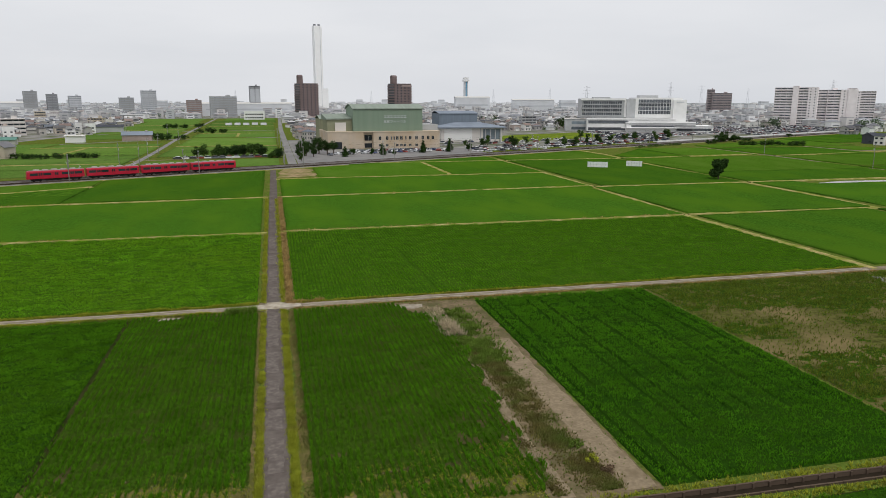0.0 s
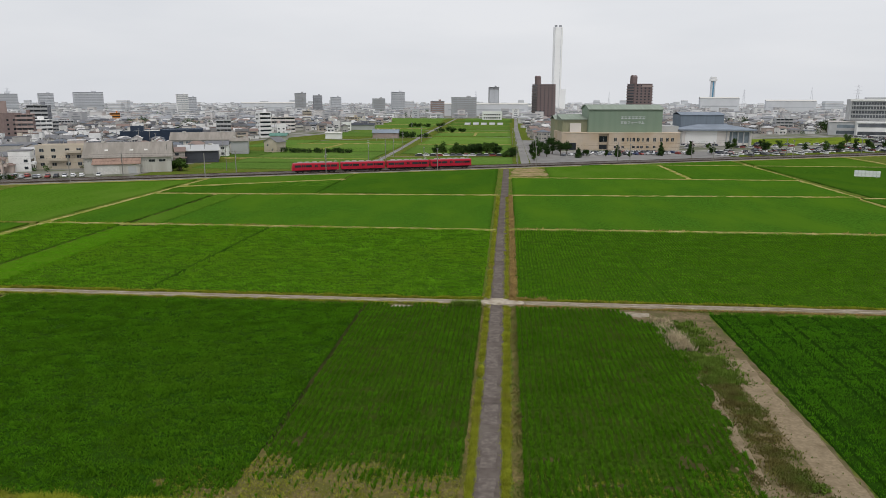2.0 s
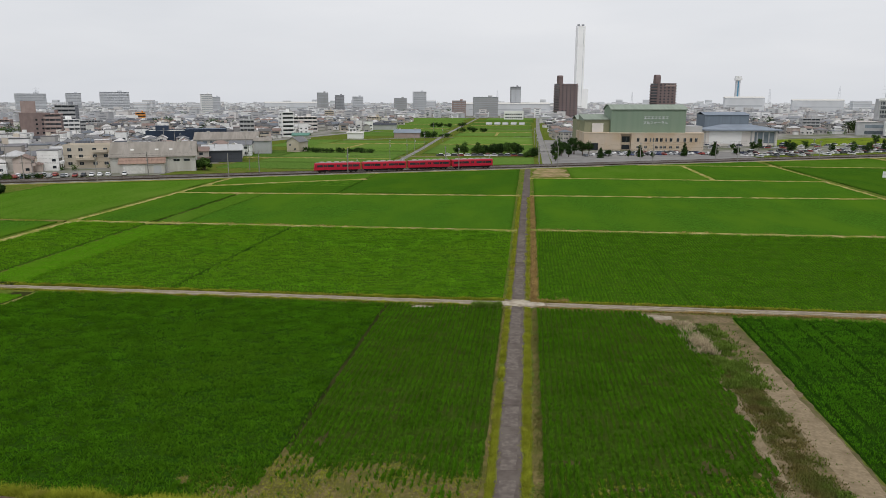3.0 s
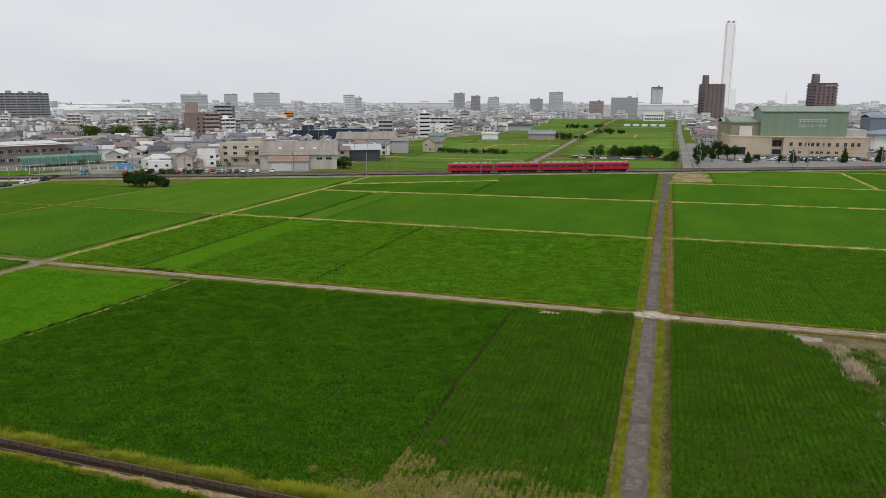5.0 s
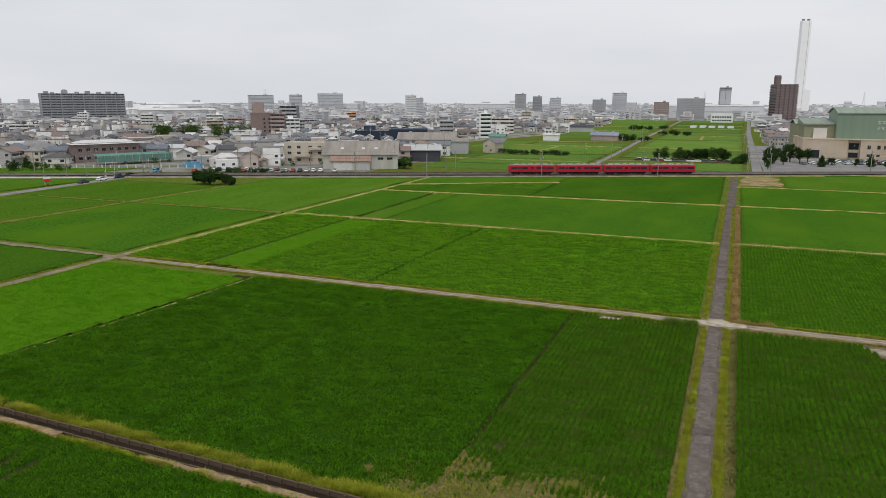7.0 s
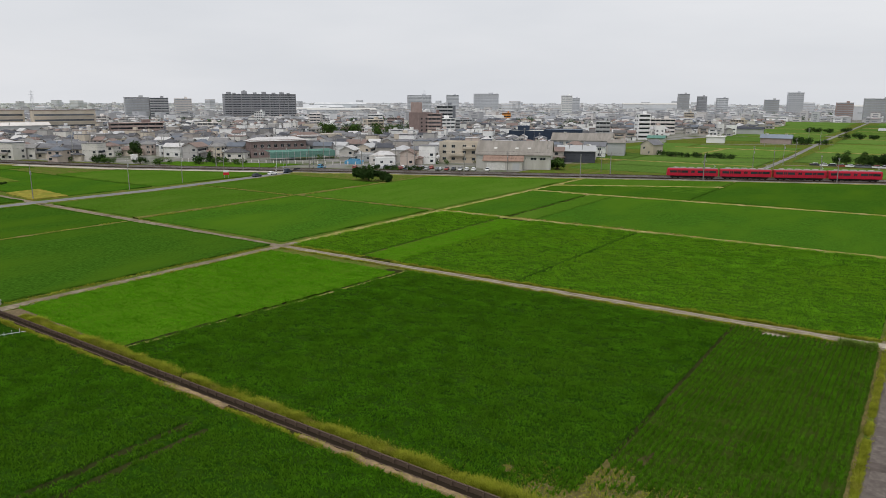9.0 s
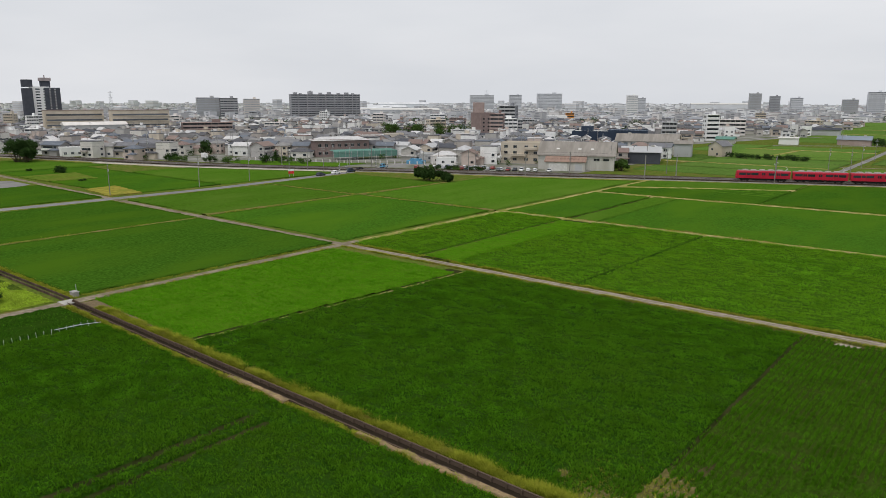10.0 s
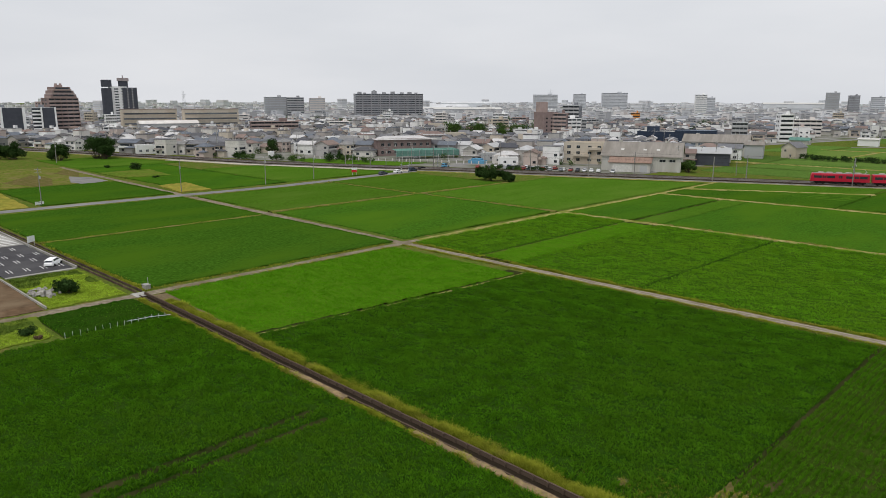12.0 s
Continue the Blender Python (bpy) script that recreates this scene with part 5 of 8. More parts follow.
def utility_pole(x, y, turn=0.0, h=11.0):
    p = thing("utility_pole", "grey concrete utility pole with steel crossarms", "pole", x, y, 0, turn, "utility poles")
    part("pole", Geo().rod((0, 0, 0), (0, 0, h), 0.14, 0.085, 8), POLE_CONCRETE, p)
    for z in (h - 0.5, h - 1.3):
        part("crossarm", Geo().box(0, 0, z, 1.8, 0.09, 0.09), GALVANISED, p)
    part("transformer", Geo().rod((0.28, 0, h - 3.2), (0.28, 0, h - 2.3), 0.24, n=8), GALVANISED, p)
    return p


pole = utility_pole(-225.0, 140.0)
for x, y in ((-225.7, 161.5), (-226.5, 181.0), (-229, 201), (-366.8, 115), (-225, 108.2), (-225.4, 66.2), (-64.5, 332), (-57, 336), (-59, 372), (-61, 420), (-149, 328), (-143, 330), (-142, 290), (-117, 291), (5, 346), (4.5, 384), (5, 430), (4, 480), (14.5, 366), (15, 410), (16, 470), (-175, 330), (-196, 312), (-206, 262), (-192, 258), (-217, 262),
             (-236, 246), (-242, 228), (-258, 232), (-282, 226), (-300, 214), (-318, 208), (266, 345), (258, 262), (-95, 520), (-76, 575), (-60, 505), (-260, 300), (-300, 330), (-345, 290), (-240, 360), (-275, 395), (-380, 260), (-420, 240)):
    copy_thing(pole, pose(x, y, 0, 0, 0, rng.uniform(0, 180)))

# ---- trees and bushes ----


def leaf_cloud(blobs, n, size, material, seed, name="crown"):
    """A crown of many small leaf clumps scattered through uneven lobes."""
    r = np.random.default_rng(seed)
    vs = []
    weights = np.array([b[3] ** 2 for b in blobs])
    pick = r.choice(len(blobs), n, p=weights / weights.sum())
    d = r.normal(size=(n, 3))
    d /= np.linalg.norm(d, axis=1)[:, None]
    rad = r.random(n) ** 0.45
    bl = np.array(blobs)[pick]
    rad = rad * (0.95 + 0.22 * np.sin(d[:, 0] * 9 + bl[:, 0]) * np.sin(d[:, 1] * 8 + bl[:, 1]))
    c = bl[:, :3] + d * rad[:, None] * bl[:, 3:4] * np.array([1, 1, 0.85])
    nrm = d * 0.7 + r.normal(size=(n, 3)) * 0.5 + np.array([0, 0, 0.35])
    nrm /= np.linalg.norm(nrm, axis=1)[:, None]
    t = np.cross(nrm, r.normal(size=(n, 3)))
    t /= np.linalg.norm(t, axis=1)[:, None]
    b = np.cross(nrm, t)
    s = size * (0.6 + 0.8 * r.random(n))[:, None]
    v = np.stack([c - t * s, c - b * s * 0.6 + nrm * s * 0.2, c + t * s, c + b * s * 0.6 + nrm * s * 0.2], 1)
    return raw_mesh(name, v.reshape(-1, 3), np.arange(4 * n).reshape(-1, 4), material, 4)


def tree(x, y, h, width, material, seed, label, conical=False, n=900, group="trees"):
    r = random.Random(seed)
    ob = thing("tree", label, "tree", x, y, 0, r.uniform(0, 6.28), group)
    trunk = Geo().rod((0, 0, -0.1), (r.uniform(-.2, .2), r.uniform(-.2, .2), h * 0.45), 0.035 * h, 0.02 * h, 7)
    blobs = []
    for k in range(9):
        a, e = k * 2.4 + r.random(), r.uniform(0.25, 1)
        if conical:
            z = h * (0.15 + 0.8 * k / 9)
            rr = width / 2 * (1 - 0.85 * k / 9)
            blobs.append((math.cos(a) * rr * 0.3, math.sin(a) * rr * 0.3, z, rr * 0.85 + 0.15))
            end = (math.cos(a) * rr * 0.6, math.sin(a) * rr * 0.6, z)
        else:
            z = h * r.uniform(0.28, 0.8)
            q = width / 2 * r.uniform(0.15, 0.62)
            rad = width * r.uniform(0.18, 0.3)
            blobs.append((math.cos(a) * q, math.sin(a) * q, min(z, h - rad * 0.8), rad))
            end = (math.cos(a) * q, math.sin(a) * q, z)
        trunk.rod((0, 0, h * (0.2 + 0.03 * k)), end, 0.014 * h, 0.005 * h, 5)
    part("trunk", trunk, BARK, ob)
    part("crown", leaf_cloud(blobs, int(n * 2.4), min(0.026 * h + 0.07, 0.3), material, seed), None, ob)
    return ob


def bush(x, y, w, h, material, seed, label="rounded dark green bush beside the paddies", n=500, depth=None):
    r = random.Random(seed)
    ob = thing("bush", label, "bush", x, y, 0, 0, "bushes")
    stems = Geo()
    blobs = []
    for k in range(8 if h < 6 else 16):
        px, py = r.uniform(-0.42, 0.42) * w, r.uniform(-0.4, 0.4) * (depth or w)
        if h < 6:
            rad = h * r.uniform(0.28, 0.48)
            pz = rad * 0.8 + r.uniform(0, 0.35) * h
        else:  # a tree with a lifted crown of many lobes, lower towards its rim
            rad = h * r.uniform(0.14, 0.24)
            rim = min(1.0, math.hypot(px / w, py / (depth or w)) * 2.2)
            pz = h * (r.uniform(0.3, 0.82) * (1 - 0.3 * rim))
        blobs.append((px, py, pz, rad))
        stems.rod((px * 0.25, py * 0.25, -0.05), (px, py, max(rad, pz * 0.9)), 0.05 + 0.012 * h, 0.03, 5)
    part("stems", stems, BARK, ob, "thin woody stems", kind="stuff")
    part("foliage", leaf_cloud(blobs, int(n * (2.2 if h < 5 else 3.6)), min(0.04 * h + 0.06, 0.3), material, seed, "foliage"), None, ob)
    return ob


tree(163.8, 237, 8.8, 7.0, LEAF_DARK, 1, "lone dense dark green tree standing in the paddies", n=3200)
for k, (x, y, h, w) in enumerate(((-27, 388, 9.5, 8), (-22.5, 390, 8.5, 7), (-14, 393, 9.5, 8), (-10, 389, 10.5, 8.5), (-6, 394, 10, 8), (2, 377, 6.5, 6), (0, 371, 4, 4.5), (-19, 395, 7, 6))):
    bush(x, y, w * 0.7, h * 0.85, LEAF_DARK if k % 3 else LEAF_MID, 10 + k, "dark green broadleaf tree beside the far paddies", n=900)
for k, (x, y, h, w) in enumerate(((17.5, 385, 8.5, 5.5), (21, 377, 7, 5.5), (25, 397, 10, 8.5), (29, 391, 9, 8), (33, 398, 8, 7), (37, 375, 6, 4.2), (52, 381, 4.0, 3), (58, 383, 7, 4.5), (64, 381, 3.2, 2.8), (82, 391, 8, 4.2), (99, 398, 8.5, 4.5), (112, 404, 5, 4), (12.8, 375, 5, 3.5), (42, 384, 4, 4))):
    tree(x, y, h, w, LEAF_DARK, 30 + k, "dark green garden tree beside the hall car park", conical=k in (5, 7, 9, 10), n=700)
for k, (x, y, h, w) in enumerate(((13.5, 352, 5, 4), (15, 362, 7, 5), (16.5, 392, 7.5, 6), (15.5, 412, 7, 6), (18, 428, 8, 7), (22, 412, 6, 6), (-34, 386, 7.5, 7), (-38, 391, 6, 6))):
    tree(x, y, h, w, LEAF_DARK if k % 2 else LEAF_MID, 500 + k, "dark green roadside tree", n=600)
for k in range(8):
    x, y = polar(22.6 + k * 0.32, 742 + (k % 3) * 12)
    tree(x, y, 12 + (k % 3), 13, LEAF_DARK, 520 + k, "large dark green tree of a grove beside the hospital", n=500)
for k in range(26):
    x = 120 + k * 7.5 + rng.uniform(-2, 2)
    tree(x, rail_y(x) + rng.uniform(18, 75), rng.uniform(4.5, 8.5), rng.uniform(3.5, 6), LEAF_DARK if k % 2 else LEAF_MID, 60 + k, "dark green tree in the car park planting", n=420)
for k, (x, y, h, w) in enumerate(((-382, 139, 16, 14), (-387, 146, 13, 11), (-375, 140, 10.5, 9), (-381, 121, 10.5, 10), (-409, 108, 10, 11), (-415, 102, 10.5, 10))):
    bush(x, y, w, h, LEAF_DARK, 100 + k, "large spreading dark green tree at the town's edge", n=1500)
bush(-174, 207.5, 18, 5.2, LEAF_DARK, 120, "wide dark green thicket beside the railway", n=5200, depth=7)
bush(-311.8, 129, 6.5, 3.6, LEAF_DARK, 121, n=600)
bush(-327, 123, 2.4, 1.6, LEAF_DARK, 122)
bush(-273.6, 121.5, 2.4, 1.4, LEAF_DARK, 123)
bush(-119.4, 38.2, 3.2, 2.9, LEAF_DARK, 124, "dark green shrub on the yellow grass plot", n=900)
bush(-101.5, 27.4, 2.2, 1.4, LEAF_DARK, 125)
bush(-98.8, 28.0, 1.4, 0.8, BROWN_SOIL, 126, "withered brown shrub by the lane", n=250)
bush(-137.0, 289.8, 7.2, 6.3, LEAF_MID, 127, "rounded green tree beside the warehouse", n=1400)
bush(24.8, 53.5, 1.4, 0.7, WEED, 128, "low green weed clump on sand", n=200)
bush(25.0, 50.6, 1.2, 0.7, VERGE, 129, "yellow-green weed clump on bare sand", n=200)
bush(25.6, 48.6, 1.0, 0.6, BROWN_SOIL, 130, "withered brown weed clump", n=160)
for k in range(9):
    bush(-124 + k * 4.6, 391 + rng.uniform(-4, 4), 6, 3.4, LEAF_DARK, 140 + k, "dark green hedge bush beside the paddies", n=420)
for k in range(6):
    x = -204 + k * 4.3
    bush(x, rail_y(x) + 11 + rng.uniform(-1, 2), 4.5, 2.6, LEAF_DARK if k % 3 else LEAF_MID, 160 + k, "dark green trackside bush", n=360)
for k in range(13):
    bush(300 + k * 3.0 + rng.uniform(-1, 1), 412 - k * 1.2 + rng.uniform(-2, 2), rng.uniform(4, 6.5), rng.uniform(2.2, 4.6), LEAF_DARK if k % 3 else LEAF_MID, 180 + k, "dark green scrub beside the railway", n=420)
for k, (x, y, w, h) in enumerate(((307, 446, 7, 7.5), (313, 449, 8, 9), (319, 447, 7, 6), (296, 436, 6, 3.5), (288, 430, 6, 3), (326, 444, 6, 4), (405, 496, 8, 3))):
    bush(x, y, w, h, LEAF_DARK, 470 + k, "dark green tree and scrub beside the railway", n=600)
for k in range(9):
    bush(222 + k * 5.0, 404 + k * 2.4 + rng.uniform(-5, 5), 6.5, rng.uniform(1.2, 2.2), LEAF_MID, 480 + k, "low green weeds beside the railway", n=320)
for k, (x, y) in enumerate(((-322, 192), (-330, 190), (-352, 184), (-310, 199), (-300, 203), (-286, 214), (-270, 222), (-340, 196), (-278, 218))):
    bush(x, y, rng.uniform(7, 10), rng.uniform(3, 5), LEAF_DARK if k % 2 else LEAF_MID, 200 + k, "green bush beside the track", n=520)
tree(-344, 218, 10, 9.5, LEAF_DARK, 215, "tall dark green garden tree", n=1100)
tree(-291, 224, 6, 5, LEAF_DARK, 216, "dark green garden tree", n=500, conical=True)
for k in range(22):
    tree(-395 + k * 3.2 + rng.uniform(-2, 2), 408 + k * 1.4 + rng.uniform(-10, 12), rng.uniform(12, 15.5), rng.uniform(10, 13), LEAF_MID, 220 + k, "green tree of a small grove among houses", n=420)
for k, (x, y) in enumerate(((-62, 560), (-66, 556), (-74, 552), (-80, 557), (-100, 760), (-92, 762), (-84, 764), (-70, 764), (-60, 640), (-50, 642), (-40, 644))):
    bush(x, y, 8, rng.uniform(3.5, 6), LEAF_DARK, 250 + k, "dark green trees around a field shed", n=420)

# ---- parked cars ----


def car(x, y, turn, label="parked car with a pale body", group="parked cars", paint=CAR_PAINT, tall=1.0):
    c = thing("car", label, "car", x, y, 0.02, turn, group)
    def hull(rings, g=None):
        g = g or Geo()
        base = len(g.v)
        for k, (y, hw, z0, z1, top) in enumerate(rings):
            g.v += [(-hw * 0.9, y, z0), (-hw, y, z0 + 0.35 * (z1 - z0)), (-hw * 0.97, y, z0 + 0.75 * (z1 - z0)), (-hw * top, y, z1), (hw * top, y, z1), (hw * 0.97, y, z0 + 0.75 * (z1 - z0)), (hw, y, z0 + 0.35 * (z1 - z0)), (hw * 0.9, y, z0)]
            if k:
                i = base + 8 * k
                for j in range(8):
                    m = (j + 1) % 8
                    g.f.append((i - 8 + j, i - 8 + m, i + m, i + j))
        g.f.append(tuple(range(base, base + 8)))
        g.f.append(tuple(range(len(g.v) - 1, len(g.v) - 9, -1)))
        return g

    k = tall
    body = hull([(-2.16, 0.68, 0.38, 0.74, 0.9), (-2.0, 0.80, 0.26, 0.95, 0.86), (-1.2, 0.86, 0.22, 1.0, 0.86), (0.8, 0.86, 0.22, 0.99, 0.86), (1.7, 0.83, 0.24, 0.86, 0.82), (2.08, 0.72, 0.3, 0.68, 0.85), (2.18, 0.6, 0.38, 0.58, 0.9)])
    hull([(-1.72, 0.62, 1.2 * k, 1.26 * k, 0.95), (-1.35, 0.66, 1.36 * k, 1.43 * k, 0.9), (-0.4, 0.67, 1.43 * k, 1.49 * k, 0.9), (0.36, 0.63, 1.39 * k, 1.45 * k, 0.9)], body)
    for sx in (-1, 1):
        body.box(sx * 0.7, -1.55, 0.95, 0.1, 0.5, 0.36 * k).box(sx * 0.715, -0.35, 0.95, 0.05, 0.12, 0.45 * k)
    part("body", body, paint, c)
    part("cabin_glass", hull([(-1.98, 0.7, 0.92, 1.0, 0.9), (-1.5, 0.73, 0.92, 1.36 * k, 0.8), (0.3, 0.74, 0.92, 1.42 * k, 0.8), (1.12, 0.72, 0.9, 0.98, 0.9)]), GLASS, c)
    for wx in (-0.78, 0.78):
        for wy in (-1.35, 1.35):
            part("wheel", Geo().rod((wx - 0.1, wy, 0.31), (wx + 0.1, wy, 0.31), 0.31, n=10), TYRE, c)
    return c


car(-142.6, 43.4, radians(50), "white hatchback parked at the edge of the car park", paint=STACK_WHITE)
proto = car(30.0, 384.0, radians(24))
# cars waiting on the public road
for x, y, lab, p in ((-220.6, 192, "dark green car on the public road", CHARCOAL), (-221.5, 201, "white car on the public road", WHITE_WALL), (-222.5, 210.4, "navy blue van on the public road", NAVY), (-224, 217.5, "black car at the level crossing", UNDERFRAME), (-226, 234, "pale blue van beyond the level crossing", BLUE_TARP)):
    car(x, y, radians(5), lab, "cars on the road", p, 1.25 if "van" in lab else 1.0)
for row, (x0, y0, nn) in enumerate(((34, 388, 22), (36, 396, 20), (44, 404, 15))):
    for k in range(nn):
        if rng.random() < 0.78:
            x = x0 + k * 3.0
            copy_thing(proto, pose(x, y0 + 0.28 * (x - x0), 0.02, 0, 0, 24 + rng.choice([0, 180])))
for k in range(16):
    x = -199 + k * 2.7
    if rng.random() < 0.8:
        copy_thing(proto, pose(x, rail_y(x) + 18, 0.02, 0, 0, 24 + rng.choice([0, 180])))
lot_bodies, lot_glass = Geo(), Geo()


def row_car(x, y, turn):
    """A car of the large car park, one of hundreds."""
    c, s = math.cos(turn), math.sin(turn)
    for g, boxes in ((lot_bodies, ((0, 0, 0.3, 1.7, 4.3, 0.7, 0.97), (0, -0.3, 1.4, 1.36, 2.3, 0.12, 0.9))), (lot_glass, ((0, -0.3, 0.98, 1.5, 2.6, 0.42, 0.86),))):
        for bx, by, bz, sx, sy, sz, tp in boxes:
            i = len(g.v)
            g.box(bx, by, bz, sx, sy, sz, tp)
            g.v[i:] = [(x + px * c - py * s, y + px * s + py * c, pz) for px, py, pz in g.v[i:]]


for row in range(12):
    for k in range(40):
        x, y = 246 + k * 5.0 + row * 3, 462 + row * 10 + k * 2.3 + 30
        if rng.random() < 0.8 and not (296 < x < 400 and y > 556 + (x - 296) * 0.2):
            row_car(x + rng.uniform(-0.5, 0.5), y + rng.uniform(-1.6, 1.6), radians(24 + rng.choice([0, 0, 90]) + rng.uniform(-7, 7)))
for row in range(11):
    for k in range(36):
        x = 392 + k * 4.8 + row * 1.5
        if rng.random() < 0.85:
            row_car(x, rail_y(x) + 17 + row * 9.5 + rng.uniform(-1.6, 1.6), radians(24 + rng.choice([0, 0, 90]) + rng.uniform(-7, 7)))
for k in range(60):
    row_car(rng.uniform(100, 240), rng.uniform(452, 505), radians(24 + rng.choice([0, 90])))
for row in range(5):
    for k in range(58):
        x = 114 + k * 3.1
        if rng.random() < (0.62 if row % 2 else 0.3):
            row_car(x, rail_y(x) + 17 + row * 8.5, radians(24 + rng.uniform(-3, 3)))
for k in range(14):
    row_car(-46 + k * 3.5, 376 + 0.3 * k, radians(90 + rng.uniform(-6, 6)))
thing("lot_cars", "hundreds of cars parked in the hospital car park", "cars", kind="stuff", mesh=lot_bodies.mesh("lot_cars", CAR_PAINT_ROW))
thing("lot_car_cabins", "dark glazed cabins of the parked cars", "cars", kind="stuff", mesh=lot_glass.mesh("lot_car_cabins", DULL_GLASS))

# ---- signs in the paddies ----


def billboard(x, y, w, turn):
    s = thing("billboard", "white blank field billboard on thin wooden posts", "billboard", x, y, 0, turn, "billboards in the paddies")
    n = int(w / 1.1)
    for k in range(n):
        part("panel", Geo().box(-w / 2 + (k + 0.5) * w / n, 0, 1.0, w / n - 0.05, 0.08, 2.3), SIGN_WHITE, s)
    for k in range(4):
        part("post", Geo().box(-w / 2 + (k + 0.5) * w / 4, 0.14, 0, 0.14, 0.14, 3.3), PATH_SOIL, s)
    part("rail", Geo().box(0, -0.06, 2.1, w, 0.05, 0.12), LAVENDER, s)


billboard(136.3, 283.4, 8.6, radians(-26))
billboard(153.9, 284, 6.8, radians(-29))

# ---- buildings ----


def windows(parent, xs, zs, y, w, h, glass=GLASS, face=0.0, name="window", depth=0.08, sash=True):
    """Windows set into the front of a building, each of them a pane with its sash bars."""
    pane = Geo().box(0, 0, 0, w, depth, h).mesh(name, glass)
    bar = Geo().box(0, 0, -0.05, w + 0.12, depth + 0.06, 0.07).box(0, 0, h - 0.02, w + 0.12, depth + 0.06, 0.07).box(0, 0, 0, 0.06, depth + 0.06, h).mesh("window_frame", SASH) if sash else None
    for z in zs:
        for x in xs:
            ob = part(name, pane, None, parent, at=(x, y, z))
            if bar:
                part("window_frame", bar, None, ob)


def block(name, label, category, x, y, w, d, h, turn, wall, group=""):
    b = thing(name, label, category, x, y, 0, turn, group)
    g = Geo().box(0, 0, -0.2, w, d, h + 0.2)
    part("wall", g, wall, b)
    p = Geo()
    for s in (-1, 1):
        p.box(0, s * (d / 2 - 0.12), h, w + 0.1, 0.3, 0.6).box(s * (w / 2 - 0.12), 0, h, 0.3, d - 0.4, 0.6)
    part("parapet", p, wall, b)
    return b


def apartment(x, y, w, d, h, storeys, off, wall, label, parapet_wall=None, core=None, bays=4, side_windows=True, glass=GLASS, name="apartment_building", step=0):
    """A tall block of flats: balconies with parapets and dark recesses on every storey, party walls, lift core."""
    turn = facing(x, y, off)
    b = thing(name, label, "apartment building", x, y, 0, turn, "apartment buildings")
    part("wall", Geo().box(0, 0.6, -0.2, w, d - 1.2, h + 0.2), wall, b)
    fh = h / storeys
    rail_mesh = Geo().box(0, -d / 2 + 0.1, 0, w, 0.14, fh * 0.46).box(0, -d / 2 + 0.35, -0.15, w, 0.7, 0.18).mesh("balcony", parapet_wall or wall)
    band = Geo().box(0, 0, 0, w * 0.985, 0.06, fh * 0.52)
    band_mesh = band.mesh("window_band", glass)
    for s in range(storeys):
        part("balcony", rail_mesh, None, b, at=(0, 0, s * fh + 0.1))
        part("window_band", band_mesh, None, b, at=(0, -d / 2 + 1.16, s * fh + fh * 0.38))
    for k in range(bays + 1):
        part("party_wall", Geo().box(-w / 2 + k * w / bays, -d / 2 + 0.65, 0, 0.22, 1.2, h), wall, b)
    if side_windows:
        slot = Geo().box(0, 0, 0, 0.08, d * 0.16, fh * 0.42).mesh("window", glass)
        for s in range(storeys):
            for sx in (-1, 1):
                for yy in (-0.12, 0.22):
                    part("window", slot, None, b, at=(sx * (w / 2 + 0.01), d * yy + 0.6, s * fh + fh * 0.35))
    part("roof", Geo().box(0, 0, h, w + 0.3, d + 0.2, 0.4), parapet_wall or wall, b)
    if core:
        cx, cw, ch = core
        part("lift_tower", Geo().box(cx, 0.5, h - 1, cw, min(d * 0.5, 6), ch - h + 1), wall, b)
        part("lift_tower_cap", Geo().box(cx, 0.5, ch, cw * 0.5, 2.5, 1.0), wall, b)
    else:
        part("roof_house", Geo().box(w * 0.2, 1, h + 0.3, w * 0.16, d * 0.4, 2.4), wall, b)
    return b


apartment(-465, 823, 11, 10, 12.7, 4, 0, ORANGE, "small orange painted block of flats", bays=2, side_windows=False)
# twin plum brown towers


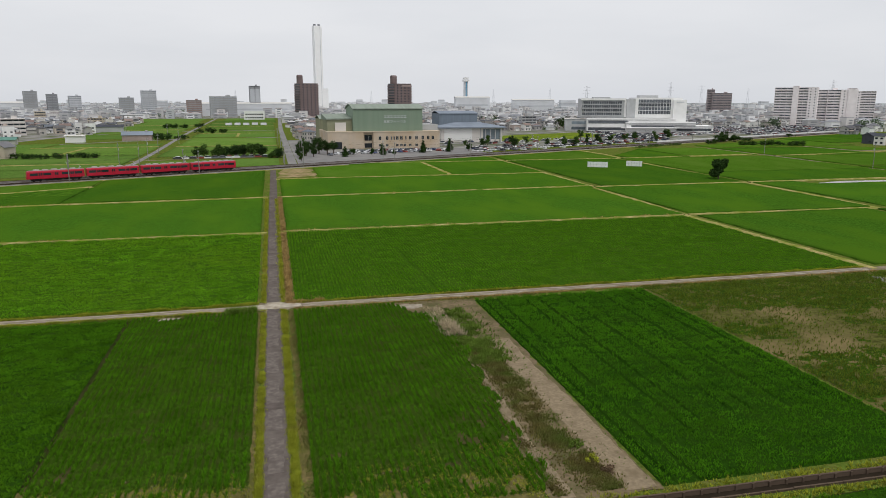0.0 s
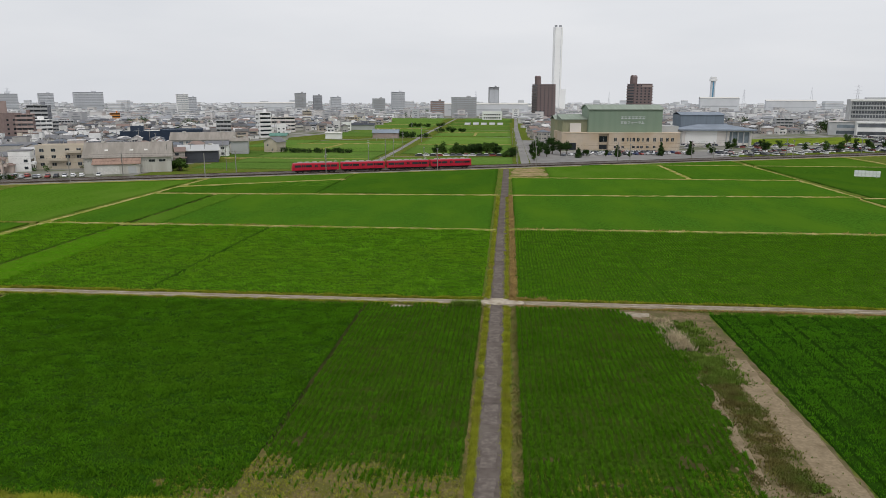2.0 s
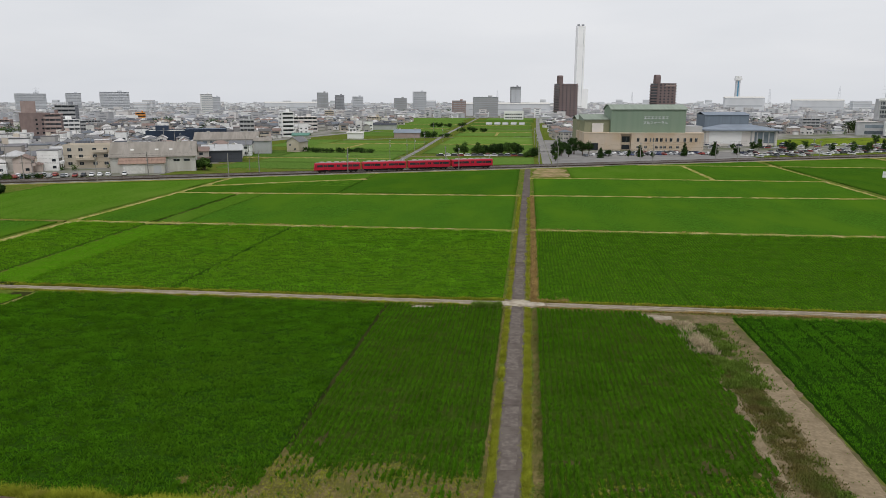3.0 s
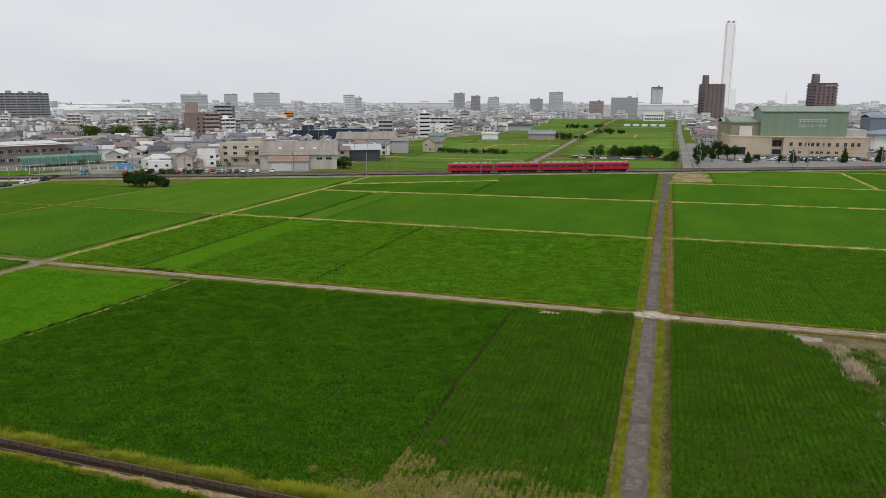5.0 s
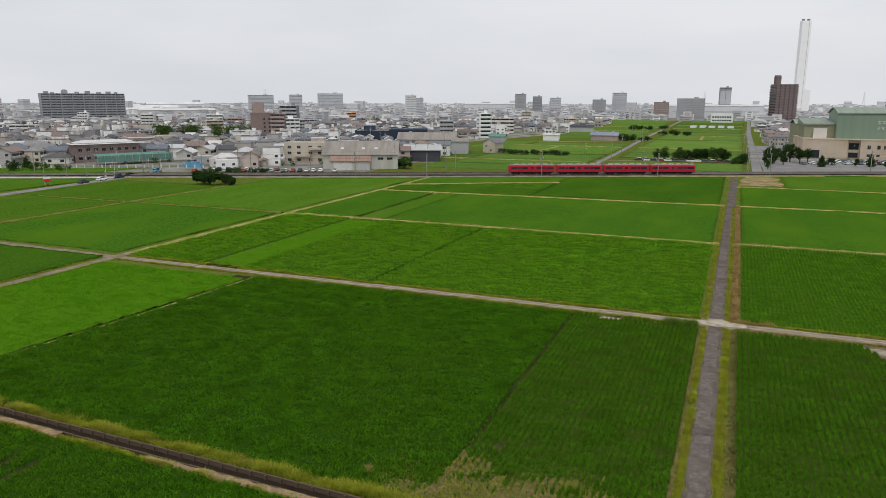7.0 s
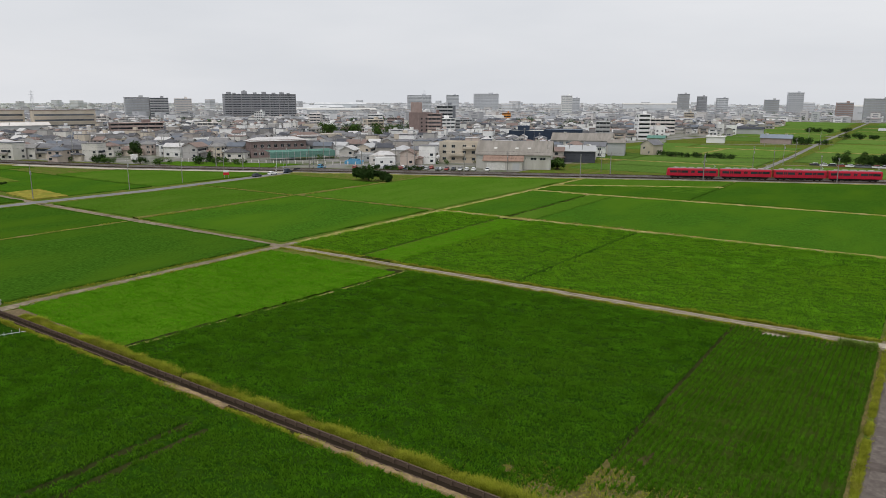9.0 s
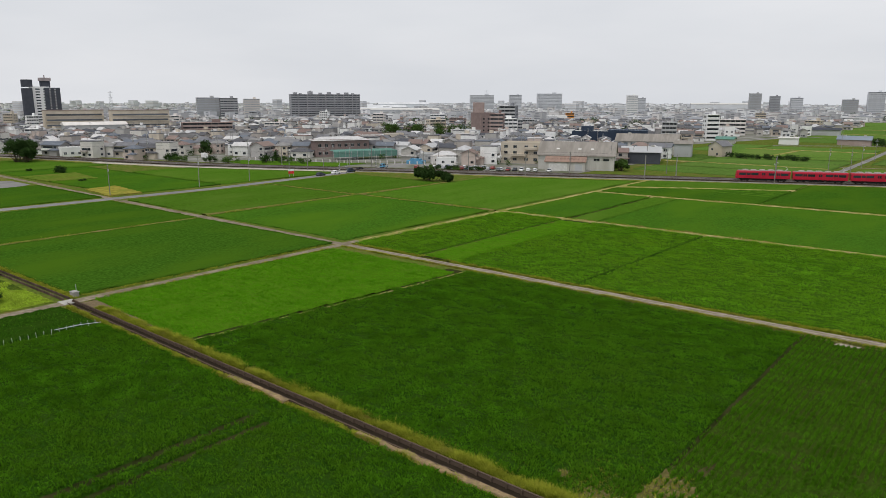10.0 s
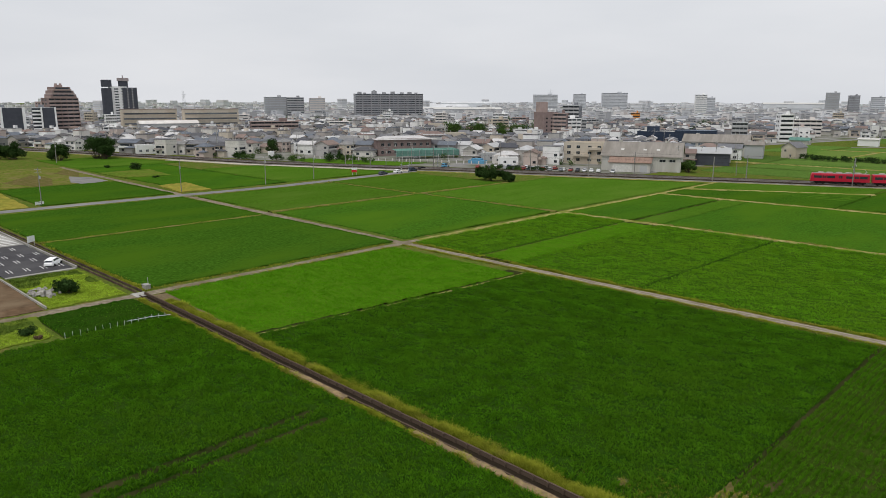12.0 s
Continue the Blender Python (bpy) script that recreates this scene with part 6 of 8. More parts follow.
def plum_tower(x, y, w, d, h, storeys, off, core, label):
    """A tower with small windows on its broad brick face and stacked balconies on the face beside it."""
    b = thing("apartment_building", label, "apartment building", x, y, 0, facing(x, y, off), "apartment buildings")
    part("wall", Geo().box(0, 0, -0.2, w, d, h + 0.2), PLUM_BRICK, b)
    fh = h / storeys
    pane = Geo().box(0, -d / 2, 0, 1.7, 0.16, 1.4).mesh("window", GLASS)
    gap = Geo().box(-w / 2, 0, 0, 0.2, d * 0.86, fh * 0.5).mesh("balcony_recess", GLASS)
    shelf = Geo().box(-w / 2 - 0.6, 0, 0, 1.4, d * 0.9, fh * 0.42).mesh("balcony", PLUM_BRICK)
    bump = Geo().box(w / 2 + 0.5, -d / 2 + 2.0, 0, 1.4, 3.4, fh * 0.42).mesh("corner_balcony", PLUM_BRICK)
    for s in range(storeys):
        z = s * fh
        part("balcony", shelf, None, b, at=(0, 0, z + 0.1))
        part("balcony_recess", gap, None, b, at=(0, 0, z + fh * 0.45))
        part("corner_balcony", bump, None, b, at=(0, 0, z + 0.1))
        for k in range(4):
            part("window", pane, None, b, at=(-w * 0.33 + k * w * 0.22, 0, z + 1.0))
    part("roof", Geo().box(0, 0, h, w + 0.4, d + 0.4, 0.5), PLUM_BRICK, b)
    part("lift_tower", Geo().box(-w * 0.32, 2, h - 0.5, core[0], 7, core[1] - h - 1.5), PLUM_BRICK, b)
    part("lift_tower_cap", Geo().profile([(-1.5, core[1] - 2)] + [(2 + 3.5 * math.cos(t), core[1] - 2 + 2 * math.sin(t)) for t in (3.14, 2.4, 1.57, 0.8, 0)], -w * 0.32 - core[0] / 2, -w * 0.32 + core[0] / 2), PLUM_BRICK, b)
    return b


plum_tower(48, 985, 25, 20, 48.5, 15, 22, (6, 60), "tall plum brown tiled apartment tower with a lift core")
t2 = plum_tower(148, 838, 21, 20, 46, 15, 24, (5.5, 56), "tall plum brown tiled apartment tower with a stepped top")
part("roof_terrace", Geo().box(4, -4, 43.2, 12, 12.4, 1.6), ROSE_WALL, t2, "pale terrace parapet")
# apartment slabs at the right


def condo(x, y, off, h, storeys, wings, label):
    """A long block of flats made of balcony bays, plain stair towers and end walls with small windows; wings: (width, kind, step forward)."""
    b = thing("apartment_building", label, "apartment building", x, y, 0, facing(x, y, off), "apartment buildings")
    fh = h / storeys
    left = -sum(w for w, kind, f in wings) / 2
    for w, kind, f in wings:
        cx, left, top = left + w / 2, left + w, h - (0 if kind != "plain" else -1.6)
        if kind == "balcony":
            part("wall", Geo().box(cx, 1 - f, -0.2, w, 14, h), CONDO_WALL, b)
            slab = Geo().box(0, -7.0 - f, 0, w - 0.2, 0.14, fh * 0.42).box(0, -6.6 - f, -0.12, w - 0.2, 0.9, 0.16).mesh("balcony", CONDO_WALL)
            dark = Geo().box(0, -6.05 - f, fh * 0.1, w - 0.8, 0.08, fh * 0.66).mesh("window_band", SOFT_GLASS)
            for st in range(storeys):
                part("balcony", slab, None, b, at=(cx, 0, st * fh + 0.2))
                part("window_band", dark, None, b, at=(cx, 0, st * fh + 0.25))
            for k in range(int(w / 5) + 1):
                part("party_wall", Geo().box(cx - w / 2 + 0.15 + k * (w - 0.3) / int(w / 5), -6.5 - f, 0, 0.25, 1.1, h), CONDO_WALL, b)
        else:
            part("stair_tower" if kind == "plain" else "end_wall", Geo().box(cx, 1 - f, -0.2, w, 15.4, top), CONDO_WALL, b)
            if kind == "dots":
                dot = Geo().box(0, -6.72 - f, 0, 1.1, 0.1, 1.1).mesh("window", SOFT_GLASS)
                for st in range(storeys):
                    for k in range(max(1, int(w / 4.2))):
                        part("window", dot, None, b, at=(cx - w / 2 + (k + 0.5) * w / max(1, int(w / 4.2)), 0, st * fh + 1.0))
        part("roof", Geo().box(cx, 1 - f, top - 0.1, w + 0.2, 15.6, 0.35), CONDO_WALL, b)
    part("roof_house", Geo().box(0, 2, h, 5, 5, 2.2), CONDO_WALL, b)
    return b


condo(590, 719, -6, 42.5, 14, [(19, "balcony", 0), (6, "plain", 2.5), (10, "balcony", 0), (9.5, "dots", 1.5)], "large off-white block of flats with balconies and stair towers")
condo(633, 709, 4, 40, 13, [(14, "balcony", 0), (13, "balcony", 2), (7, "dots", 3), (9, "plain", 4)], "off-white block of flats with stepped balconies and pinkish stair tower")
condo(695, 744, 4, 39, 13, [(12, "balcony", 0), (13, "dots", 1.5), (16, "balcony", 0)], "off-white block of flats with balconies and a plain end")
apartment(842, 1229, 34, 18, 40, 13, 10, ROSE_GREY, "grey brown distant apartment block", bays=5, glass=SOFT_GLASS)
apartment(830, 1247, 12, 14, 47, 15, 10, ROSE_GREY, "slim grey distant apartment tower", bays=2, glass=SOFT_GLASS)
# left end of the town
tower = apartment(-645, 208.4, 23, 16, 30, 10, 22, RED_BRICK, "red brown tiled apartment tower with a stepped crown", ROSE_WALL, bays=5)
for k, (w, z) in enumerate(((20, 30.4), (17, 33.4), (13, 36.2))):
    part("crown_storey", Geo().box(1.0 - k * 0.3, 0.6, z, w, 13.0, 2.9), RED_BRICK, tower)
    part("crown_ledge", Geo().box(1.0 - k * 0.3, -0.2, z + 0.2, w + 0.6, 13.4, 0.9), ROSE_WALL, tower)
    part("crown_window", Geo().box(1.0 - k * 0.3, -5.95, z + 1.3, w * 0.8, 0.12, 1.2), GLASS, tower)
part("crown_cap", Geo().box(0.2, 1, 39.1, 5, 4, 1.8).box(-1.6, 1, 40.9, 0.8, 3, 1.2).box(2.0, 1, 40.9, 0.8, 3, 1.2), ROSE_WALL, tower)
apartment(-657, 200, 9, 14, 27, 9, 22, ROSE_WALL, "rose brown wing of a stepped apartment tower", bays=3)


def panelled_block(x, y, w, d, h, storeys, off, label):
    """A block with a large plain charcoal panel between white edges and open floors beside it."""
    b = thing("apartment_building", label, "apartment building", x, y, 0, facing(x, y, off), "apartment buildings")
    part("wall", Geo().box(0, 0.5, -0.2, w, d - 1, h + 0.2), DIM_GREY, b)
    part("panel", Geo().box(w * 0.18, -d / 2 + 0.3, 0, w * 0.5, 0.5, h + 0.3), CHARCOAL, b, "plain charcoal wall panel")
    for sx in (-0.1, 0.47):
        part("edge", Geo().box(w * sx, -d / 2 + 0.1, 0, w * 0.075, 1.0, h + 0.8), WHITE_WALL, b, "white edge wall")
    for s in range(storeys):
        part("balcony", Geo().box(-w * 0.3, -d / 2 + 0.2, s * h / storeys + 0.2, w * 0.36, 1.2, 1.2), WHITE_WALL, b)
        part("window_band", Geo().box(-w * 0.3, -d / 2 + 0.95, s * h / storeys + 1.5, w * 0.34, 0.15, 1.2), GLASS, b)
    part("roof", Geo().box(0, 0.5, h, w, d - 1, 0.5), PALE_GREY, b)
    part("roof_house", Geo().box(-w * 0.1, 3, h + 0.5, w * 0.22, 4, 2.2), DIM_GREY, b)


panelled_block(-636.5, 165, 27, 14, 22.5, 8, 0, "dark grey apartment block with charcoal panels and white edges")
panelled_block(-628.5, 190.5, 17, 14, 22.5, 8, 0, "dark grey apartment block with a charcoal panel and white edges")
duo = thing("apartment_building", "charcoal and white apartment tower with two tall crowns", "apartment building", -841, 334.5, 0, facing(-841, 334.5, 8), "apartment buildings")
part("stair_wall", Geo().box(-1, 1, -0.2, 18, 13, 43.2), WHITE_WALL, duo, "white middle with open stairs")
part("left_wing", Geo().box(-13, 0, -0.2, 9, 15, 41.5), CHARCOAL, duo, "charcoal tiled wing")
part("left_crown", Geo().box(-12.6, 0, 42.6, 9.6, 12, 7.6), CHARCOAL, duo)
part("right_wing", Geo().box(10.5, 0, -0.2, 15, 15, 42.0), CHARCOAL, duo, "charcoal tiled wing")
part("right_crown", Geo().box(5, 1, 42, 9, 9, 7), CHARCOAL, duo)
part("crown_rim", Geo().box(5, 1, 49, 11, 11, 3.4).box(5, 1, 52.4, 1, 1, 3), ROSE_GREY, duo, "pale louvred crown")
for s in range(14):
    part("stair_opening", Geo().box(-3.5, -5.55, 1.2 + s * 2.95, 4.2, 0.2, 1.3), GLASS, duo)
    part("window", Geo().box(2.4, -5.55, 1.4 + s * 2.95, 1.2, 0.2, 1.2), GLASS, duo)
    for wx in (8, 13):
        part("window", Geo().box(wx, -7.55, 1.4 + s * 2.95, 1.3, 0.2, 1.1), UNIT_WHITE, duo)
slab_block = apartment(-747, 658, 94, 14, 36.0, 12, 14, SLATE_GREY, "long dark grey apartment slab with many balconies", core=(-20, 6, 40), bays=18, glass=SOFT_GLASS)
for k, (sx, w, h) in enumerate(((-40, 5, 2.6), (-33, 3, 1.6), (-6, 4, 2.2), (6, 5, 3.0), (19, 4, 2.0), (30, 5, 2.6), (39, 3, 1.8))):
    part("roof_house", Geo().box(sx, 1, 36.3, w, 5, h), SLATE_GREY, slab_block)
for k in range(7):
    part("downpipe_wall", Geo().box(-38 + k * 12.4, -7.1, 0, 0.9, 0.5, 36), SLATE_GREY, slab_block)
rose = block("apartment_building", "rose brown apartment block with a tall pale stair tower", "apartment building", -322, 440, 12, 15, 20, facing(-322, 440, 30), RED_BRICK, "apartment buildings")
part("stair_tower", Geo().box(-2, 3, 19.5, 6.5, 6, 8.5), ROSE_WALL, rose)
windows(rose, [-3.5, 0.5, 4], [1.5 + 2.8 * k for k in range(6)], -7.5, 1.3, 1.2, sash=False)
apartment(-313.5, 446.5, 10, 14, 19.5, 7, -6, RED_BRICK, "rose brown apartment block with open balconies", ROSE_WALL, bays=3, glass=SOFT_GLASS)
apartment(-356, 524, 14, 13, 24.5, 8, -12, DIM_GREY, "grey apartment block with open balconies", PALE_GREY, bays=3)
apartment(-519, 331, 38, 13, 11.5, 4, 8, RED_BRICK, "brown four storey apartment block with wide balconies", ROSE_WALL, bays=7)
# Wall and glass colours of these blocks are lightened to paint haze.
apartment(-843, 540, 28, 15, 31.5, 10, 6, PALE_GREY, "haze-paled grey apartment block with balconies", bays=6, glass=HAZE_BAND)
apartment(-829, 562, 22, 15, 31, 10, 6, SLATE_GREY, "grey apartment block with balconies", PALE_GREY, bays=5, glass=SOFT_GLASS)
apartment(-812, 586, 20, 15, 30, 10, 6, OFFWHITE, "off-white apartment block with balconies", bays=5, glass=HAZE_BAND)
apartment(-190, 551, 9, 10, 19, 6, 20, WHITE_WALL, "white narrow apartment block with outside stairs", bays=1)
apartment(-207, 648, 25, 10, 13, 4, 0, OFFWHITE, "off-white low apartment block with balconies", bays=6)
# Distant blocks: haze is put into the wall and window band colours.
for x, y, w, h, st, wl, lb in ((-950, 1290, 52, 38, 13, HAZE_WALL, "haze-paled distant apartment slab"), (-890, 1332, 26, 39, 13, HAZE_WALL, "haze-paled distant apartment tower"), (-776, 1286, 50, 41, 14, HAZE_WALL, "haze-paled distant stepped apartment slab"), (-547, 1182, 18, 36.5, 12, WHITE_WALL, "white and grey distant apartment tower"),
                               (-574, 1280, 14, 32, 11, HAZE_WALL, "haze-paled distant apartment tower"), (-419, 1443, 21, 41, 14, PALE_GREY, "grey distant office tower"), (-386, 1452, 17, 36, 12, SLATE_GREY, "dark grey distant office block"), (-345, 1440, 20, 33, 10, HAZE_WALL, "haze-paled distant hotel block"),
                               (-205, 1350, 24, 42, 13, HAZE_WALL, "haze-paled pinkish distant apartment tower"), (-238, 1330, 22, 30, 9, PALE_GREY, "grey distant apartment block"), (-25, 1300, 17, 50, 1, SLATE_GREY, "slim windowless grey distant tower"), (-72, 1200, 40, 32, 9, PALE_GREY, "haze-paled grey distant apartment block"),
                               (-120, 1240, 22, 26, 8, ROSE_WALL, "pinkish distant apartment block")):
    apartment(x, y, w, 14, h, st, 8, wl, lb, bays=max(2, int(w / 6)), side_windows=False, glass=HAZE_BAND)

# ---- the hall with the green metal top ----
hall = thing("hall", "beige hall with a large sage green metal auditorium and vaulted roof", "hall", 66, 446, 0, radians(4))
g = Geo()
g.prism([(-34, -9), (-22, -12.5), (-13, -13.5), (-12.5, -11.5), (-7, -11.5), (-7, -13.5), (33, -13.5), (36, -10), (36, 26), (-34, 26)], -0.2, 9.8)
part("base_wall", g, TAN_WALL, hall, "beige two storey base")
part("base_coping", Geo().prism([(-34.2, -9.1), (-22, -12.7), (-13, -13.7), (33.1, -13.7), (36.2, -10.1), (36.2, 26.2), (-34.2, 26.2)], 9.8, 10.3), TAN_WALL, hall)
g = Geo()
arc = [(-9.5, 9.9), (15.5, 9.9)] + [(15.5 - 25 * k / 12, 23.2 + 2.4 * math.sin(math.pi * k / 12)) for k in range(13)]
g.profile(arc, -18.4, 25.0)
part("auditorium_wall", g, GREEN_WALL, hall, "sage green ribbed metal wall")
g = Geo()
a2 = [(16.0 - 26 * k / 14, 23.4 + 2.6 * math.sin(math.pi * k / 14)) for k in range(15)]
g.profile(a2 + [(p[0], p[1] + 0.5) for p in reversed(a2)], -19.1, 25.6)
part("vaulted_roof", g, GREEN_ROOF, hall, "weathered pale green vaulted roof")
part("side_volume", Geo().prism([(-33, -3), (-18.5, -5), (-18.5, 18), (-33, 18)], 9.9, 18.0), OLIVE_WALL, hall, "olive green side volume")
part("side_roof", Geo().poly((-33.6, -3.6, 17.9), (-18.5, -5.6, 18.1), (-18.5, 18.5, 20.5), (-33.6, 18.5, 20.3)).poly((-33.6, -3.6, 17.9), (-33.6, 18.5, 20.3), (-33.6, 18.5, 17), (-33.6, -3.6, 17)).poly((-33.6, -3.6, 17.2), (-18.5, -5.6, 17.4), (-18.5, -5.6, 18.1), (-33.6, -3.6, 17.9)), GREEN_ROOF, hall)
part("white_panel", Geo().box(-25.4, -4.9, 10.1, 6.6, 0.5, 5.4), OFFWHITE, hall, "plain white wall panel")
part("back_volume", Geo().box(-16, 40, -0.2, 34, 22, 17), OLIVE_WALL, hall)
part("back_roof", Geo().gable(-16, 40, 16.8, 34, 22, 2.2), GREEN_ROOF, hall)
part("right_volume", Geo().box(31.5, 6, 9.9, 10, 20, 4), PALE_GREY, hall)
windows(hall, [-3, 1.5, 7.8, 10.4, 16, 20, 24, 27.5, 30.5], [5.2], -13.5, 1.5, 2.1)
windows(hall, [-3, 1.5, 7.8, 10.4, 12.6, 16, 20, 24], [1.3], -13.5, 1.5, 1.3)
windows(hall, [-10, 4.2, 5.9, 13.2], [5.2], -13.5, 0.8, 2.1)
part("porch_window", Geo().box(-9.8, -11.5, 4.8, 4.6, 0.2, 3.4), GLASS, hall)
part("porch_window", Geo().box(-9.8, -11.5, 0.6, 4.6, 0.2, 2.6), GLASS, hall)
part("entrance", Geo().box(-27.5, -10.95, 0, 4.5, 0.9, 4.2), GLASS, hall, "dark glazed entrance")
# name of the hall in raised letters; the upper line is not spelled out
for k in range(7):
    part("sign_bar", Geo().box(1.3 + k * 2.1, -9.62, 19.3, 1.6, 0.12, 0.3).box(1.3 + k * 2.1, -9.62, 18.2, 1.6, 0.12, 0.28).box(1.3 + k * 2.1, -9.62, 18.4, 0.25, 0.12, 1.0), LAVENDER, hall, "pale raised sign shape")
txt = bpy.data.curves.new("sign_lettering", "FONT")
txt.body, txt.size, txt.extrude = "文化フォーラム", 2.05, 0.06
txt.materials.append(LAVENDER)
lettering = new("sign_lettering", txt)
lettering.parent, lettering.location, lettering.rotation_euler = hall, (0.2, -9.62, 15.3), (radians(90), 0, 0)

# low building with blue-grey roofs beside the hall
annex = thing("annex_hall", "low off-white hall with blue-grey metal roofs", "hall", 136, 495, 0, radians(0))
part("wall", Geo().box(0, 0, -0.2, 44, 26, 10.6), OFFWHITE, annex)
part("roof", Geo().hip(0, 0, 10.6, 46, 28, 2.8, 1.2, 0.9), GREY_ROOF, annex)
part("upper_hall", Geo().box(-6, 14, 10, 28, 24, 9.5), GREY_METAL, annex, "blue-grey metal upper hall")
part("upper_roof", Geo().gable(-6, 14, 19.4, 28, 24, 1.6), GREY_ROOF, annex)
part("window_band", Geo().box(14, -13.05, 2, 12, 0.2, 7), GLASS_BLUE, annex)
for k in range(5):
    part("pillar", Geo().box(6 + k * 3.6, -13.3, 0, 0.7, 0.6, 10.4), PALE_GREY, annex)
part("shutter_wall", Geo().box(-10, -13.1, 1.5, 20, 0.3, 8), WHITE_WALL, annex)

# white hospital
hosp = thing("hospital", "large white modern hospital with long glazed wings", "hospital", 332, 625, 0, facing(332, 625, 12))
hosp.scale = (0.88, 1.0, 0.95)
part("podium", Geo().box(-2, 2, -0.2, 92, 30, 12.6), WHITE_WALL, hosp)
part("podium_wing", Geo().box(28, -8, -0.2, 72, 22, 9.2), WHITE_WALL, hosp, "lower white wing")
part("podium_wing", Geo().box(62, -6, -0.2, 40, 26, 6.0), WHITE_WALL, hosp, "low white wing")
part("terrace_edge", Geo().box(-2, -13.2, 10.9, 93, 0.7, 0.6).box(28, -19.3, 7.9, 73, 0.7, 0.5).box(62, -19.2, 4.9, 41, 0.6, 0.4), PALE_GREY, hosp, "grey terrace edge")
part("wing_glazing", Geo().box(30, -19.08, 4.6, 66, 0.15, 1.5).box(62, -19.08, 1.0, 36, 0.15, 2.2), SOFT_GLASS, hosp)
part("wing_louvre", Geo().box(24, -19.1, 6.6, 60, 0.2, 0.5), PALE_GREY, hosp)
part("podium_canopy", Geo().box(24, -20.5, 3.4, 76, 3, 0.6), WHITE_WALL, hosp)
for z in (1.0, 7.6):
    part("podium_glazing", Geo().box(-26, -13.05, z, 42, 0.15, 2.8), SOFT_GLASS, hosp)
part("left_wing", Geo().box(-30, 10, 13, 46, 24, 18.5), PALE_GREY, hosp)
part("left_wing_frame", Geo().box(-30, -2.4, 30.0, 48, 1.0, 1.8).box(-6.4, -2.4, 13.4, 2.4, 1.0, 16.6), WHITE_WALL, hosp)
for s in range(4):
    part("window_band", Geo().box(-31, -2.05, 15.4 + s * 3.7, 42, 0.2, 2.4), SOFT_GLASS, hosp)
    part("louvre", Geo().box(-31, -2.3, 14.5 + s * 3.7, 44, 0.5, 0.5), PALE_GREY, hosp)
fin = Geo().box(0, -2.3, 15, 0.28, 0.4, 14.6).mesh("fin", PALE_GREY)
for k in range(18):
    part("fin", fin, None, hosp, at=(-51 + k * 2.4, 0, 0))
part("stair_tower", Geo().box(-1, 4, 13, 9, 18, 18), PALE_GREY, hosp)
part("right_wing", Geo().box(28, 9, 13, 50, 26, 19.5), WHITE_WALL, hosp)
for s in range(4):
    part("window_band", Geo().box(24, -4.05, 16.5 + s * 3.7, 34, 0.2, 3.1), SOFT_GLASS, hosp)
fin2 = Geo().box(0, -4.3, 16, 0.2, 0.4, 14.8).mesh("fin", WHITE_WALL)
for k in range(11):
    part("fin", fin2, None, hosp, at=(8.5 + k * 3.1, 0, 0))
part("end_tower", Geo().box(50, 4, 0, 14, 22, 30.5), WHITE_WALL, hosp)
part("sign_bar", Geo().box(50, -7.1, 27.5, 8, 0.2, 1.2), LAVENDER, hosp, "grey sign shape")
part("roof_plant", Geo().box(20, 12, 32.4, 20, 12, 2.4).box(-30, 12, 31.4, 18, 10, 1.6), PALE_GREY, hosp)
clinic = thing("clinic", "low pale grey clinic building with glazing", "clinic", 292, 644, 0, facing(292, 644, 4))
part("wall", Geo().box(0, 0, -0.2, 34, 20, 11), PALE_GREY, clinic)
for z in (1.2, 6.2):
    part("window_band", Geo().box(2, -10.05, z, 26, 0.2, 2.6), GLASS_BLUE, clinic)
part("roof", Geo().box(0, 0, 11, 35, 21, 0.5), OFFWHITE, clinic)

# tall white chimney of the incineration plant
stack = thing("chimney", "very tall slender white incinerator chimney with twin flues", "chimney", 97.6, 1492, 0, facing(94, 1497, 20))
part("shaft", Geo().box(0, 0, 0, 15.5, 13, 170), STACK_WHITE, stack)
part("flue", Geo().rod((-4.5, 0, 169), (-4.5, 0, 173.5), 2.6, n=12), DIM_GREY, stack)
part("flue", Geo().rod((4.5, 0, 169), (4.5, 0, 173.5), 2.6, n=12), DIM_GREY, stack)
part("groove", Geo().box(4.2, -6.6, 2, 0.5, 0.4, 166), HAZE_BAND, stack)
part("base_building", Geo().box(12, 4, 0, 14, 16, 49), STACK_WHITE, stack)
# The shaft's colour includes the haze of its distance.
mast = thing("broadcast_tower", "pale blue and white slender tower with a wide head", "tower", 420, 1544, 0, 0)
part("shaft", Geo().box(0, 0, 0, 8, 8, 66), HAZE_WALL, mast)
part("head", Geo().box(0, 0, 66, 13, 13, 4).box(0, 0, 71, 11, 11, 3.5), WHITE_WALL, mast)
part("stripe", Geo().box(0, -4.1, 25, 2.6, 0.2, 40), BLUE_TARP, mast)


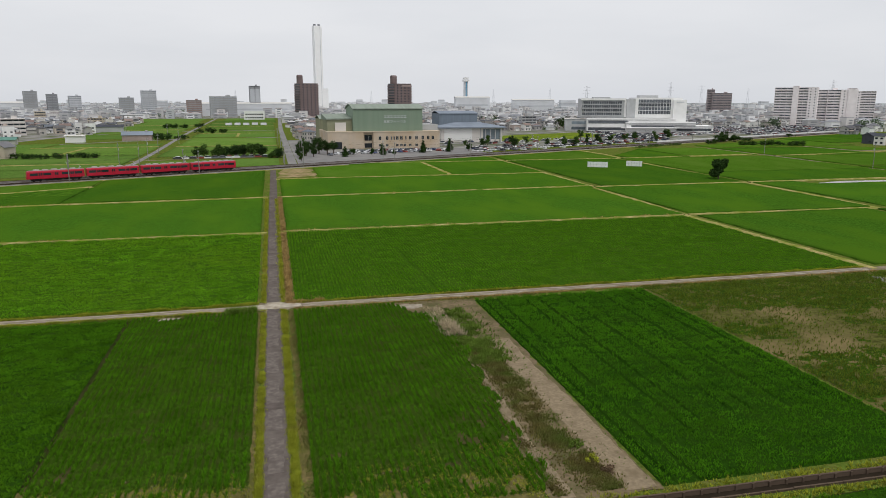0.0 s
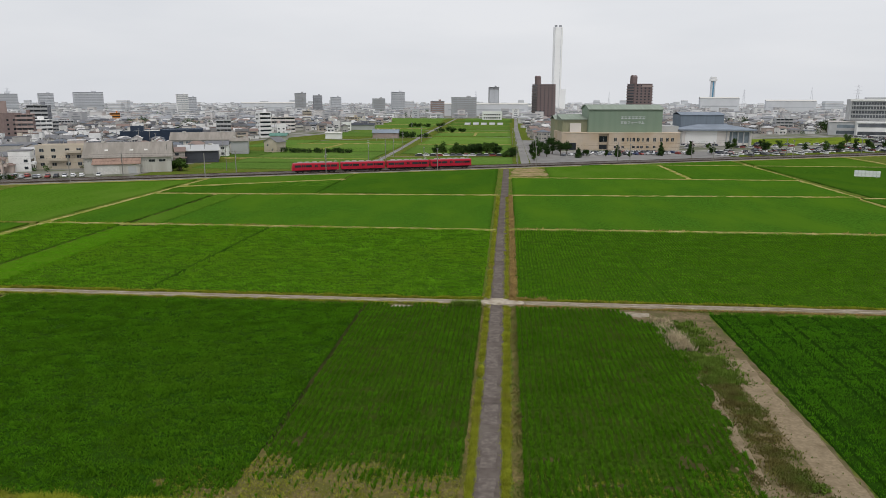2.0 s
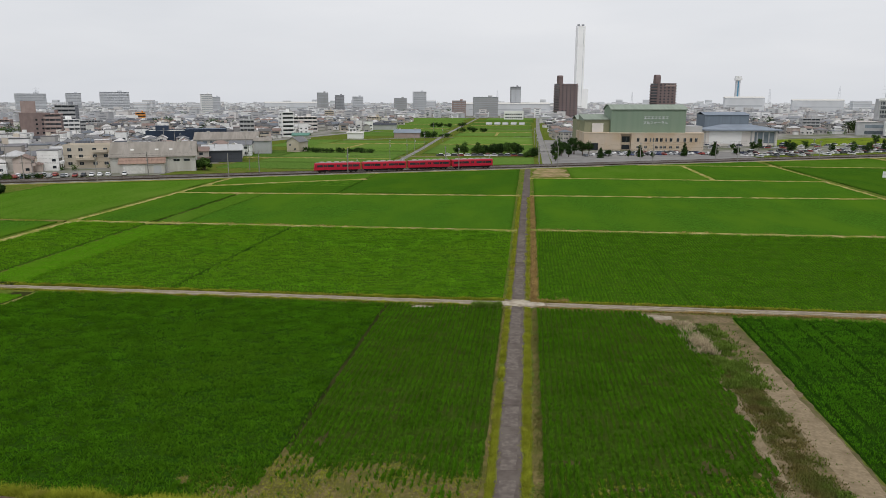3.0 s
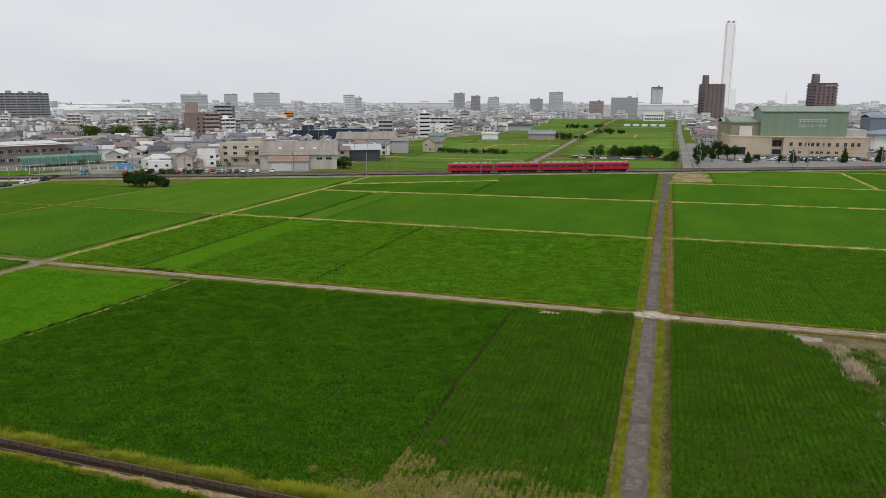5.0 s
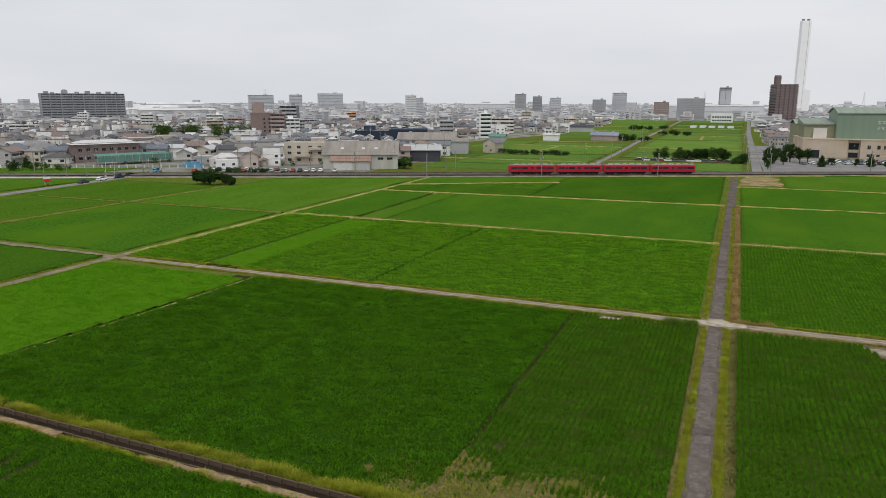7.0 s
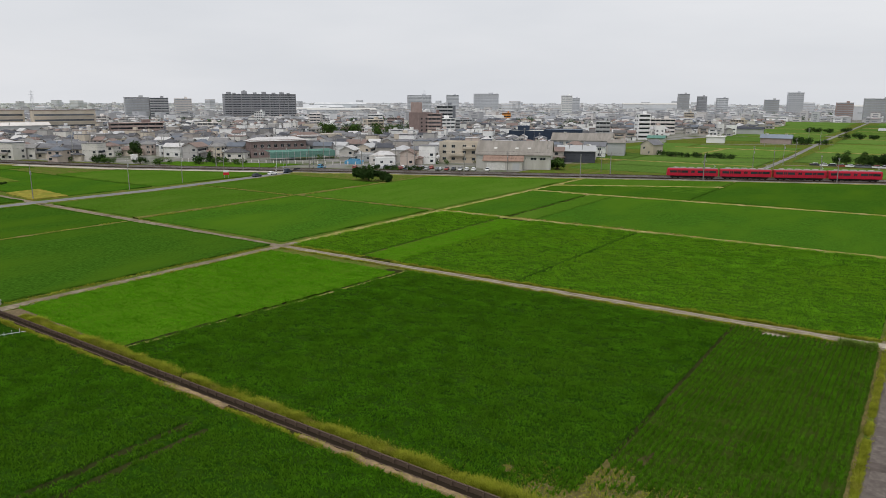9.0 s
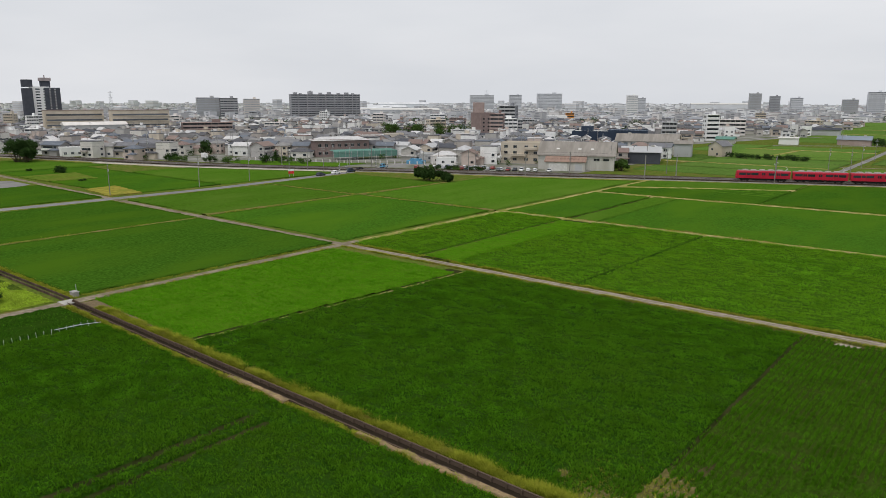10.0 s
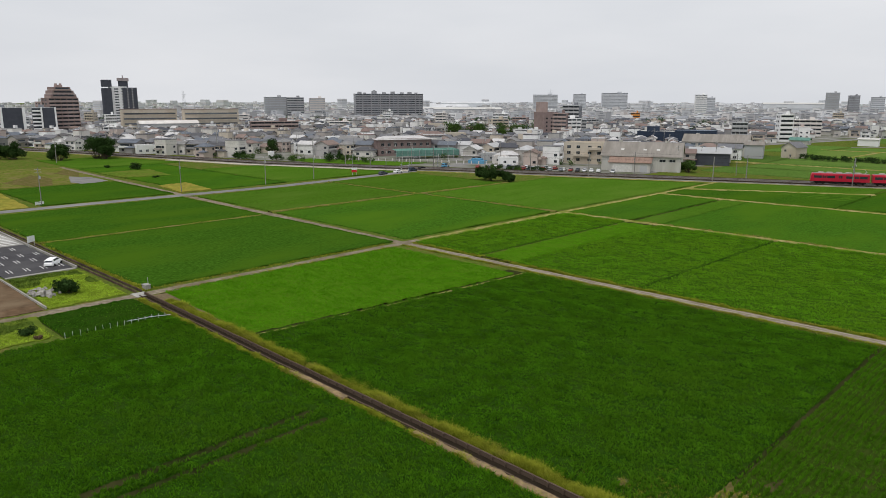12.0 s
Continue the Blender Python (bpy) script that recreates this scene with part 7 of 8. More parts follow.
def pylon(x, y, h):
    p = thing("pylon", "thin lattice power pylon with a haze-paled colour", "pylon", x, y, 0, rng.uniform(0, 3), "power pylons")
    g = Geo()
    for sx in (-1, 1):
        for sy in (-1, 1):
            g.rod((sx * h * 0.07, sy * h * 0.07, 0), (sx * 0.6, sy * 0.6, h), 0.24, 0.16, 4)
    for k in range(7):
        z = h * k / 8
        a = h * 0.07 * (1 - k / 8) + 0.5
        g.rod((-a, -a, z), (a * 0.9, -a * 0.9, z + h / 8), 0.13, n=4).rod((a, a, z), (-a * 0.9, a * 0.9, z + h / 8), 0.13, n=4)
    # Lattice and arms use the haze-paled colour so they look faint.
    part("lattice", g, HAZE_WALL, p)
    for z in (0.72, 0.83, 0.94):
        part("arm", Geo().rod((-h * 0.13, 0, h * z), (h * 0.13, 0, h * z), 0.2, n=4), HAZE_WALL, p)


for az, dist, h in ((24.6, 1500, 55), (17.4, 2000, 54), (21.8, 1900, 58), (30.8, 1700, 66), (33, 2100, 66), (36.2, 1900, 55), (41.6, 1600, 66), (-2.5, 2100, 52), (7.8, 2200, 50), (-36, 2000, 55), (-64, 1600, 45)):
    pylon(*polar(az, dist), h)

# ---- sheds and works beside the line ----


def shed(x, y, w, d, h, rise, turn, wall, roof, label, name="warehouse", front=None, bays=0):
    s = thing(name, label, "warehouse", x, y, 0, turn)
    g = Geo().box(0, 0, -0.2, w, d, h + 0.2)
    for sx in (-1, 1):
        g.poly((sx * w / 2, -d / 2, h), (sx * w / 2, d / 2, h), (sx * w / 2, 0, h + rise))
    part("wall", g, wall, s)
    part("roof", Geo().gable(0, 0, h, w, d, rise, 0.6, 0.2), roof, s)
    if bays:
        windows(s, [-w / 2 + (k + 0.5) * w / bays for k in range(bays)], [h - 2.2], -d / 2, w / bays * 0.6, 1.3, GLASS_BLUE)
    for sx in (-0.3, 0.3):
        part("ridge_vent", Geo().box(w * sx, 0, h + rise, 1.6, 1.2, 0.7), SHED_WALL, s)
    return s


ware = shed(-158.5, 290.5, 33, 24, 6.4, 5.2, radians(24), SHED_WALL, ASBESTOS, "weathered white warehouse with a brown grey slate sheet roof")
part("lean_to", Geo().box(-4, -14.5, -0.2, 17, 6, 4.4), SHED_WALL, ware, "low weathered lean-to")
part("lean_to_roof", Geo().poly((-13, -18, 4.1), (5, -18, 4.1), (5, -11.9, 6.2), (-13, -11.9, 6.2)).poly((-13, -18, 3.9), (5, -18, 3.9), (5, -18, 4.1), (-13, -18, 4.1)), RUST_ROOF, ware, "faded rust red lean-to roof")
part("shutter", Geo().box(-7, -17.55, 0, 8, 0.15, 3.4), UNIT_WHITE, ware)
part("shutter", Geo().box(1.8, -17.55, 0.2, 3.0, 0.15, 2.8), PALE_GREY, ware)
windows(ware, [9, 13], [4.2], -12.0, 2.4, 1.0)
part("end_window", Geo().box(15.55, -3, 4.6, 0.15, 3.2, 1.1), GLASS, ware)
for wx in (-9, 0.5, 6):
    part("skylight", Geo().poly((wx, -7.5, 8.65), (wx + 1.4, -7.5, 8.65), (wx + 1.4, -6.2, 9.2), (wx, -6.2, 9.2)), UNIT_WHITE, ware)
# Closed charcoal walls paint the shaded inside of an open shed.
shed(-148, 334.5, 18, 16, 5.6, 2.2, radians(24), CHARCOAL, PALE_GREY, "shed with a pale metal roof, charcoal walls painting its dark inside")
shed(-170, 392, 34, 15, 7.5, 3.6, radians(18), SHED_WALL, ASBESTOS, "long grey works building with a sheet roof", bays=9)
shed(-146, 384, 9, 13, 7.2, 1.4, radians(18), PALE_GREY, ASBESTOS, "grey works annex with a blank end wall")
navy = block("works_building", "low navy blue metal clad works building", "works building", -232, 452, 34, 20, 8.8, radians(22), NAVY)
part("upper_block", Geo().box(-8, 4, 8.8, 8, 7, 3.4), NAVY, navy)
part("roof_deck", Geo().box(0, 0, 8.8, 33, 19, 0.25), UNIT_WHITE, navy, "pale flat roof")
windows(navy, [-13, -8, -3, 2], [2.0], -10.0, 2.2, 1.0)
navy2 = block("works_building", "navy blue metal clad works hall", "works building", -214, 460, 26, 18, 9.6, radians(22), NAVY)
part("roof_deck", Geo().box(0, 0, 9.6, 25, 17, 0.25), GREY_ROOF, navy2)
office = block("office_building", "cream three storey office with a car port", "office", -192, 297, 20, 11, 9.6, radians(20), CREAM)
windows(office, [-7.5, -3, 2.5, 7], [1.4, 4.6, 7.4], -5.5, 1.7, 1.3)
part("balcony", Geo().box(-1, -6.2, 3.6, 8, 1.4, 1.1), CREAM, office)
part("balcony", Geo().box(5, -6.2, 6.8, 6, 1.4, 1.1), CREAM, office)
part("rear_wing", Geo().box(9, 10, -0.2, 16, 12, 9.4), CREAM, office)
cottage = thing("house", "small cream house with a grey pitched roof beside the paddies", "house", -131, 398, 0, radians(-12), "town houses")
part("wall", Geo().box(0, 0, -0.2, 8, 10, 6.2).poly((-4, -5, 6), (4, -5, 6), (0, -5, 8.4)).poly((-4, 5, 6), (4, 5, 6), (0, 5, 8.4)), CREAM, cottage)
gg = Geo().gable(0, 0, 6.0, 10, 8, 2.4)
gg.v = [(-b, a, c) for a, b, c in gg.v]
part("roof", gg, HOUSE_ROOF, cottage)
windows(cottage, [-1.8], [3.6], -5.0, 1.0, 1.1)
windows(cottage, [1.2], [1.2], -5.0, 1.0, 1.1)
shed(-94, 556, 20, 9, 4.0, 2.2, radians(4), ROSE_WALL, GREY_ROOF, "long low farm shed with a blue-grey tiled roof", name="farm_shed")
shed(-131, 538, 12, 8, 4.4, 0.6, radians(8), WHITE_WALL, UNIT_WHITE, "small white field shed with an open door", name="farm_shed")
shed(-168, 520, 12, 9, 3.2, 1.6, radians(8), SHED_WALL, NET_GREEN, "low shed with a green metal roof", name="farm_shed")
shed(-143, 690, 30, 10, 5, 1.5, radians(6), PALE_GREY, CHARCOAL, "dark low row of field sheds", name="farm_shed")
school_n = block("school_building", "white two storey school at the end of the paddies", "school", -22, 1052, 28, 10, 11.5, facing(-22, 1052), WHITE_WALL)
windows(school_n, [-11 + 3.1 * k for k in range(8)], [2, 6.5], -5, 2.2, 2.0, sash=False)
# Factory walls on the horizon have haze painted into their colour.
for x, y, w, h, lb in ((-40, 1300, 150, 20, "long low white factory hall"), (40, 1330, 90, 16, "long low white factory hall"), (406, 1444, 70, 31, "white distant factory block"), (-820, 860, 160, 13, "wide white low factory roof"), (-500, 1500, 120, 20, "haze-paled low domed arena hall"), (560, 1500, 90, 26, "haze-paled distant works building")):
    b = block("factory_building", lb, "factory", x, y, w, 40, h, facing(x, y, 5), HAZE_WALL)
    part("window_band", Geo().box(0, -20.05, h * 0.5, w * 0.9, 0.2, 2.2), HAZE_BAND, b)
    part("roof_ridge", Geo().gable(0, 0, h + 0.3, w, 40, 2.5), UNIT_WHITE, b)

# school with long beige wings, and its gymnasium
for x, y, w, h in ((-669, 292, 48, 19.5), (-637, 337, 50, 19.5)):
    b = block("school_building", "long beige four storey school wing", "school", x, y, w, 12, h, facing(x, y, 10), CREAM, "school wings")
    for s in range(4):
        part("window_band", Geo().box(0, -6.05, 1.7 + s * 4.6, w * 0.94, 0.2, 1.5), SOFT_GLASS, b)
        part("ledge", Geo().box(0, -6.3, 0.9 + s * 4.6, w * 0.98, 0.7, 0.4), CREAM, b)
    part("roof_edge", Geo().box(0, 0, h + 0.55, w + 0.6, 12.6, 0.5), RED_BRICK, b)
gymn = thing("gymnasium", "white gymnasium with a shallow vaulted roof", "gymnasium", -639, 296, 0, facing(-639, 296, 10))
part("wall", Geo().box(0, 0, -0.2, 50, 20, 8.4), PALE_GREY, gymn)
av = [(10.5 - 21 * k / 10, 8.0 + 2.6 * math.sin(math.pi * k / 10)) for k in range(11)]
part("roof", Geo().profile(av, -25.6, 25.6), OFFWHITE, gymn)
# brick red low block, white house, green net enclosure
b = block("apartment_building", "low red brown two storey apartment row", "apartment building", -292, 268, 30, 10, 8.6, facing(-292, 268, 16), RED_BRICK)
windows(b, [-12.5 + 3.6 * k for k in range(8)], [1.2, 5.2], -5, 1.6, 1.6)
part("roof", Geo().hip(0, 0, 8.7, 31, 11, 1.8), HOUSE_ROOF, b)
net = thing("net_enclosure", "low practice enclosure hung with green netting", "netting", -268, 262, 0, facing(-268, 262, 18))
for k in range(12):
    part("post", Geo().rod((-17 + k * 3.1, -5, 0), (-17 + k * 3.1, -5, 4.6), 0.09), GALVANISED, net)
part("netting", Geo().poly((-17, -5, 4.4), (17, -5, 4.4), (17, 5, 4.8), (-17, 5, 4.8)).poly((-17, -5, 1.5), (17, -5, 1.5), (17, -5, 4.4), (-17, -5, 4.4)), NET_GREEN, net)

# ---- town ground and streets ----
sheet("town_ground", "grey yards and lanes of the town", [(-1400, -130), (-404, 172), (-300, 200), (-146, 268), (-146, 330), (-160, 430), (-190, 470), (-152, 640), (-190, 980), (-100, 1120), (20, 1130), (20, 360), (110, 396), (500, 580), (1500, 1035), (1500, 1500), (-1400, 1500)], 0.05, LOT_GRAVEL, "ground")
# Ground colour lightened to paint in the haze of distance.
sheet("far_town_ground", "far town ground with haze in its colour", [(-4400, 1500), (4400, 1500), (4400, 4450), (-4400, 4450)], 0.06, FAR_HILL, "ground")
sheet("lawn", "park lawn beside the hospital", [(150, 470), (215, 500), (300, 560), (262, 600), (180, 560)], 0.12, YELLOW_GRASS, "lawn")
sheet("car_park", "asphalt car park in front of the hall", [(16, 366), (118, 410), (112, 424), (30, 412), (16, 400)], 0.1, STREET, "car park")
sheet("car_park", "large pale hospital car park", [(240, 505), (470, 610), (470, 700), (400, 680), (280, 600)], 0.1, STREET, "car park")

# ---- houses ----


def house_proto(w, d, h, roof, seed, flat=False):
    r = random.Random(seed)
    b = thing("house", "two storey town house with plaster walls and a tiled roof", "house", 0, 0, 0, 0, "town houses")
    g = Geo().box(0, 0, -0.2, w, d, h + 0.2)
    if roof == "gable":
        for sx in (-1, 1):
            g.poly((sx * w / 2, -d / 2, h), (sx * w / 2, d / 2, h), (sx * w / 2, 0, h + d * 0.24))
    wing = r.random() < 0.6 and not flat
    if wing:
        g.box(w * 0.3, -d / 2 - 1.4, -0.2, w * 0.4, 3.0, h * 0.55)
    part("wall", g, HOUSE_WALL, b)
    if roof == "gable":
        t = Geo().gable(0, 0, h, w, d, d * 0.24)
    elif roof == "hip":
        t = Geo().hip(0, 0, h, w, d, d * 0.26)
    else:
        t = Geo().box(0, 0, h, w + 0.2, d + 0.2, 0.35)
    if wing:
        t.hip(w * 0.3, -d / 2 - 1.4, h * 0.55, w * 0.4, 3.0, 0.9)
    if seed % 3 == 0 and not flat:
        t.hip(0, 0, 2.85, w + 1.2, d + 1.2, 0.7, 0.3)
    part("roof", t, HOUSE_ROOF, b)
    m = Geo().box(0, 0, 0, 1.6, 0.1, 1.2).mesh("window", GLASS)
    m2 = Geo().box(0, 0, 0, 0.1, 1.4, 1.1).mesh("window", GLASS)
    floors = [1.0 + 2.9 * k for k in range(max(1, int(h / 2.9)))]
    for z in floors:
        for x in ((-w * 0.28, w * 0.22) if not (wing and z < 2) else (-w * 0.28,)):
            part("window", m, None, b, at=(x, -d / 2 - 0.02, z))
        for x in (-w * 0.24, w * 0.26):
            part("window", m, None, b, at=(x, d / 2 + 0.02, z))
        part("window", m2, None, b, at=(-w / 2 - 0.02, -d * 0.28, z))
        part("window", m2, None, b, at=(w / 2 + 0.02, d * 0.25, z))
    if flat or r.random() < 0.65:
        part("balcony_window", Geo().box(-w * 0.15, -d / 2 - 0.04, 3.9, w * 0.5, 0.1, 1.1), GLASS, b)
        part("balcony", Geo().box(-w * 0.15, -d / 2 - 0.7, 2.9, w * 0.55, 1.3, 1.0), HOUSE_WALL, b)
    return b


PROTOS = []
for k, (w, d, h, kind) in enumerate(((8, 6.5, 5.6, "gable"), (7.5, 7, 5.8, "hip"), (9.5, 7, 5.6, "gable"), (9, 7.5, 5.4, "hip"), (6.5, 6.5, 6.0, "gable"), (11, 7, 3.4, "hip"), (8, 8, 8.4, "flat"), (7.5, 7, 5.8, "hip"), (11, 8, 5.6, "hip"), (13, 7, 5.8, "gable"), (11, 8, 6.0, "gable"), (9, 6.5, 5.6, "gable"))):
    PROTOS.append(house_proto(w, d, h, kind, k, kind == "flat"))
    PROTOS[-1].location = (-900 + k * 22, 700 + k * 7, 0)

TAKEN = [(ob.location.x, ob.location.y, max(10, 0.5 * math.hypot(*[max((c.dimensions[i] for c in ob.children if c.data), default=10) for i in (0, 1)]))) for ob in scene.objects if ob.parent is None and ob.get("category") in ("apartment building", "warehouse", "hall", "hospital", "clinic", "school", "gymnasium", "works building", "office", "netting", "house", "factory", "tree")]


def free(x, y, r):
    return all((x - a) ** 2 + (y - b) ** 2 > (r + c * 0.8) ** 2 for a, b, c in TAKEN)


def in_town(x, y):
    if y < rail_y(x) + (22 if x > -330 else 13):
        return False
    if -330 < x < -146 and y < rail_y(x) + (44 if x > -215 else 58):
        return False
    if x < -146:
        return not (-190 < x and 400 < y < 640) and not (-430 < x < -320 and 395 < y < 445)
    if x < 20:
        return y > 1120
    if x < 118 and y < 700:
        return y > 520 and x > 18
    if 118 < x < 470 and y < 690:
        return y > 640 and x < 270 or (x < 170 and y > 560)
    if x > 380 and y < rail_y(x) + 122:
        return False
    return True


row_walls, row_roofs, row_glass = Geo(), Geo(), Geo()
# small blocks of flats and offices scattered through the town
SMALL = [(OFFWHITE, "small off-white block of flats among houses"), (WHITE_WALL, "small white block of flats among houses"), (ROSE_WALL, "small rose brown block of flats among houses"), (PALE_GREY, "small pale grey office among houses"), (CREAM, "small cream block of flats among houses"), (PINK_WALL, "small salmon pink block among houses"), (ORANGE, "small orange painted block among houses")]
made = 0
for tries in range(400):
    az, dist = rng.uniform(-78, 44), rng.uniform(520, 980)
    x, y = polar(az, dist)
    if made >= 30 or abs(x - 60) < 110 and y < 760 or not in_town(x, y) or not free(x, y, 11):
        continue
    wl, lb = SMALL[(0, 1, 3, 1, 4, 3, 2)[made % 7] if made not in (21, 30) else (5 if made == 21 else 6)]
    st = int(rng.integers(3, 6))
    apartment(x, y, rng.uniform(9, 20), 10, st * 2.9, st, rng.uniform(-30, 30), wl, lb, bays=int(rng.integers(3, 6)), side_windows=True, glass=SOFT_GLASS)
    TAKEN.append((x, y, 13))
    made += 1
for k in range(70):
    az, dist = rng.uniform(-78, 44), rng.uniform(300, 800)
    x, y = polar(az, dist)
    if in_town(x, y) and free(x, y, 3):
        bush(x, y, rng.uniform(3, 7), rng.uniform(3, 6.5), LEAF_DARK if k % 3 else LEAF_MID, 400 + k, "dark green garden tree among houses", n=200)
        TAKEN.append((x, y, 3))
for k in range(60):
    az, dist = rng.uniform(-78, 44), rng.uniform(280, 560)
    x, y = polar(az, dist)
    if in_town(x, y) and free(x, y, 0.5):
        copy_thing(pole, pose(x, y, 0, 0, 0, rng.uniform(0, 180)))


def row_house(x, y, turn, w, d, h, flat):
    """A house of the close-built quarters further back."""
    c, s = math.cos(turn), math.sin(turn)
    starts = [(g, len(g.v)) for g in (row_walls, row_roofs, row_glass)]
    shape = (int(x * 5) + int(y * 11)) % 4
    if flat:
        row_walls.box(0, 0, -0.2, w, d, h + 0.2)
        row_roofs.box(0, 0, h, w + 0.2, d + 0.2, 0.4)
        row_walls.box(w * 0.2, d * 0.1, h + 0.3, w * 0.3, d * 0.3, 1.9)
    elif h < 4 or shape == 0:
        row_walls.box(0, 0, -0.2, w, d, h + 0.2)
        row_roofs.hip(0, 0, h, w, d, d * 0.25)
    elif shape == 3:
        row_walls.box(0, 0, -0.2, w, d, h + 0.2)
        for sx in (-1, 1):
            row_walls.poly((sx * w / 2, -d / 2, h), (sx * w / 2, d / 2, h), (sx * w / 2, 0, h + d * 0.25))
        row_roofs.gable(0, 0, h, w, d, d * 0.25)
    else:  # a smaller upper floor over a ground floor with a skirt of tiles
        row_walls.box(0, 0, -0.2, w * 1.12, d * 1.15, 3.0).box(w * 0.08, d * 0.06, 2.7, w * 0.8, d * 0.84, h - 2.7)
        row_roofs.hip(0, 0, 2.8, w * 1.12, d * 1.15, 1.2, 0.45)
        if shape == 1:
            row_roofs.hip(w * 0.08, d * 0.06, h, w * 0.8, d * 0.84, d * 0.24)
        else:
            for sx in (-1, 1):
                row_walls.poly((w * 0.08 + sx * w * 0.4, d * 0.06 - d * 0.42, h), (w * 0.08 + sx * w * 0.4, d * 0.06 + d * 0.42, h), (w * 0.08 + sx * w * 0.4, d * 0.06, h + d * 0.22))
            row_roofs.gable(w * 0.08, d * 0.06, h, w * 0.8, d * 0.84, d * 0.22)
        row_glass.pane(w * 0.08, d * 0.06 - d * 0.42, 3.9, w * 0.5, 0.14, 1.2).pane(w * 0.08 - w * 0.4, d * 0.06, 4.0, 0.14, d * 0.3, 1.1).pane(w * 0.08 + w * 0.4, d * 0.06, 4.0, 0.14, d * 0.3, 1.1)
        row_glass.pane(-w * 0.1, -d * 0.575, 0.5, w * 0.5, 0.14, 1.7)
    for z in range(max(1, int(h / 2.9))):
        for sx in (-0.26, 0.24):
            row_glass.pane(sx * w, -d / 2, 1.0 + 2.9 * z, 1.7, 0.12, 1.2)
        for sx in (-0.24, 0.28):
            row_glass.pane(sx * w, d / 2, 1.0 + 2.9 * z, 1.5, 0.12, 1.1)
        row_glass.pane(-w / 2, d * 0.3, 1.2 + 2.9 * z, 0.12, 0.8, 0.9).pane(w / 2, -d * 0.3, 1.2 + 2.9 * z, 0.12, 0.9, 0.9)
        row_glass.pane(-w / 2, 0, 1.0 + 2.9 * z, 0.12, 1.6, 1.1).pane(w / 2, 0, 1.0 + 2.9 * z, 0.12, 1.6, 1.1)
    kind = (int(x * 7) + int(y * 3)) % 5
    if kind < 3 and h > 5:
        row_walls.box(-w * 0.1, -d / 2 - 0.6, 2.8, w * 0.6, 1.1, 0.95)
        row_glass.pane(-w * 0.1, -d / 2 - 0.05, 3.75, w * 0.56, 0.12, 1.0)
    if kind == 1:
        row_walls.box(w * 0.55, d * 0.1, -0.2, 2.6, d * 0.6, 3.0)
        row_roofs.box(w * 0.55 + 0.1, d * 0.1, 2.8, 2.8, d * 0.66, 0.25)
    if kind == 3:
        row_walls.box(-w * 0.2, -d / 2 - 1.1, -0.2, w * 0.5, 2.4, 2.9)
        row_roofs.hip(-w * 0.2, -d / 2 - 1.1, 2.7, w * 0.5, 2.4, 0.7)
    for g, i in starts:
        g.v[i:] = [(x + px * c - py * s, y + px * s + py * c, pz) for px, py, pz in g.v[i:]]


count = 0
for ring in range(32):
    dist = 255 + ring * 21 if ring < 18 else 633 + (ring - 18) * 26
    az = -79.0
    while az < 47:
        az += math.degrees((8.9 if dist < 620 else 11.5) / dist) * rng.uniform(0.85, 1.25)
        dd = dist + rng.uniform(-7, 7)
        x, y = polar(az, dd)
        if not in_town(x, y) or not free(x, y, 4.0):
            continue
        a = 24 + rng.choice([0, 90, 180, 0]) + rng.uniform(-6, 6)
        if count < 100:
            copy_thing(PROTOS[int(rng.integers(len(PROTOS)))], pose(x, y, 0, 0, 0, a))
        else:
            h = rng.choice([3.4, 5.4, 5.8, 5.2, 6.0, 5.6, 6.2, 5.8, 5.4, 8.6])
            row_house(x, y, radians(a), rng.uniform(5.6, 9.6), rng.uniform(5.2, 7.6), h, h > 8 or rng.random() < 0.06)
        TAKEN.append((x, y, 4.4))
        count += 1
garden_rng = np.random.default_rng(77)
far_poles = Geo()
for k in range(420):
    x, y = polar(garden_rng.uniform(-79, 46), garden_rng.uniform(270, 720))
    if in_town(x, y) and free(x, y, 0.3):
        h, a = garden_rng.uniform(9.5, 13), garden_rng.uniform(0, 3.14)
        far_poles.rod((x, y, 0), (x, y, h), 0.16, 0.1, 5)
        for z in (h - 0.5, h - 1.3):
            far_poles.rod((x - math.cos(a), y - math.sin(a), z), (x + math.cos(a), y + math.sin(a), z), 0.07, n=3)
thing("street_poles", "thin grey utility poles standing among the town houses", "poles", kind="stuff", mesh=far_poles.mesh("street_poles", POLE_CONCRETE))
shrub_blobs, yard_bits = [], Geo()
for k in range(1500):
    x, y = polar(garden_rng.uniform(-79, 46), 235 + 560 * garden_rng.random() ** 1.2)
    if not in_town(x, y) and not in_town(x, y - 14):
        continue
    if k % 3:
        rad = garden_rng.uniform(0.9, 2.4)
        shrub_blobs.append((x, y, rad * 0.8, rad))
        if garden_rng.random() < 0.4:
            shrub_blobs.append((x + 0.8, y + 0.6, rad * 2.0, rad * 0.8))
    else:
        yard_bits.box(x, y, 0, garden_rng.uniform(1.2, 4.5), garden_rng.uniform(1.0, 3.0), garden_rng.uniform(1.2, 2.8), garden_rng.choice([1.0, 1.0, 0.9]))
thing("garden_shrubs", "dark green shrubs and small trees in the gardens of the town", "shrubs", kind="stuff", mesh=leaf_cloud(shrub_blobs, 70 * len(shrub_blobs), 0.3, LEAF_MID, 78, "garden_shrubs"))
thing("yard_sheds", "small sheds, boxes and low walls in the yards of the town", "sheds", kind="stuff", mesh=yard_bits.mesh("yard_sheds", HOUSE_WALL_ROW))
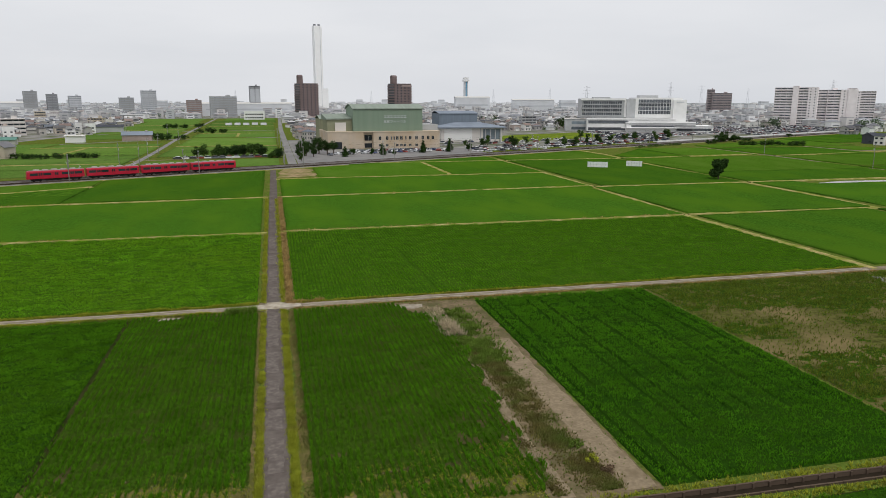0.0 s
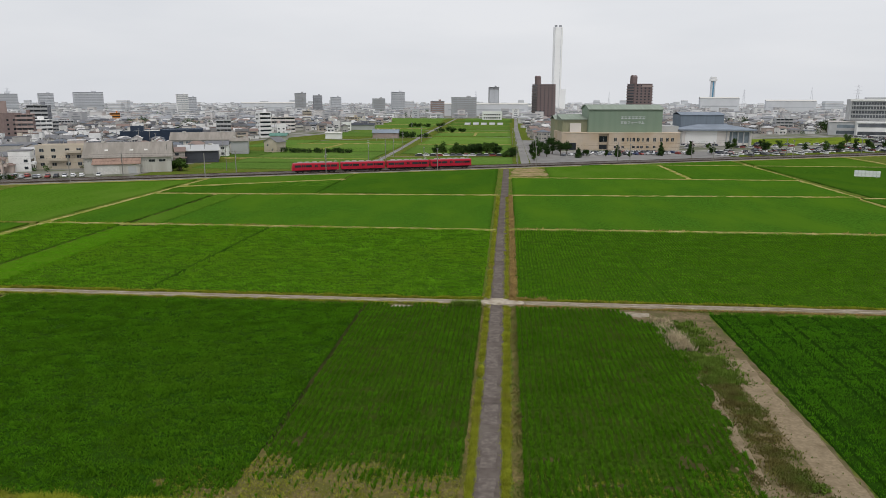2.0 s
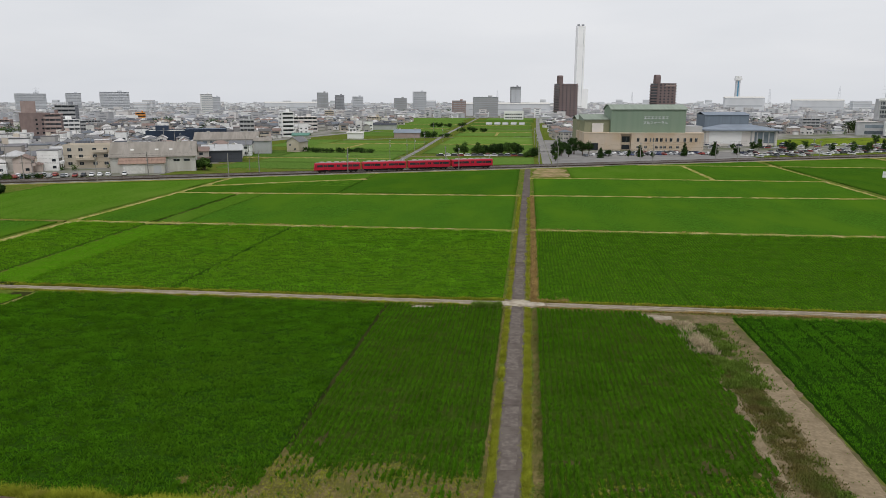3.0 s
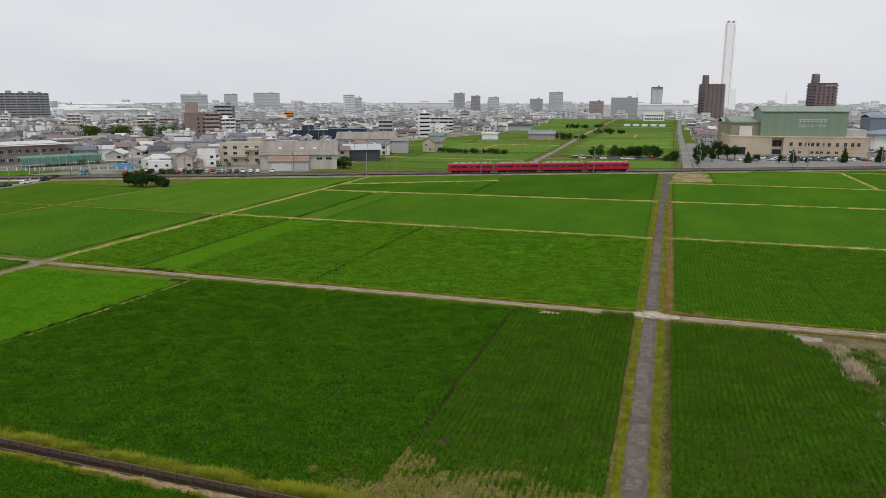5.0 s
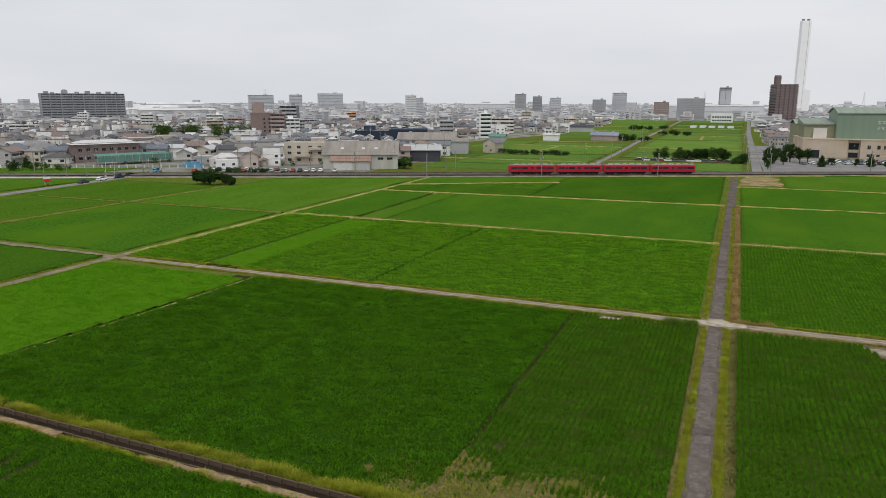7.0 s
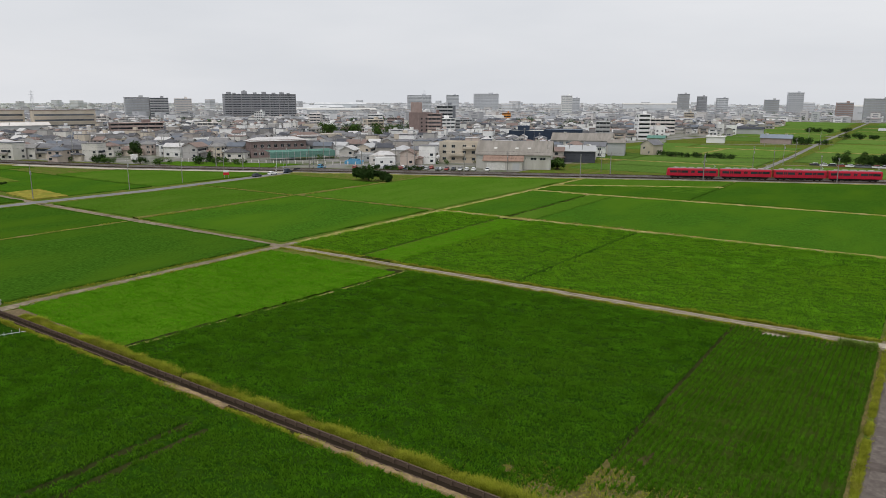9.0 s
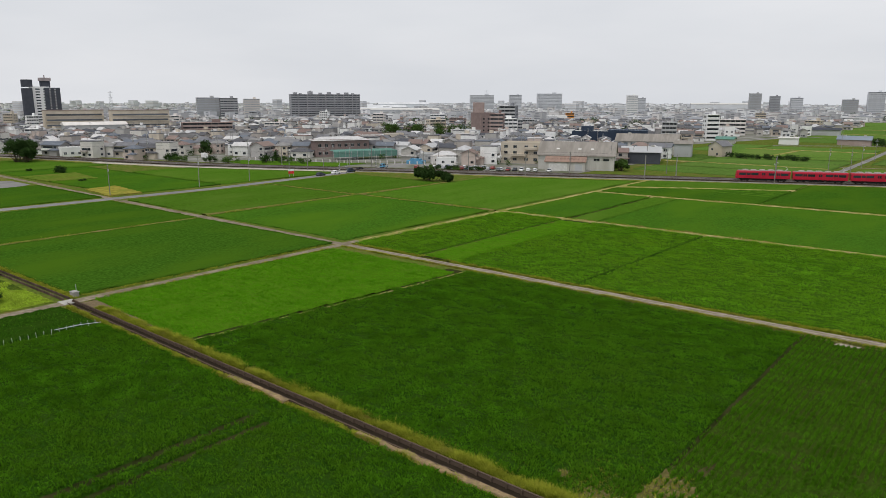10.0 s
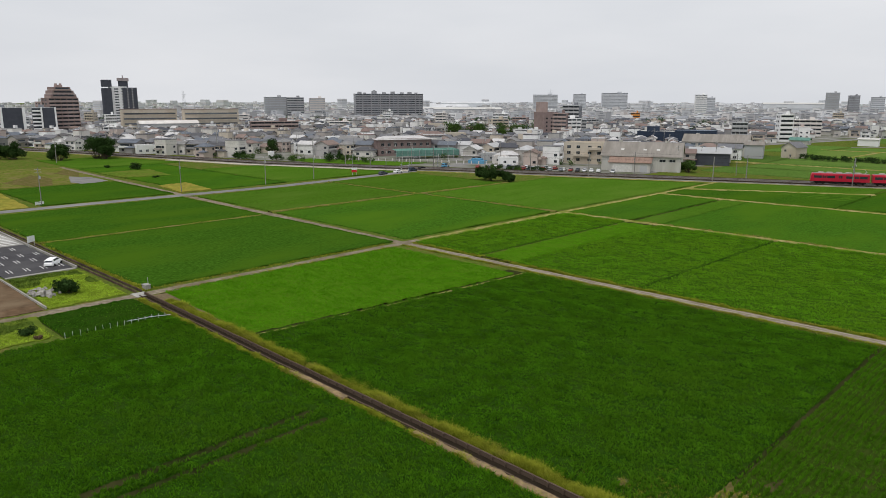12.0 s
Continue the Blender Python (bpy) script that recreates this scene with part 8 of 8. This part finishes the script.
thing("row_houses", "close-built pale town houses further back", "houses", kind="stuff", mesh=row_walls.mesh("row_houses", HOUSE_WALL_ROW))
thing("row_house_roofs", "grey tiled roofs of the close-built town houses", "roofs", kind="stuff", mesh=row_roofs.mesh("row_house_roofs", HOUSE_ROOF_ROW))
thing("row_house_windows", "dark windows of the close-built town houses", "windows", kind="stuff", mesh=row_glass.mesh("row_house_windows", SOFT_GLASS))
# houses at the right edge beside the line
for x, y, k, a in ((401, 412, 2, 20), (394, 396, 4, 112), (401, 390, 0, 22), (409, 385, 11, 18), (418, 381, 0, 24), (412, 401, 9, 20), (424, 393, 2, 20), (429, 404, 11, 20), (484, 523, 9, 20), (498, 516, 2, 24), (537, 569, 3, 24), (552, 566, 8, 24), (566, 560, 2, 24)):
    ob = copy_thing(PROTOS[k], pose(x, y, 0, 0, 0, a))
    for c in ob.children if x < 430 else ():
        if c.name.startswith("roof") or c.name.startswith("wall") and (x + y) % 3 < 1:
            c.data = c.data.copy()
            c.data.materials[0] = CHARCOAL
    if x < 430:
        tagged(ob, "dark roofed two storey house beside the paddies", "house", "town houses")

# white walled buildings facing the railway
for x, y, w, d, h, m, lb in ((-341, 240, 17.4, 9, 5.6, WHITE_WALL, "long low white building with a flat roof"), (-362, 281, 21, 9, 6.6, WHITE_WALL, "white two storey building with a flat roof"), (-339, 360, 13, 10, 7.0, CREAM, "cream house with a flat roof"), (-332, 434, 25, 10, 7.6, WHITE_WALL, "white stepped building with a flat roof"), (-478, 797, 40, 14, 9.5, WHITE_WALL, "long white office building"), (-479, 435, 43, 10, 4.6, CREAM, "long low cream building with a flat roof"), (-467, 474, 20, 9, 7.6, CREAM, "cream house with a dark flat roof"), (-400, 174, 14, 8, 4.4, WHITE_WALL, "low white shop building")):
    b = block("town_building", lb, "building", x, y, w, d, h, facing(x, y, 10), m)
    for z in ([1.2] if h < 5 else [1.2, 4.2]):
        windows(b, [-w / 2 + w * (k + 0.5) / int(w / 3.4) for k in range(int(w / 3.4))], [z], -d / 2, 1.5, 1.2, glass=SOFT_GLASS)
    part("roof", Geo().box(0, 0, h, w - 0.6, d - 0.6, 0.25), UNIT_WHITE, b)
tent = thing("canopy_roof", "white canopy roof on thin posts", "canopy", -301.6, 329, 0, facing(-301, 329))
part("canvas", Geo().hip(0, 0, 4.4, 13.5, 8, 1.3), WHITE_WALL, tent)
for sx in (-6, 6):
    part("leg", Geo().rod((sx, -3.6, 0), (sx, -3.6, 4.5), 0.1), GALVANISED, tent)
# Far factories: wall and roof colours hold the haze tone.
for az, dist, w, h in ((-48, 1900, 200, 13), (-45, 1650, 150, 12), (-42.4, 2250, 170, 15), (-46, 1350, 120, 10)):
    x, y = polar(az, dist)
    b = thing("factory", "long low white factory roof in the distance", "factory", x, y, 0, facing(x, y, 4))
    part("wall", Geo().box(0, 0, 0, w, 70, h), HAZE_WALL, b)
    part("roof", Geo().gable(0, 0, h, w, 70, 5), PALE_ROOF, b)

# ---- far town: roofs and blocks out to the horizon ----
r = np.random.default_rng(31)
walls, roofs, tall = Geo(), Geo(), Geo()
n = 0
far_glass = Geo()
while n < 8600:
    az, dist = r.uniform(-80, 48), 900 + 2600 * r.random() ** 1.25
    x, y = polar(az, dist)
    if -190 < x < 20 and y < 1130:
        continue
    w, d, h = r.uniform(8, 16), r.uniform(7, 12), r.choice([4, 5, 6, 6, 6, 7, 9, 12]) * r.uniform(0.9, 1.2)
    walls.box(x, y, 0, w, d, h)
    if dist < 1700:
        for z in range(int(h / 2.8)):
            far_glass.pane(x + r.uniform(-1, 1), y - d / 2, 1.0 + 2.8 * z, w * r.uniform(0.3, 0.7), 0.2, 1.2)
    if h < 8.5:
        roofs.hip(x, y, h, w, d, d * 0.22)
    else:
        roofs.box(x, y, h, w * 1.01, d * 1.01, 0.5)
    n += 1
for k in range(120):
    az, dist = r.uniform(-80, 48), r.uniform(1300, 3600)
    x, y = polar(az, dist)
    w, d, h = r.uniform(14, 38), r.uniform(12, 16), r.uniform(12, 29)
    for s in range(int(h / 3.2)):
        tall.box(x, y, s * 3.2, w, d, 1.7)
        walls.box(x, y, s * 3.2 + 1.6, w * 0.97, d * 0.94, 1.7)
far_clumps = []
for k in range(150):
    az, dist = r.uniform(-80, 48), r.uniform(780, 2100)
    x, y = polar(az, dist)
    if -190 < x < 20 and y < 1130:
        continue
    for q in range(int(r.integers(2, 8))):
        rad = r.uniform(3.0, 5.5)
        far_clumps.append((x + q * r.uniform(3, 6), y + r.uniform(-5, 5), rad * r.uniform(0.8, 1.5), rad))
thing("far_trees", "haze-paled green clumps of trees scattered through the far town", "trees", kind="stuff", mesh=leaf_cloud(far_clumps, 46 * len(far_clumps), 1.0, FAR_LEAF, 91, "far_trees"))
# Walls, roofs and storeys carry the haze in their own colours.
thing("far_houses", "sea of haze-paled houses stretching to the horizon", "houses", kind="stuff", mesh=walls.mesh("far_houses", FAR_WALL))
thing("far_roofs", "haze-paled grey roofs of the far town", "roofs", kind="stuff", mesh=roofs.mesh("far_roofs", FAR_ROOF))
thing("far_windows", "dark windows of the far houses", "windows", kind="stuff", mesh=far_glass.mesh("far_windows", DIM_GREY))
thing("far_blocks", "haze-paled storeys of distant apartment blocks", "blocks", kind="stuff", mesh=tall.mesh("far_blocks", HAZE_WALL))

# ---- plots at the left end of the lane ----
sheet("yellow_plot", "bright yellow-green grass plot with rubble and a shrub", [(-136, 34.2), (-112.4, 33.4), (-112.4, 44.8), (-136, 45.4)], 0.1, YELLOW_GRASS, "plot")
sheet("brown_plot", "ploughed brown soil plot", [(-175, 22), (-112.6, 24), (-112.4, 32.8), (-136, 33.2), (-175, 32)], 0.1, BROWN_SOIL, "plot")
sheet("yellow_plot", "bright yellow-green grass plot", [(-109.6, 15), (-98, 15), (-98.2, 29), (-108.3, 30.8), (-109.6, 30.8)], 0.12, YELLOW_GRASS, "plot")
lot = sheet("car_park", "dark asphalt car park with white bay lines", [(-215, 30), (-137, 34), (-137, 45.2), (-215, 45.4)], 0.14, DARK_ASPHALT, "car park")
line_mesh = Geo().box(0, 0, 0, 0.13, 2.8, 0.02).mesh("bay_line", WHITE_PAINT)
for x, rows in ((-141.6, (35.8, 38.6, 41.4, 44.2)), (-149.6, (36.4, 39.2, 42.0)), (-155.4, (35.8, 38.6, 41.4, 44.2)), (-163.0, (36.4, 39.2, 42.0))):
    for y in rows:
        for o in (-0.28, 0.28):
            part("bay_line", line_mesh, None, lot, at=(x, y + o, 0.142), turn=radians(88))
sheet("forecourt", "pale concrete forecourt with white bars", [(-215, 33), (-167, 35), (-167, 45.3), (-215, 45.3)], 0.16, CONCRETE, "car park")
bar_mesh = Geo().box(0, 0, 0, 0.5, 9.5, 0.02).mesh("bay_bar", WHITE_PAINT)
for k in range(18):
    part("bay_bar", bar_mesh, None, lot, at=(-168.6 - k * 1.9, 40, 0.162))
kerb = thing("kerb", "pale concrete kerb round the car park", "kerb", kind="structure")
part("kerb_run", Geo().box(-176, 45.6, 0, 78, 0.25, 0.45), CONCRETE, kerb)
part("kerb_run", Geo().box(-136.6, 39.6, 0, 0.9, 11.4, 0.22), CONCRETE, kerb)
part("kerb_run", Geo().box(-124.5, 33.1, 0, 23.5, 0.2, 0.4), CONCRETE, kerb)
# grass standing on the two plots
plot_rng = np.random.default_rng(44)
for x0, x1, y0, y1, count in ((-135.6, -112.8, 33.9, 44.7, 9000), (-109.4, -98.4, 15.4, 29.6, 5000)):
    gx, gy = plot_rng.uniform(x0, x1, count), plot_rng.uniform(y0, y1, count)
    dull = smooth_noise(gx, gy, 5, 45) + 0.03 * (x0 + 12 - gx) > 0.74
    for sel, m, h, words in ((~dull, YELLOW_TUFT, 0.16, "bright yellow-green grass standing on the plot"), (dull, WEED, 0.24, "rough olive grass standing on the plot")):
        tagged(tufts("plot_grass", gx[sel], gy[sel], h * (0.5 + smooth_noise(gx[sel], gy[sel], 1.3, 46)), 0.07, m, None, 47, 4, 0.7, z=0.08), words, "grass")
rub = random.Random(3)
for k in range(46):
    g = Geo()
    g.box(0, 0, 0, rub.uniform(0.3, 0.9), rub.uniform(0.3, 0.8), rub.uniform(0.25, 0.6), rub.uniform(0.4, 0.8))
    s = part("rubble_stone", g, ROCK)
    s.location = (-121.8 + rub.gauss(0, 1.3), 35.4 + rub.gauss(0, 0.7), 0.1 + 0.3 * (k % 3 == 0))
    s.rotation_euler = (rub.uniform(-.4, .4), rub.uniform(-.4, .4), rub.uniform(0, 3))
    tagged(s, "pale broken rubble stone on the grass plot", "stone", "rubble heap")
for k in range(15):
    s = thing("stake", "thin pale stake at the edge of a small paddy", "stake", -96.5, 30.4 + k * 0.95, group="paddy stakes")
    part("stake_rod", Geo().rod((0, 0, 0), (0, 0, 0.85), 0.022), SIGN_WHITE, s)
hose = thing("hose", "pale irrigation hose lying along the paddy edge", "hose")
part("hose_run", Geo().rod((-96.9, 38.5, 0.5), (-96.6, 41.6, 0.52), 0.035, n=6).rod((-96.6, 41.6, 0.52), (-95.8, 44.2, 0.45), 0.035, n=6), SIGN_WHITE, hose)
sluice = thing("sluice_box", "small pale concrete sluice box with a thin post", "sluice box", -113.6, 48.4)
part("box", Geo().box(0, 0, 0, 1.3, 0.9, 0.7, 0.94), CONCRETE, sluice)
part("cover", Geo().box(0, 0, 0.7, 1.4, 1.0, 0.1), CONCRETE, sluice)
part("post", Geo().rod((0.3, 0.2, 0.8), (0.3, 0.2, 2.0), 0.04), GALVANISED, sluice)
low_rail = thing("guard_board", "low white board on short posts beside the public road", "board", -226.5, 66, 0, facing(-226.5, 66, 20))
part("board_panel", Geo().box(0, 0, 0.35, 2.4, 0.08, 0.5).box(0, 0, 0.95, 2.4, 0.08, 0.2), SIGN_WHITE, low_rail)
for sx in (-1.1, 0, 1.1):
    part("post", Geo().box(sx, 0.09, 0, 0.1, 0.1, 1.2), GALVANISED, low_rail)
board = thing("sign_board", "white information board on two posts", "sign", -164, 45.9, 0, radians(-60))
part("panel", Geo().box(0, 0, 1.0, 1.9, 0.1, 1.3), SIGN_WHITE, board)
part("post", Geo().rod((-0.8, 0, 0), (-0.8, 0, 1.3), 0.06), GALVANISED, board)
part("post", Geo().rod((0.8, 0, 0), (0.8, 0, 1.3), 0.06), GALVANISED, board)
rs = thing("road_sign", "red and white roadside warning sign on posts", "sign", -225.9, 181.4, 0, facing(-225.9, 181.4))
part("panel", Geo().box(0, 0, 1.4, 2.2, 0.1, 1.0), SIGN_RED, rs)
part("panel", Geo().box(0, 0, 2.4, 2.2, 0.1, 0.8), SIGN_WHITE, rs)
part("post", Geo().rod((-0.8, 0.1, 0), (-0.8, 0.1, 3.1), 0.07), GALVANISED, rs)
part("post", Geo().rod((0.8, 0.1, 0), (0.8, 0.1, 3.1), 0.07), GALVANISED, rs)

# ---- between the railway and the town ----
paddy(-306, -246, 204, 236, material=CANOPY_FRESH, cell=3, top=lambda x: rail_y(x) + 34, label="small green paddy behind the railway")
for k in range(30):
    x = -306 + k * 3.4
    p = thing("fence_post", "short pale concrete fence post", "post", x, rail_y(x) + 37, group="posts of the yard fence")
    part("post_shaft", Geo().box(0, 0, 0, 0.35, 0.35, 1.5), OFFWHITE, p)
for k, (x, y, w, d, h, m, lb) in enumerate(((-212, 262, 9, 5, 3.2, WHITE_WALL, "small white trackside hut"), (-222, 268, 7, 5, 3.0, OFFWHITE, "small off-white trackside hut"), (-236, 272, 12, 7, 3.4, PALE_GREY, "low grey yard shed with a flat roof"), (-204, 283, 10, 6, 3.0, SHED_WALL, "low weathered car port"), (-252, 283, 8, 6, 4.6, WHITE_WALL, "white yard building with a flat roof"))):
    b = block("yard_hut", lb, "hut", x, y, w, d, h, facing(x, y, 12), m)
    windows(b, [-w * 0.25, w * 0.25], [1.2], -d / 2, 1.2, 1.0)
    part("roof", Geo().box(0, 0, h, w - 0.5, d - 0.5, 0.3), UNIT_WHITE, b)
tarp = thing("covered_stack", "stack of goods under pale blue sheets", "stack", -228, 258, 0, 0.4)
part("sheet", Geo().prism([(-4, -2), (4, -2.2), (4.4, 2), (-3.8, 2.2)], 0, 1.6).prism([(-2.5, -1.6), (2.4, -1.7), (2.6, 1.5), (-2.2, 1.6)], 1.6, 2.4), BLUE_TARP, tarp)
orange = thing("yard_awning", "orange awning beside the white house", "awning", -309, 318, 0, facing(-300, 302))
part("canvas", Geo().gable(0, 0, 3.2, 9, 5, 1.0), ORANGE, orange)
for sx in (-4, 4):
    part("leg", Geo().rod((sx, -2.2, 0), (sx, -2.2, 3.2), 0.08), GALVANISED, orange)
big_white = block("house", "white two storey house with a dark tiled roof", "house", -328, 327, 15, 10, 7.8, facing(-328, 327, 14), WHITE_WALL, "town houses")
part("roof", Geo().hip(0, 0, 7.6, 17, 10, 2.4), HOUSE_ROOF, big_white)
windows(big_white, [-6, -2, 2, 6], [1.2, 4.4], -5, 1.4, 1.3)
# level crossing
for k, (x, y) in enumerate(((-221.5, 207), (-227, 208), (-229, 232), (-223.5, 233))):
    g8 = thing("crossing_gate", "level crossing gate with a striped arm raised", "gate", x, y, group="level crossing gates")
    part("gate_post", Geo().rod((0, 0, 0), (0, 0, 3.2), 0.11), CHARCOAL, g8)
    part("gate_arm", Geo().rod((0, 0, 1.0), (0.5, 0.2, 6.0), 0.06), SIGN_WHITE, g8)
    part("signal_box", Geo().box(0, 0, 0.6, 0.4, 0.4, 0.7).box(0, -0.1, 2.6, 0.8, 0.2, 0.25), PALE_GREY, g8)
# cars of the yards behind the line
for k in range(34):
    x = -212 + k * 1.9 + rng.uniform(-0.3, 0.3)
    row = k % 2
    if rng.random() < 0.85 and not (-176 < x < -140):
        copy_thing(proto, pose(x, rail_y(x) + 17 + row * 6, 0.06, 0, 0, 24 + rng.choice([0, 180])))
# overhead wires on both tracks, and a line of wires beside the public road
for across, z in ((-1.9, 7.1), (1.9, 7.1), (-5.4, 9.2), (6.6, 9.2)):
    w = Geo()
    xs = list(range(-400, 460, 43))
    for a, b in zip(xs, xs[1:]):
        m = (a + b) / 2
        pa, pm, pb = on_rail(a, across), on_rail(m, across), on_rail(b, across)
        w.rod((pa[0], pa[1], z), (pm[0], pm[1], z - 0.4), 0.02, n=3).rod((pm[0], pm[1], z - 0.4), (pb[0], pb[1], z), 0.02, n=3)
    part("contact_wire", w, UNDERFRAME, railway, "thin overhead wire")
